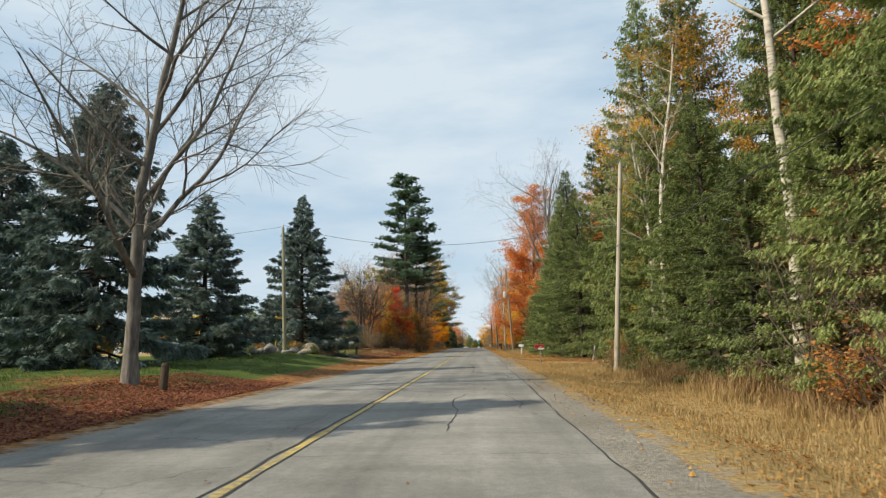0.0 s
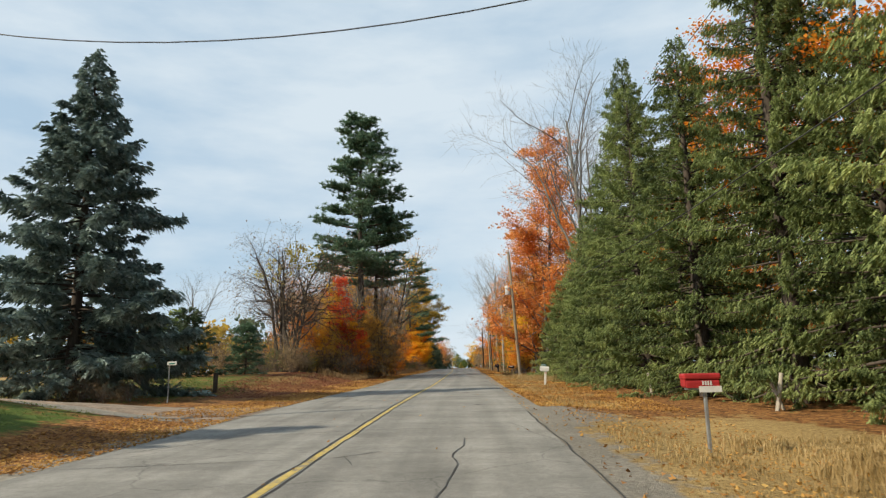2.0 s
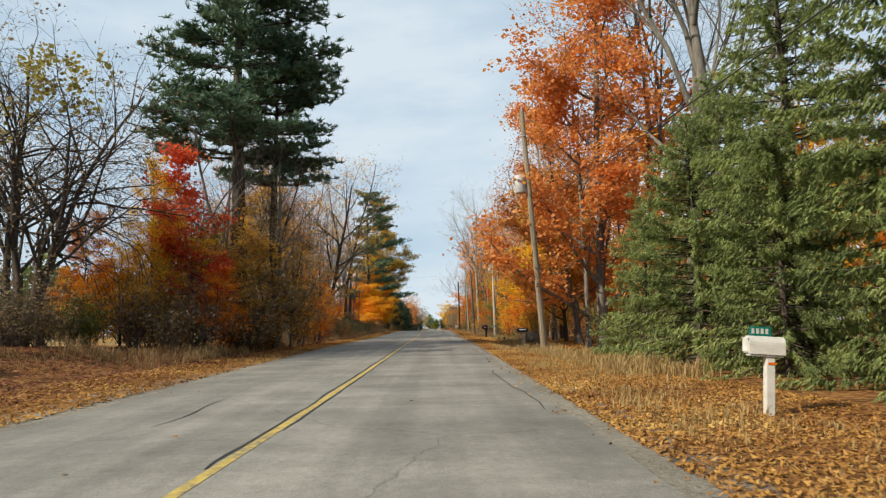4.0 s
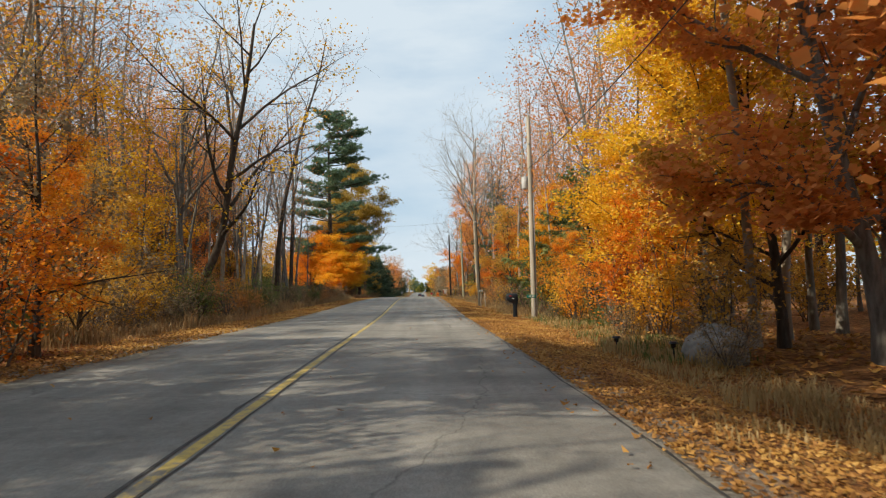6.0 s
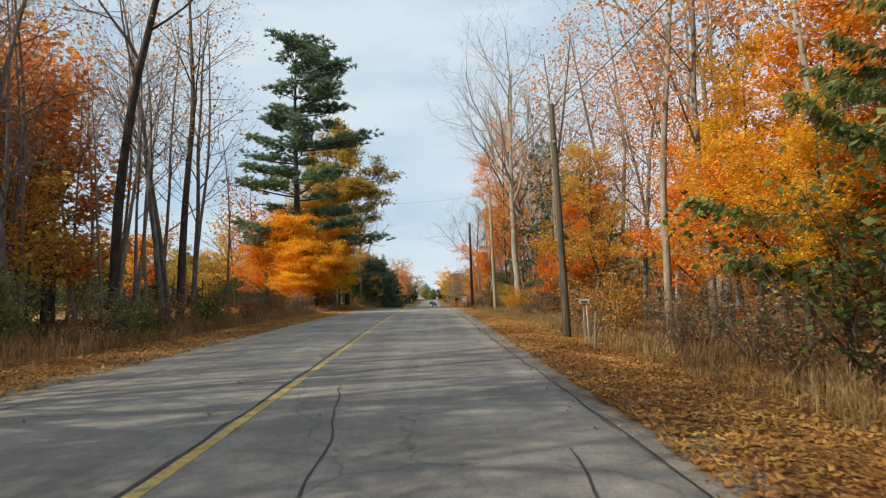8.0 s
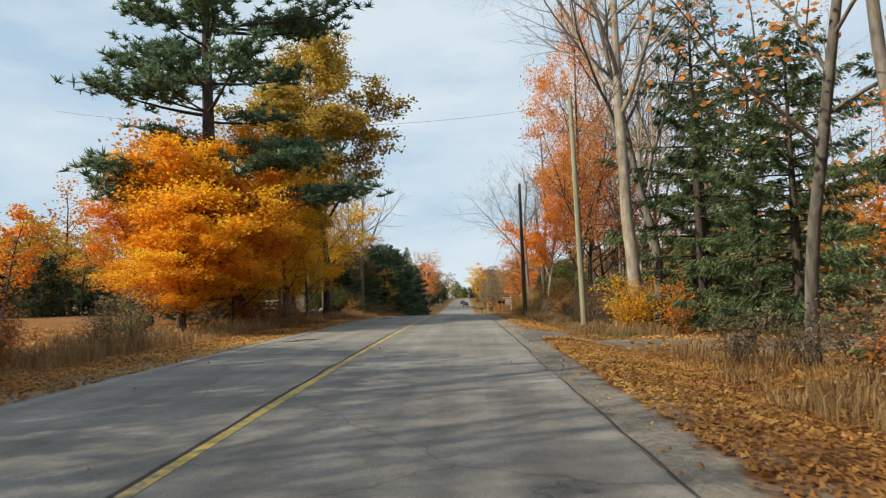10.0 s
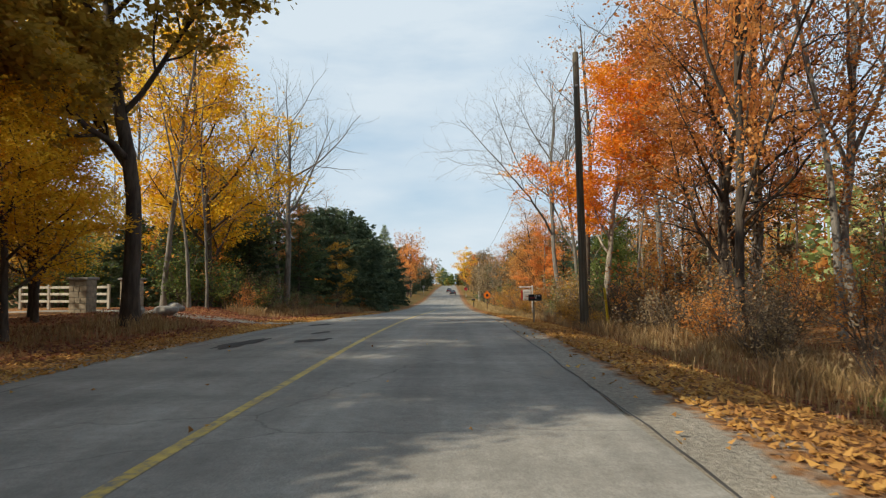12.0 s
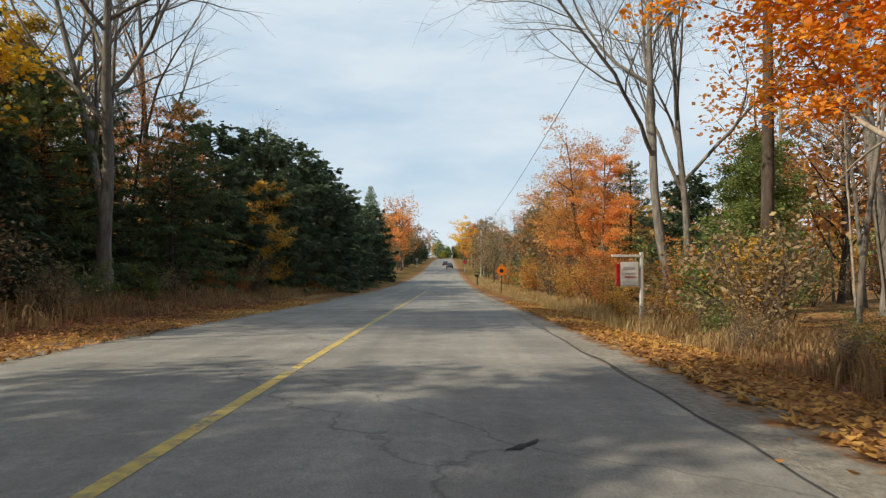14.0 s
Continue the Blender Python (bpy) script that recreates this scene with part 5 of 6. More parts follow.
put("orange1", 15.8, 46.0, 1.45, 90, wide=0.8)
put("orange0", 15.2, 57.0, 1.45, 10, wide=0.8)
put("salmon0", 17.5, 24.0, 1.15, 10)
for k, (x, y) in enumerate(((10.0, 12.0), (9.6, 8.0), (10.2, 15.5), (9.4, 4.5))):
    put("sh_bare", x, y, 0.95 + 0.15 * k, 70 * k)
put("sh_rust0", 10.0, 13.5, 0.7, 0)
put("brush0", 11.0, 9.6, 0.5, 140)
put("brush1", 10.9, 14.8, 0.55, 70)
put("brush0", 10.4, 12.4, 0.5, 0)
put("sh_orange0", 9.6, 35.5, 0.55, 0)
put("sh_brown1", 9.4, 33.5, 0.6, 50)
put("sh_rust1", 9.9, 36.5, 0.5, 10)
put("birch", 11.4, 19.2, 1.1, 0)
put("birch", 11.3, 31.8, 0.9, 90)
put("birch", 11.7, 35.0, 0.7, 200)
put("birch", 12.2, 36.2, 0.75, 300)
put("sh_green0", 9.2, 84.0, 0.6, 10)

# orange maple, bare crowns and the wood behind the poles
put("salmon0", 10.4, 90.6, 1.38, 0, wide=0.95)
put("salmon1", 10.8, 97.5, 1.0, 90)
put("bare_edge", 12.2, 81.0, 1.15, 110)
put("bare_edge", 12.8, 84.5, 1.05, 250)
put("bare_edge", 13.5, 93.0, 1.1, 200)
put("yellow0", 10.4, 104.0, 0.9, 100)
put("yellow1", 9.6, 108.5, 0.62, 10)
put("yellow1", 11.6, 107.0, 1.05, 200)
put("gold1", 10.6, 100.5, 0.9, 30)
put("orange0", 9.0, 105.0, 0.42, 0)
put("sh_orange0", 8.4, 106.0, 1.0, 0)
put("sh_yellow0", 8.8, 103.5, 1.0, 60)
put("sh_orange1", 8.0, 109.5, 0.8, 0)
put("sh_yellow1", 8.2, 112.0, 0.7, 0)
put("sh_gold0", 8.6, 99.0, 0.8, 0)
put("yew", 12.0, 122.6, 1.0, 0)
put("orange1", 11.4, 125.6, 0.6, 90)
put("orange1", 9.2, 118.0, 0.36, 0)
put("yellow0", 9.4, 123.5, 0.42, 0)
put("sh_green0", 8.6, 118.5, 1.0, 0)
put("sh_green1", 9.0, 122.0, 1.1, 0)
put("pale1", 9.3, 131.5, 1.0, 0)
put("pale0", 12.0, 110.0, 1.2, 0)
put("orange1", 10.8, 127.0, 0.72, 0)
put("yellow1", 11.8, 131.0, 0.75, 0)
put("orange0", 12.6, 136.0, 0.72, 0)
put("hemlock", 11.6, 149.5, 0.66, 0)
put("orange1", 9.8, 146.0, 0.6, 0)
put("gold1", 10.2, 143.0, 0.8, 0)
woods(9.5, 16, 92, 154, 34, THIN + ["pale1", "thinleaf0", "thinleaf1"], 0.9, 1.25)
woods(15, 38, 85, 156, 34, ["thinleaf0", "lo_salmon1", "lo_rust0", "lo_gold1", "thin2", "lo_orange1", "thinyellow0"], 0.9, 1.2)
woods(12.5, 26, 94, 156, 34, ["sh_brown0", "sh_gold0", "sh_gold1", "sh_rust0", "sh_green0", "sh_brown1"], 0.8, 1.4)
woods(-11, -26, 191, 240, 54, ["sh_brown0", "sh_green0", "sh_green0", "sh_green1", "sh_rust0"], 1.0, 1.7, lambda x, y: y > 193)
woods(-20, -44, 186, 232, 24, ["lo_olive0", "lo_brush0", "lo_gold1", "cedar"], 0.55, 0.8)
woods(11, 26, 166, 240, 34, ["sh_brown0", "sh_green0", "sh_rust0", "sh_green1", "sh_rust1"], 0.6, 1.1)
woods(7.6, 9.4, 117, 154, 26, ["sh_brown0", "sh_gold0", "sh_bare", "sh_brown1", "sh_rust0", "sh_gold1"], 0.4, 0.75)
woods(7.4, 9.0, 96, 114, 9, ["sh_brown0", "sh_gold0", "sh_green0"], 0.3, 0.5)

# past the asphalt drive
put("hemlock_thin", 12.4, 166.4, 1.15, 0)
put("bare_tall", 11.1, 168.6, 0.95, 60)
put("hemlock_thin", 13.4, 163.4, 0.9, 90)
put("hemlock", 13.4, 168.5, 0.95, 80)
put("hemlock", 13.9, 161.4, 0.95, 80)
put("pale_big", 9.15, 164.9, 1.0, 0)
put("sh_yellow0", 8.55, 163.2, 0.68, 0)
put("sh_yellow1", 8.9, 163.9, 0.72, 50)
put("sh_orange0", 9.9, 162.6, 0.6, 0)
put("rust0", 10.1, 182.1, 1.32, 150, wide=0.54)
put("rust0", 13.4, 189.0, 0.95, 60, wide=0.7)
put("rust1", 11.6, 186.5, 0.95, 70)
for k in range(14):
    put(("sh_bare", "sh_rust1", "sh_brown1", "sh_brown0")[k % 4], 9.0 + 3.2 * rng.random(), 169 + 1.9 * k, 0.7 + 0.4 * rng.random(), 97 * k)
put("orange_high", 9.6, 195.4, 1.0, 0)
woods(6.4, 8.6, 188, 206, 20, ["sh_brown0", "sh_gold1", "sh_green0", "sh_bare", "sh_brown1", "sh_gold0"], 0.22, 0.42)
put("thin3", 9.8, 201.1, 1.15, 130)
put("bare_edge", 9.4, 206.8, 0.78, 0, tilt=(0, -2))
put("bare_edge", 10.8, 209.5, 0.7, 100)
put("salmon1", 9.5, 218.0, 0.5, 0)
put("green0", 12.6, 207.0, 0.6, 0)
put("green0", 14.5, 212.0, 0.75, 120)
put("cedar", 13.5, 216.0, 0.8, 0)
put("hemlock_thin", 11.8, 220.0, 0.6, 40)
put("sh_green0", 10.2, 209.0, 0.9, 0)
put("sh_green1", 11.4, 203.5, 0.8, 0)
put("rust1", 9.8, 224.0, 0.65, 0)
woods(11.5, 20, 168, 215, 17, ["thin0", "thin1", "pale1", "pale0", "bare_tall"], 0.85, 1.2)
woods(18, 40, 160, 260, 30, ["thinleaf1", "lo_rust0", "thin0", "thin2", "lo_brush0", "lo_gold1"], 0.7, 1.0)
woods(13, 22, 182, 235, 14, ["lo_brush1", "pale0", "sh_green1", "green0"], 0.4, 0.7)
woods(7.6, 10.4, 168, 194, 22, ["sh_brown0", "sh_bare", "sh_rust0", "sh_brown1", "sh_bare"], 0.4, 0.65)
woods(7.8, 9.8, 196, 262, 26, ["sh_brown0", "sh_gold0", "sh_green0", "sh_rust1", "sh_gold1"], 0.5, 1.0)
woods(7.8, 14, 226, 335, 40, ["lo_brush0", "pale0", "lo_brush1", "hemlock_thin", "thin0", "lo_brush1", "pale1", "lo_brush0"], 0.45, 0.7)
woods(9.2, 12.5, 222, 252, 6, ["lo_rust0", "rust1"], 0.5, 0.65)
woods(8, 18, 330, 520, 34, ["lo_brush0", "lo_rust0", "lo_brush1", "lo_gold1"], 0.75, 1.1)
woods(18, 60, 260, 620, 34, ["lo_brush1", "lo_rust1", "thinleaf1", "lo_gold0"], 0.9, 1.2)
put("lo_yellow0", 7.4, 396, 1.2, 0)
put("lo_yellow1", 8.4, 408, 1.2, 0)
put("lo_orange1", 8.6, 384, 1.0, 0)


def far_woods(name, label, rows, seed, mats):
    """Woods too far to tell the trees apart: crowns of loose leaf masses with gaps, on trunks."""
    rg = np.random.default_rng(seed)
    for mi, mat in enumerate(mats):
        g = Geo()
        for (xa, ya, xb, yb, n, h) in rows:
            for k in range(n):
                if k % len(mats) != mi:
                    continue
                t = (k + rg.random()) / n
                x, y = xa + (xb - xa) * t + rg.normal() * 5, ya + (yb - ya) * t + rg.normal() * 5
                hh, w = h * (0.6 + 0.6 * rg.random()), h * (0.28 + 0.15 * rg.random())
                z = gz(x, y)
                m = 170
                d = rg.normal(size=(m, 3))
                d /= np.linalg.norm(d, axis=1)[:, None]
                c = np.array([x, y, z + hh * 0.5]) + d * np.array([w, w, hh * 0.5]) * (0.55 + 0.5 * rg.random((m, 1)))
                g.quads(leaves(rg, c, 560, 0.95, 0.5))
                g.tube(np.array([[x, y, z - 0.3], [x, y, z + hh * 0.6]]), [0.25, 0.1], 4)
        tagged(new(name, g.mesh(name, mat, False)), label, "woods", kind="stuff")


far_woods("far_woods", "distant autumn tree line beyond the field", [(-150, 130, -40, 260, 46, 12), (-120, 60, -150, 200, 30, 11), (-60, 230, -45, 620, 40, 15), (-48, 120, -48, 300, 28, 10), (-26, 600, 26, 600, 16, 7), (-300, 60, -150, 320, 40, 16), (-60, 640, 60, 640, 24, 14), (-500, 700, 500, 700, 60, 22)],
          5, (M_OLIVE, M_GREENB, M_DARKG))
far_woods("far_woods", "distant woods behind the roadside trees", [(44, -60, 48, 620, 70, 15), (70, -80, 75, 620, 40, 18), (-44, -80, -60, 40, 14, 12)], 6, (M_GOLD, M_RUST, M_SPRUCE))

# ---------------------------------------------------------------- poles and wires


def utility_pole(x, y, h, mat, label, lean=0.0, r=0.15, can=None, plate=None, conduit=False):
    ob = thing("utility_pole", label, "utility pole", "poles along the road", at=(x, y, gz(x, y) - 0.1))
    ob.rotation_euler = (0, radians(lean), 0)
    part("shaft", rod(r, r * 0.66, h, sides=16, bevel=0.012), mat, ob, smooth=True)
    part("insulator", rod(0.05, 0.035, 0.16, (0, 0, h), 10), M_STEEL, ob)
    part("cable_bracket", box(0.10, 0.34, 0.07, (-0.02, 0, h - 1.3), 0.015), M_STEEL, ob)
    if can:
        z, rr, hh = can
        body = part("transformer", rod(rr, rr, hh, (-r - rr + 0.03, 0.05, z), 18, bevel=0.03), M_TRANSF, ob, "pale grey pole-mounted transformer", True)
        part("bushing", rod(0.035, 0.02, 0.18, (-r - rr + 0.05, 0.02, z + hh - 0.01), 8), M_STEEL, body)
        part("hanger", box(0.14, 0.06, 0.4, (-r + 0.0, 0.05, z + 0.2), 0.01), M_STEEL, body)
    if plate:
        p = part("number_plate", box(0.40, 0.012, 0.15, (0.02, -r - 0.012, plate), 0.004), M_GREENP, ob, "small green plate with white bars")
        for k in range(4):
            part("bar", box(0.05, 0.006, 0.085, (-0.10 + 0.08 * k, -r - 0.021, plate + 0.032), 0.0), M_WHITE, p)
    if conduit:
        part("conduit", rod(0.028, 0.028, h * 0.62, (r * 0.95, -0.05, 0.0), 8), M_STEEL, ob, "grey conduit down the pole")
        part("ground_wire", rod(0.012, 0.012, h * 0.45, (r * 0.55, -r * 0.85, 0.0), 6), M_CABLE, ob)
    return ob


put('sh_green1', 9.2, 31.0, 0.5, 0)
put('sh_brown0', 8.9, 32.2, 0.45, 0)
utility_pole(-11.0, 43.0, 8.8, M_POLE_G, "grey wooden utility pole at the rock bed", -1.8, 0.14)
utility_pole(8.55, 31.0, 10.4, M_POLE_W, "thin bleached wooden pole beside the spruces", 4.6, 0.13)
utility_pole(7.0, 87.8, 11.6, M_POLE, "weathered leaning utility pole with a transformer", -3.2, 0.16, (7.6, 0.26, 0.85))
utility_pole(7.12, 114.0, 9.2, M_POLE_W, "weathered utility pole with a conduit beside the black mailbox", -0.4, 0.125, (5.9, 0.14, 0.55), None, True)
utility_pole(6.4, 132.6, 7.6, M_POLE_D, "dark wooden utility pole in the brush", -2.0, 0.13)
utility_pole(7.45, 167.2, 10.6, M_POLE_G, "tall grey-green utility pole beside the drive", -1.4, 0.15)
utility_pole(6.66, 186.7, 10.2, M_POLE_D, "dark weathered utility pole in tall weeds", -0.8, 0.16)
utility_pole(7.6, 297.0, 8.5, M_POLE_W, "pale utility pole far along the road")
utility_pole(-9.8, 290.0, 11.0, M_POLE_W, "pale utility pole far along the road")
utility_pole(-9.2, 340.0, 11.0, M_POLE, "utility pole far along the road")
utility_pole(-9.0, 385.0, 11.0, M_POLE, "utility pole far along the road")
utility_pole(-9.0, 430.0, 11.0, M_POLE, "utility pole far along the road")


def wire(a, b, sag, r=0.014, label="black overhead cable between the poles"):
    a, b = np.array(a, float), np.array(b, float)
    t = np.linspace(0, 1, 28)
    p = a + (b - a) * t[:, None]
    p[:, 2] -= sag * 4 * t * (1 - t)
    g = Geo()
    g.tube(p, np.full(28, r), 5)
    return tagged(new("overhead_cable", g.mesh("overhead_cable", M_CABLE)), label, "cable", "overhead cables")


wire((-11.25, 43.0, 9.2), (22.0, 36.0, 13.0), 3.8, 0.014, "sagging service cable across the road")
wire((-11.25, 43.0, 9.1), (-60, 52, 8.5), 0.8, 0.012)
wire((8.95, 31.0, 5.2), (6.75, 87.8, 6.6), 0.9, 0.014)
wire((8.95, 31.0, 5.2), (10.5, -25, 5.4), 0.6, 0.014)
wire((9.38, 31.0, 10.0), (6.45, 87.8, 11.0), 0.8, 0.010)
wire((6.8, 87.8, 6.6), (6.95, 114, 6.7), 0.4, 0.014)
wire((6.45, 87.8, 11.0), (6.9, 114, 9.1), 0.4, 0.010)
wire((6.95, 114, 6.9), (6.2, 132.6, 7.4), 0.4, 0.012)
wire((6.2, 132.6, 7.5), (7.3, 167.2, 8.6), 0.5, 0.012)
wire((7.2, 167.2, 9.9), (6.45, 186.9, 9.8), 0.4, 0.012)
wire((-16, 166, 10.5), (7.2, 167.2, 10.4), 0.9, 0.006, "service cable across the road to the pole")
wire((6.45, 186.9, 9.8), (7.6, 297, 6.8), 1.4, 0.014)

# ---------------------------------------------------------------- mailboxes and signs


def arch_box(length, width, height, at, mat, parent, name="box"):
    """A mailbox body with a rounded top, lying along x."""
    bm = bmesh.new()
    prof = [(-width / 2, 0), (width / 2, 0), (width / 2, height * 0.55)]
    prof += [(width / 2 * math.cos(a), height * 0.55 + height * 0.45 * math.sin(a)) for a in np.linspace(0.3, math.pi - 0.3, 8)]
    prof += [(-width / 2, height * 0.55)]
    rings = [[bm.verts.new((x, p, q)) for p, q in prof] for x in (-length / 2, length / 2)]
    n = len(prof)
    for i in range(n):
        bm.faces.new((rings[0][i], rings[0][(i + 1) % n], rings[1][(i + 1) % n], rings[1][i]))
    bm.faces.new(rings[0][::-1])
    bm.faces.new(rings[1])
    bmesh.ops.recalc_face_normals(bm, faces=bm.faces)
    bmesh.ops.bevel(bm, geom=[e for e in bm.edges if abs(e.verts[0].co.x - e.verts[1].co.x) < 1e-6], offset=0.008, segments=1, affect="EDGES")
    bmesh.ops.translate(bm, vec=at, verts=bm.verts)
    return part(name, bm, mat, parent)


def mailbox(x, y, label, box_mat, post_mat, post_w=0.1, h=1.02, size=(0.52, 0.24, 0.26), turn=0.0, plate=False, flag=True, patch=None, cap=None, lean=0.0):
    ob = thing("mailbox", label, "mailbox", "mailboxes along the road", at=(x, y, gz(x, y) - 0.03))
    ob.rotation_euler = (0, radians(lean), radians(turn))
    part("post", box(post_w, post_w, h + 0.03, bevel=0.01), post_mat, ob)
    body = arch_box(*size, (-0.06, 0, h), box_mat, ob)
    part("door", box(0.02, size[1] * 0.92, size[2] * 0.8, (-0.06 - size[0] / 2 - 0.008, 0, h + 0.02), 0.008), box_mat, body)
    part("base_board", box(size[0] * 0.9, size[1] * 0.8, 0.03, (-0.06, 0, h - 0.03), 0.004), post_mat, ob)
    if flag:
        part("flag", box(0.03, 0.01, 0.16, (0.08, size[1] / 2 + 0.008, h + 0.10), 0.003), M_REDP, body, "small red flag")
    if patch:
        part("label_panel", box(*patch), M_WHITE, body, "white lettering panel, worn")
    if cap:
        part("hood", box(size[0] * 1.12, size[1] * 1.05, 0.10, (-0.06, 0, h + size[2] * 0.86), 0.03), cap, body)
    if plate:
        p = part("number_plate", box(0.30, 0.012, 0.13, (-0.12, 0, h + size[2] + 0.0), 0.004), M_GREENP, body, "small green plate with white bars")
        for k in range(4):
            part("bar", box(0.035, 0.006, 0.075, (-0.22 + 0.062 * k, -0.009, h + size[2] + 0.028), 0.0), M_WHITE, p)
    return ob


red_box = mailbox(5.95, 40.4, "red mailbox with a white panel on a thin steel post", M_REDP, M_STEEL, 0.055, 1.06, (0.54, 0.24, 0.15), 0, flag=False, patch=(0.36, 0.014, 0.10, (0.05, -0.126, 0.985), 0.003), cap=M_REDP)
for k in range(4):
    part("bar", box(0.025, 0.006, 0.07, (-0.06 + 0.042 * k, -0.124, 1.10), 0.0), M_WHITE, red_box)
white_box = mailbox(6.63, 67.2, "white mailbox with a green plate on a leaning white post", M_WHITE, M_WHITE, 0.12, 0.86, (0.50, 0.20, 0.25), -6, plate=True, flag=False, lean=4.5)
part("reflector", box(0.11, 0.008, 0.035, (0.02, -0.065, 0.72), 0.002), M_ORANGEP, white_box, "rusty orange reflector tape")
mailbox(6.5, 91.0, "dark mailbox with a white bar on a wooden post", M_BLACK, M_WOOD, 0.12, 0.95, (0.56, 0.24, 0.2), 0, patch=(0.36, 0.012, 0.05, (-0.06, -0.125, 1.05), 0.002))
mailbox(5.3, 262.0, "black mailbox on a dark post", M_BLACK, M_BLACK, 0.12, 1.0, (0.5, 0.26, 0.28), 0)
mailbox(5.5, 268.0, "yellow newspaper box on a post", M_YELLOWP, M_WOOD, 0.1, 0.8, (0.5, 0.3, 0.3), 0, flag=False)


def moulded_mailbox(x, y):
    """One-piece plastic mailbox whose post sweeps up into the box."""
    ob = thing("mailbox", "black moulded plastic mailbox beside the utility pole", "mailbox", "mailboxes along the road", at=(x, y, gz(x, y) - 0.05))
    bm = bmesh.new()
    rings = []
    for z, cx, w, d in ((0, 0.12, 0.10, 0.10), (0.40, 0.12, 0.09, 0.09), (0.60, 0.13, 0.095, 0.09), (0.72, 0.11, 0.13, 0.11), (0.79, 0.03, 0.22, 0.125), (0.84, 0.0, 0.25, 0.13), (1.05, -0.01, 0.255, 0.13), (1.12, -0.01, 0.24, 0.105), (1.15, 0.0, 0.20, 0.06)):
        rings.append([bm.verts.new((cx + w * sx, d * sy, z)) for sx, sy in ((-1, -0.8), (-0.85, -1), (0.85, -1), (1, -0.8), (1, 0.8), (0.85, 1), (-0.85, 1), (-1, 0.8))])
    for a, b in zip(rings[:-1], rings[1:]):
        for i in range(8):
            bm.faces.new((a[i], a[(i + 1) % 8], b[(i + 1) % 8], b[i]))
    bm.faces.new(rings[-1])
    body = part("body", bm, M_BLACK, ob, smooth=True)
    part("door", box(0.02, 0.21, 0.23, (-0.267, 0, 0.85), 0.01), M_BLACK, body)
    part("flag", box(0.11, 0.012, 0.028, (-0.10, -0.138, 1.02), 0.003), M_REDP, body, "red flag folded down")
    part("name_bar", box(0.09, 0.008, 0.03, (0.02, -0.135, 0.90), 0.001), M_WHITE, body)
    return ob


moulded_mailbox(6.3, 115.0)


def board_sign(x, y, name, label, post_mat, posts, board, board_mat, bars, turn=0.0):
    ob = thing(name, label, "sign", at=(x, y, gz(x, y) - 0.05))
    ob.rotation_euler = (0, 0, radians(turn))
    for px, w, h in posts:
        part("post", box(w, w, h, (px, 0, 0), 0.008), post_mat, ob)
    bx, bz, bw, bh = board
    b = part("board", box(bw, 0.03, bh, (bx, -0.05, bz), 0.006), board_mat, ob)
    for (cx, cz, w, h, mat) in bars:
        part("bar", box(w, 0.008, h, (bx + cx, -0.069, bz + cz), 0.0), mat, b)
    return ob


ob = board_sign(6.3, 201.0, "estate_sign", "white and red hanging sign on a white post with an arm", M_WHITE, ((0.32, 0.075, 1.98),), (-0.02, 1.12, 0.46, 0.62), M_WHITE,
                ((-0.02, 0.44, 0.30, 0.06, M_TRANSF), (0.01, 0.32, 0.26, 0.026, M_TRANSF), (0.01, 0.23, 0.28, 0.026, M_REDP), (0.0, 0.04, 0.44, 0.10, M_TRANSF)), 8)
part("arm", box(0.84, 0.06, 0.06, (-0.05, -0.01, 1.86), 0.008), M_WHITE, ob)
part("side_panel", box(0.09, 0.03, 0.56, (-0.315, -0.05, 1.14), 0.006), M_REDP, ob, "red side panel")
for hx in (-0.18, 0.14):
    part("hook", rod(0.008, 0.008, 0.10, (hx, -0.04, 1.74), 6), M_STEEL, ob)
board_sign(4.8, 186.3, "roadside_sign", "small black sign with pale bars on a grey stake", M_POLE, ((0.0, 0.06, 1.0),), (0.05, 0.86, 0.46, 0.22), M_BLACK,
           [(-0.06, 0.09, 0.24, 0.022, M_REDP), (0.03, 0.06, 0.03, 0.08, M_WHITE)] + [(0.0 + 0.055 * k, 0.15, 0.03, 0.035, M_WHITE) for k in range(4)], -6)
board_sign(-8.3, 51.9, "road_plate", "small white plate on a thin steel pole", M_STEEL, ((0.0, 0.035, 1.45),), (0.12, 1.32, 0.34, 0.13), M_WHITE, ((0.0, 0.04, 0.2, 0.04, M_GREENP),), -4)
board_sign(8.35, 153.2, "wooden_box", "weathered wooden box with a dark plate in the leaves", M_WOOD_D, ((-0.2, 0.06, 0.35), (0.2, 0.06, 0.35)), (0.0, 0.22, 0.56, 0.46), M_WOOD, ((-0.12, 0.16, 0.14, 0.16, M_BLACK), (0.05, 0.36, 0.4, 0.03, M_BLACK)), -10)
board_sign(6.15, 129.2, "stake_sign", "small white plate on wooden stakes in the brush", M_WOOD, ((0.0, 0.05, 1.2),), (0.0, 1.12, 0.26, 0.12), M_WHITE, ((0.0, 0.03, 0.16, 0.04, M_GREENP),))

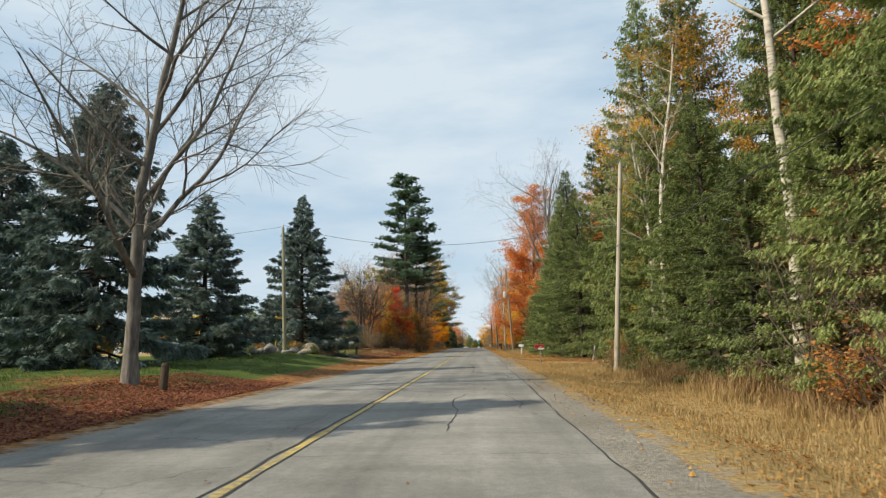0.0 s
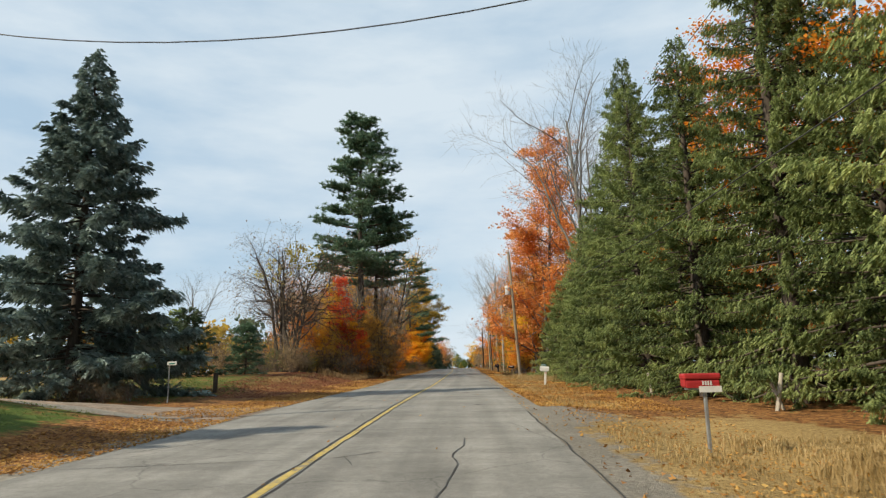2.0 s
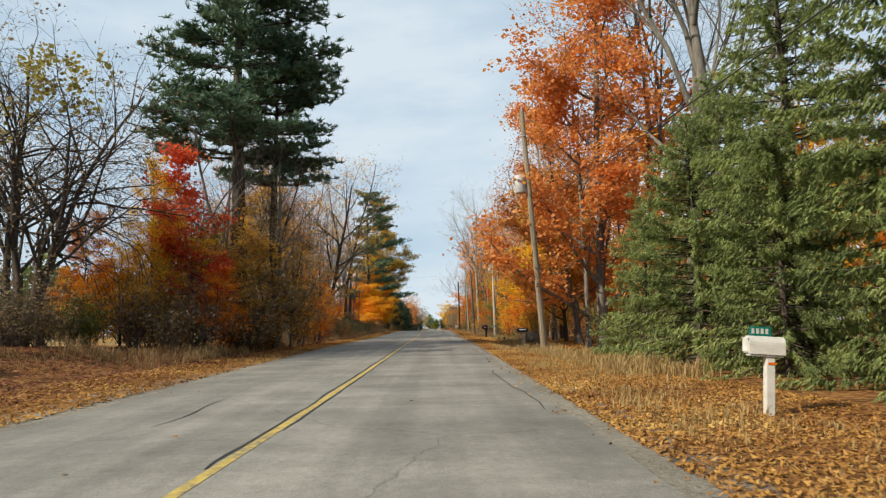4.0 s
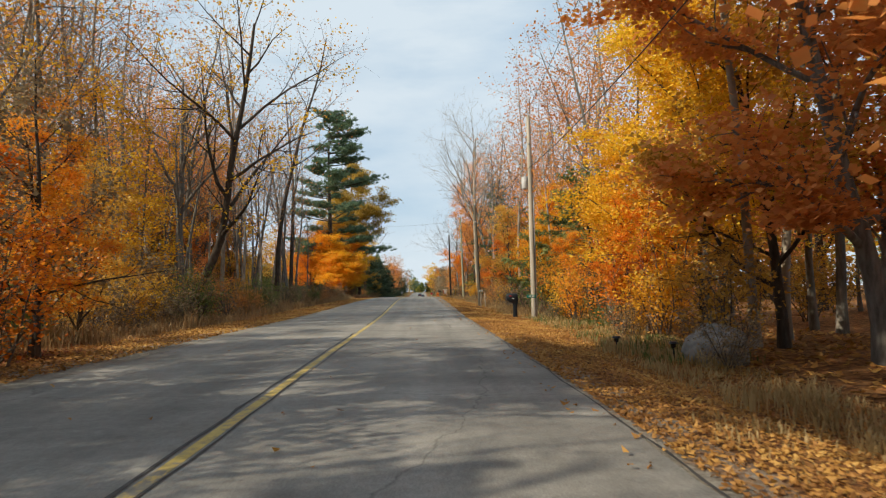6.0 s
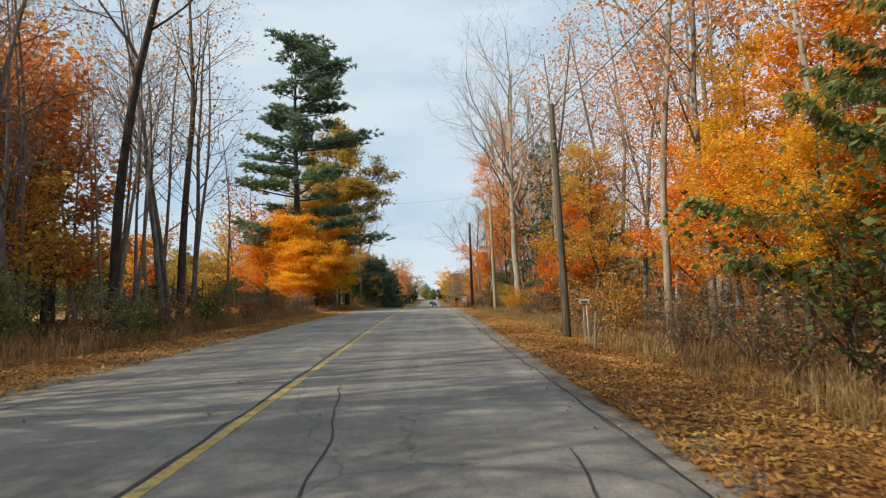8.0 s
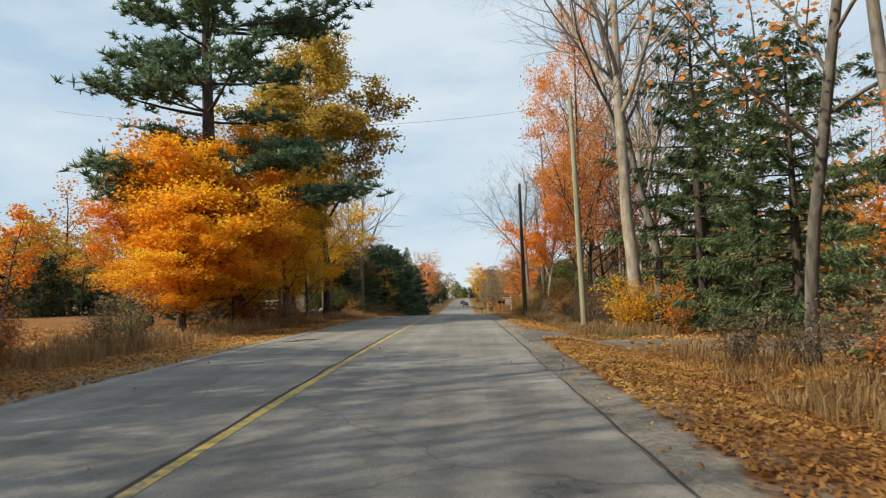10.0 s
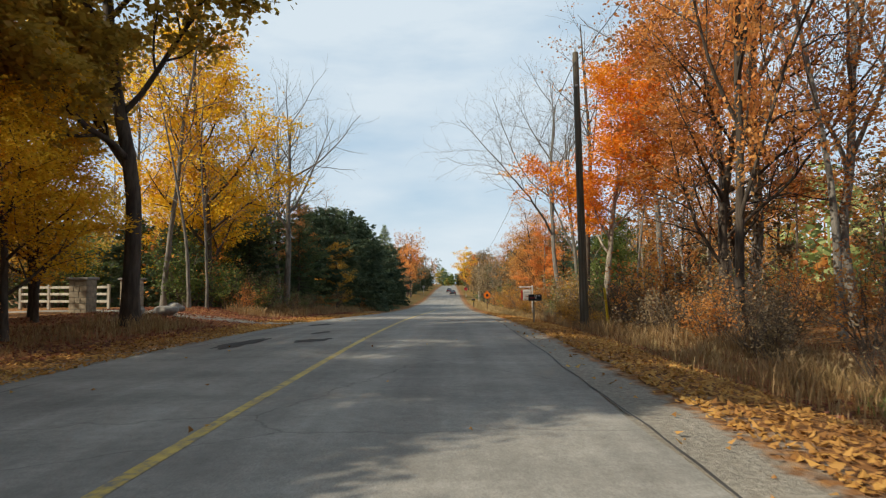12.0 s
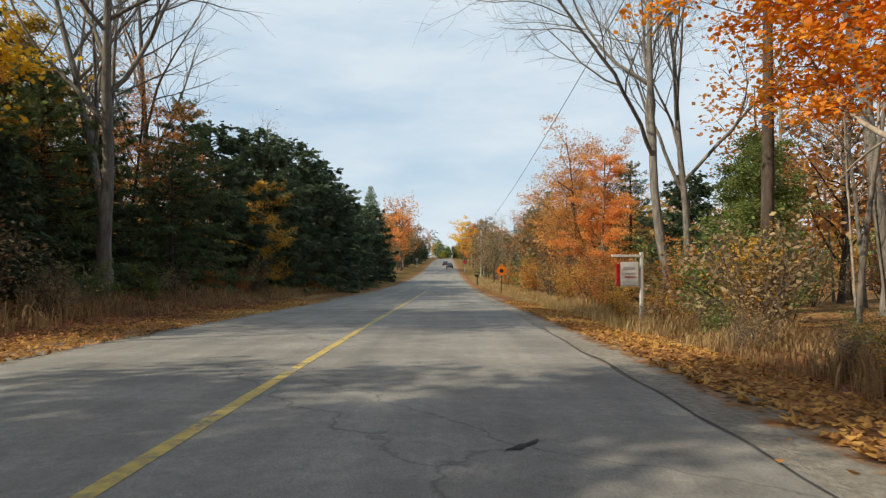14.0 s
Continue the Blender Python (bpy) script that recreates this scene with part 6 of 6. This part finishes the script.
ob = thing("warning_sign", "round orange warning sign on a dark post", "sign", at=(5.7, 232.0, gz(5.7, 232.0) - 0.05))
part("post", box(0.07, 0.07, 2.0, bevel=0.006), M_WOOD_D, ob)
plate = part("plate", rod(0.36, 0.36, 0.02, (0, -0.045, 1.75), 26, (90, 0, 0)), M_ORANGEP, ob)
part("symbol", rod(0.15, 0.15, 0.008, (0, -0.066, 1.75), 20, (90, 0, 0)), M_BLACK, plate)
part("finial", rod(0.09, 0.09, 0.02, (0, -0.045, 2.17), 14, (90, 0, 0)), M_ORANGEP, ob)


def stake(x, y, h, w, mat, label, lean=(0, 0), name="marker_post", category="post"):
    ob = thing(name, label, category, at=(x, y, gz(x, y) - 0.06))
    ob.rotation_euler = (radians(lean[0]), radians(lean[1]), 0)
    part("shaft", rod(w / 2, w / 2 * 0.94, h, sides=10, bevel=w * 0.12), mat, ob, smooth=True)
    part("cap", rod(w * 0.53, w * 0.4, w * 0.4, (0, 0, h - w * 0.1), 10), mat, ob)
    return ob


stake(-11.9, 43.6, 1.45, 0.07, M_YELLOWP, "yellow marker post leaning beside the pole", (0, 7))
stake(7.5, 186.6, 1.55, 0.10, M_YELLOWP, "yellow plastic sleeve on a guy wire", (0, -5))
stake(-8.8, 57.4, 0.85, 0.20, M_WOOD_D, "short dark wooden post on the bank", (0, 1))
stake(-6.6, 17.3, 0.75, 0.22, M_WOOD_D, "short weathered stump post below the bare tree", (0, 3))
stake(9.4, 55.6, 0.85, 0.10, M_POLE_W, "pale fence post under the spruces", (0, -6))
stake(11.0, 67.5, 0.85, 0.13, M_POLE_W, "pale fence post under the spruces", (0, 1))
stake(10.45, 47.6, 1.05, 0.12, M_POLE_W, "pale fence post leaning under the spruces", (0, 12))
stake(10.75, 47.8, 1.05, 0.10, M_POLE_W, "pale fence post leaning under the spruces", (0, -20))
stake(6.0, 127.6, 0.95, 0.07, M_WOOD, "short wooden stake in the brush", (0, 3))
stake(6.6, 130.6, 1.1, 0.06, M_POLE_W, "short pale stake in the brush", (0, -2))
stake(7.9, 163.2, 0.55, 0.06, M_POLE_W, "short pale stake near the yellow shrub", (0, 2))


def solar_light(x, y):
    ob = thing("path_light", "small black path light on a spike", "garden light", "path lights by the boulder", at=(x, y, gz(x, y) - 0.05))
    part("spike", rod(0.016, 0.016, 0.34, sides=8), M_BLACK, ob)
    part("lens", rod(0.045, 0.055, 0.09, (0, 0, 0.32), 10), M_GLASSD, ob)
    part("cap", rod(0.10, 0.07, 0.045, (0, 0, 0.40), 12, bevel=0.006), M_BLACK, ob)


board_sign(6.98, 113.6, "number_marker", "small green plate with white bars on a thin stake", M_STEEL, ((0.1, 0.025, 1.12),), (-0.05, 0.98, 0.40, 0.13), M_GREENP,
                        [(-0.10 + 0.07 * k, 0.03, 0.04, 0.07, M_WHITE) for k in range(4)], 4)
solar_light(6.4, 99.7)
solar_light(7.3, 98.8)


def rock(x, y, w, h, seed, label, group="", mat=None, d=None):
    rg = np.random.default_rng(seed)
    bm = bmesh.new()
    bmesh.ops.create_icosphere(bm, subdivisions=3, radius=1)
    off = rg.random(3) * 20
    for v in bm.verts:
        n = noise.noise(v.co * 1.1 + Vector(off)) * 0.34 + noise.noise(v.co * 3.1 + Vector(off)) * 0.09
        v.co *= 1 + n
        v.co.z = max(v.co.z, -0.6)
    bmesh.ops.scale(bm, vec=(w / 2, (d or w * 0.8) / 2, h * 0.65), verts=bm.verts)
    me = bpy.data.meshes.new("boulder")
    for f in bm.faces:
        f.smooth = True
    bm.to_mesh(me)
    bm.free()
    me.materials.append(mat or M_STONE)
    ob = new("boulder", me)
    ob.location = (x, y, gz(x, y) + h * 0.30)
    ob.rotation_euler = (0, 0, rg.random() * 6.28)
    return tagged(ob, label, "rock", group)


rock(7.95, 98.4, 1.35, 0.78, 1, "large smooth grey boulder at the wood's edge")
rg4 = np.random.default_rng(9)
for k in range(16):
    rock(-9.6 - 3.2 * rg4.random(), 41.2 + 2.8 * rg4.random(), 0.35 + 0.5 * rg4.random(), 0.22 + 0.25 * rg4.random(), 20 + k, "grey field stone edging the rock bed", "rock bed stones", M_STONE if k % 3 else M_STONE_T)
rock(-9.6, 44.4, 1.3, 0.75, 60, "large pale field stone in the rock bed", "", M_STONE_T)
rock(-11.7, 42.0, 1.0, 0.65, 61, "large grey field stone in the rock bed")
rock(-9.4, 189.8, 0.7, 0.35, 70, "grey stone beside the gate pillar")
rock(-8.6, 187.0, 0.9, 0.4, 71, "grey stone beside the gate pillar")
rock(-9.0, 185.6, 0.8, 0.4, 72, "grey stone beside the gate pillar")
for k in range(9):
    put(("sh_green0", "sh_green1", "sh_brown0", "sh_gold0")[k % 4], -9.4 - 0.55 * k + 0.4 * rg4.random(), 43.4 + 0.9 * rg4.random(), 0.22 + 0.10 * rg4.random(), 50 * k, label="small garden shrub in the rock bed")
for k in range(7):
    put(("sh_bare", "sh_brown1")[k % 2], -9.4 - 0.4 * k, 51.2 + 0.5 * rg4.random(), 0.25 + 0.08 * rg4.random(), 50 * k, label="dry garden plants below the blue spruce")


def pillar(x, y, w, h):
    """A square gate pillar of coursed stone blocks with a cap slab."""
    ob = thing("gate_pillar", "square tan stone gate pillar with a cap slab", "pillar", "gate pillars at the drive", at=(x, y, gz(x, y) - 0.08))
    part("core", box(w - 0.05, w - 0.05, h, bevel=0.0), M_MORTAR, ob)
    rg = np.random.default_rng(int(abs(x) * 100 + y))
    rows = 6
    rh = h / rows
    for r in range(rows):
        for side in range(4):
            cuts = [0, 0.3 + 0.4 * rg.random(), 1] if (r + side) % 2 else [0, 0.25 + 0.15 * rg.random(), 0.6 + 0.15 * rg.random(), 1]
            for a, b in zip(cuts[:-1], cuts[1:]):
                ln = (b - a) * w - 0.012
                m = pose(0, 0, 0, 0, 0, 90 * side) @ pose(-w / 2 + (a + b) / 2 * w, -w / 2 + 0.012, r * rh + 0.006)
                bm = box(ln, 0.05 + 0.02 * rg.random(), rh - 0.012, bevel=0.008)
                bmesh.ops.transform(bm, matrix=m, verts=bm.verts)
                part("stone_block", bm, M_STONE_T, ob)
    part("cap", box(w + 0.16, w + 0.16, 0.09, (0, 0, h), 0.02), M_STONE, ob, "grey cap slab")
    return ob


pillar(-11.0, 189.4, 0.62, 1.25)
pillar(-11.3, 186.5, 0.62, 1.25)


def rail_fence(x0, y0, x1, y1, n):
    ob = thing("rail_fence", "short pale wooden rail fence between the pillars", "fence", at=(x0, y0, gz(x0, y0) - 0.05))
    dx, dy = x1 - x0, y1 - y0
    ln, ang = math.hypot(dx, dy), math.degrees(math.atan2(dy, dx))
    for k in range(n):
        t = k / (n - 1)
        part("post", box(0.10, 0.10, 1.05, (dx * t, dy * t, 0), 0.01), M_POLE_W, ob)
    for z in (0.3, 0.6, 0.88):
        part("rail", box(ln, 0.035, 0.10, (dx / 2, dy / 2, z), 0.006, (0, 0, ang)), M_POLE_W, ob)
    return ob


rail_fence(-12.0, 189.5, -16.5, 190.8, 4)


def car(x, y, label, paint, turn=0.0):
    """A parked saloon: body shell, glasshouse, wheels and lamps."""
    ob = thing("car", label, "car", at=(x, y, float(road_z(y)) + 0.003))
    ob.rotation_euler = (0, 0, radians(turn))
    bm = bmesh.new()
    prof = ((-2.2, 0.35), (-2.25, 0.75), (-2.0, 0.95), (-1.2, 1.0), (1.1, 0.98), (1.9, 0.85), (2.2, 0.65), (2.2, 0.35))
    sides = [[bm.verts.new((s * 0.88, p, q)) for p, q in prof] for s in (-1, 1)]
    for i in range(len(prof)):
        j = (i + 1) % len(prof)
        bm.faces.new((sides[0][i], sides[0][j], sides[1][j], sides[1][i]))
    bm.faces.new(sides[0]); bm.faces.new(sides[1][::-1])
    bmesh.ops.recalc_face_normals(bm, faces=bm.faces)
    bmesh.ops.bevel(bm, geom=bm.edges[:], offset=0.06, segments=2, affect="EDGES")
    body = part("body", bm, paint, ob, smooth=True)
    bm = bmesh.new()
    bot, top = ((-0.8, -1.9), (0.8, -1.9), (0.8, 1.0), (-0.8, 1.0)), ((-0.62, -1.2), (0.62, -1.2), (0.62, 0.2), (-0.62, 0.2))
    lo, hi = [bm.verts.new((*p, 0.96)) for p in bot], [bm.verts.new((*p, 1.45)) for p in top]
    for i in range(4):
        bm.faces.new((lo[i], lo[(i + 1) % 4], hi[(i + 1) % 4], hi[i]))
    bm.faces.new(hi)
    bmesh.ops.bevel(bm, geom=bm.edges[:], offset=0.05, segments=2, affect="EDGES")
    part("glasshouse", bm, M_GLASSD, ob, smooth=True)
    part("roof", box(1.2, 1.35, 0.05, (0, -0.5, 1.43), 0.02), paint, ob)
    for sx in (-0.8, 0.8):
        for sy in (-1.35, 1.35):
            w = part("wheel", rod(0.32, 0.32, 0.2, (sx - 0.1, sy, 0.32), 18, (0, 90, 0), 0.02), M_TYRE, ob, smooth=True)
            part("rim", rod(0.2, 0.2, 0.21, (sx - 0.105, sy, 0.32), 12, (0, 90, 0)), M_STEEL, w)
        part("tail_lamp", box(0.3, 0.06, 0.14, (sx * 0.8, -2.22, 0.7), 0.02), M_LAMPR, body)
        part("headlamp", box(0.3, 0.06, 0.14, (sx * 0.8, 2.16, 0.62), 0.02), M_WHITE, body)
    return ob


car(2.2, 350.0, "dark car standing far along the road", M_CARP)
car(1.1, 374.0, "maroon car standing far along the road", M_CARR)


def octagon_sign(x, y, turn, label, face):
    ob = thing("stop_sign", label, "sign", at=(x, y, gz(x, y) - 0.05))
    ob.rotation_euler = (0, 0, radians(turn))
    part("post", rod(0.045, 0.045, 2.5, (0, 0, 0), 8), M_WHITE, ob)
    plate = part("plate", rod(0.46, 0.46, 0.02, (0, -0.06, 2.3), 8, (90, 0, 0)), M_STEEL, ob, "bare metal back")
    part("face", rod(0.44, 0.44, 0.006, (0, -0.082, 2.3), 8, (90, 0, 0)), face, plate)
    return ob


octagon_sign(5.6, 330.0, 0, "red octagonal sign on a pale post", M_REDP)
octagon_sign(-6.4, 352.0, 180, "octagonal sign seen from its bare metal back", M_REDP)

# ---------------------------------------------------------------- grass, weeds and fallen leaves


def blades(name, label, zones, seed, mat, kind="stuff"):
    """Grass or weed blades: bent tapering pairs of faces, strewn over patches of ground."""
    rg = np.random.default_rng(seed)
    Q, T = [], []
    for (x0, x1, y0, y1, n, h, w, bias) in zones:
        u = rg.random(n) ** bias
        x, y = x0 + (x1 - x0) * u, y0 + (y1 - y0) * rg.random(n)
        cx, cy = rg.random(max(4, n // 24)), rg.random(max(4, n // 24))
        pick = rg.integers(0, len(cx), n)
        tuft = rg.random(n) < 0.6
        x = np.where(tuft, x0 + (x1 - x0) * cx[pick] ** bias + rg.normal(size=n) * 0.12, x)
        y = np.where(tuft, y0 + (y1 - y0) * cy[pick] + rg.normal(size=n) * 0.12, y)
        ok = ~in_drive(x, y)
        x, y = x[ok], y[ok]
        n = len(x)
        z = ground_z(x, y)
        hh = h * (0.45 + 0.75 * rg.random(n)) * (0.72 + 0.3 * np.sin(0.9 * x + 0.7 * y) + 0.25 * np.sin(2.3 * x - 1.9 * y + 1))
        a = rg.random(n) * 6.283
        d = np.stack([np.cos(a), np.sin(a)], -1)
        lean = (0.15 + 0.55 * rg.random(n)) * hh
        p0, p1, p2 = (np.c_[x, y, z - 0.02], np.c_[x + d[:, 0] * lean * 0.3, y + d[:, 1] * lean * 0.3, z + hh * 0.6], np.c_[x + d[:, 0] * lean, y + d[:, 1] * lean, z + hh * 0.95])
        s = np.c_[-d[:, 1], d[:, 0], np.zeros(n)] * (w * (0.6 + 0.8 * rg.random((n, 1))))
        Q.append(np.stack([p0 - s * 0.6, p0 + s * 0.6, p1 + s, p1 - s], 1))
        T.append(np.stack([p1 - s, p1 + s, p2], 1))
    g = Geo()
    g.quads(np.concatenate(Q))
    g.tris(np.concatenate(T))
    return tagged(new(name, g.mesh(name, mat, False)), label, "grass", kind=kind)


blades("dry_grass", "tall golden dry grass on the verge", [(5.4, 8.4, -8, 30, 20000, 0.15, 0.007, 0.9), (7.8, 9.4, -8, 30, 9000, 0.50, 0.008, 0.6), (4.5, 6.4, -8, 42, 12000, 0.10, 0.006, 1.2), (6.4, 9.4, 28, 42, 9000, 0.28, 0.008, 0.7),
                                                       (4.7, 7.0, 48, 92, 7000, 0.16, 0.008, 1.5), (6.0, 8.0, 72, 100, 6000, 0.40, 0.010, 0.8), (6.4, 9.0, 100, 150, 11000, 0.30, 0.008, 0.8),
                                                       (-9, -7, 60, 80, 1500, 0.2, 0.008, 1.0), (5.4, 8.5, 196, 232, 12000, 0.42, 0.008, 0.8), (5.2, 8.0, 232, 300, 5000, 0.6, 0.014, 0.8)], 1, M_DRYGRASS)
blades("roadside_weeds", "brown dry weeds and stalks beside the road", [(5.8, 9.5, 161, 200, 24000, 0.48, 0.007, 0.7), (-8.5, -5.6, 96, 165, 16000, 0.55, 0.010, 0.9), (8.2, 9.8, 6, 30, 6000, 0.9, 0.008, 0.6),
                                                                  (-8.4, -5.8, 76, 98, 5000, 0.5, 0.010, 0.9), (6.6, 9.2, 118, 155, 7000, 0.5, 0.008, 0.8), (-8.5, -5.8, 165, 184, 4500, 0.4, 0.010, 0.9), (-8.6, -5.8, 192, 240, 8000, 0.5, 0.012, 0.9)], 2, M_WEED)
blades("lawn_grass", "mown green lawn with long shadows", [(-16, -6.6, 2, 30, 26000, 0.07, 0.008, 1.0), (-16, -6.8, 30, 46, 9000, 0.08, 0.009, 1.0), (-15, -8, 51, 66, 5000, 0.10, 0.009, 1.0), (6.5, 9.0, 98, 116, 3500, 0.25, 0.009, 0.8), (6.8, 8.6, 160.5, 172, 1800, 0.28, 0.008, 0.9)], 3, M_LAWN)


def litter(name, label, zones, seed, mat):
    rg = np.random.default_rng(seed)
    Q = []
    for (x0, x1, y0, y1, n, s, bias) in zones:
        x, y = x0 + (x1 - x0) * rg.random(n) ** bias, y0 + (y1 - y0) * rg.random(n)
        z = np.where(np.abs(x) < 3.7, road_z(y) + 0.008, ground_z(x, y) + 0.012) + np.where(in_drive(x, y), 0.055, 0.0) + 0.03 * rg.random(n) ** 3
        c = np.c_[x, y, z]
        a = rg.random(n) * 6.283
        tilt = rg.normal(size=(n, 2)) * 0.3
        u = np.c_[np.cos(a), np.sin(a), tilt[:, 0]]
        w = np.c_[-np.sin(a), np.cos(a), tilt[:, 1]]
        k = s * (0.55 + 0.8 * rg.random((n, 1)))
        up = np.c_[np.zeros((n, 2)), 0.02 * rg.random(n) + 0.25 * s * np.abs(tilt[:, 0])]
        Q.append(np.stack([c - u * k * 0.55 + up, c + w * k * 0.42, c + u * k * 0.6 + up, c - w * k * 0.42], 1))
    g = Geo()
    g.quads(np.concatenate(Q))
    return tagged(new(name, g.mesh(name, mat, False)), label, "leaves", kind="stuff")


litter("fallen_leaves", "golden and orange fallen leaves along the verge", [(4.1, 8.2, 48, 118, 80000, 0.048, 1.25), (4.2, 7.5, 118, 156, 26000, 0.058, 1.3), (4.3, 9.5, 150, 156, 20000, 0.052, 1.0), (4.5, 9, 160.5, 166, 5000, 0.075, 1.0),
                                                                        (4.3, 6.2, 166, 215, 13000, 0.068, 1.4), (4.4, 8, -6, 48, 6000, 0.055, 1.0), (-3.7, -5.8, 54, 165, 32000, 0.068, 1.2), (-3.8, -5.5, 165, 215, 12000, 0.065, 1.3),
                                                                        (-3.7, -6.0, 38, 56, 7000, 0.055, 1.3), (-3.4, 3.6, 0, 190, 220, 0.055, 1.0), (3.6, 4.6, 0, 190, 1500, 0.06, 1.0), (7, 14, 88, 165, 9000, 0.14, 1.0), (-16, -7, 98, 165, 9000, 0.14, 1.0)], 11, M_LITTER)
litter("fallen_red_leaves", "red-brown fallen leaves under the bare tree", [(-4.7, -8.6, 2, 23, 21000, 0.068, 1.2), (-5.0, -10, 55, 100, 22000, 0.065, 1.0), (-5.0, -11, 166, 215, 26000, 0.07, 1.0), (6, 11, 162, 200, 11000, 0.075, 1.0)], 12, M_LITTER_R)

# kinds of plants that stand nowhere
for key, ob in stock.kinds.items():
    if key not in stock.used:
        for o in (*ob.children_recursive, ob):
            bpy.data.objects.remove(o)
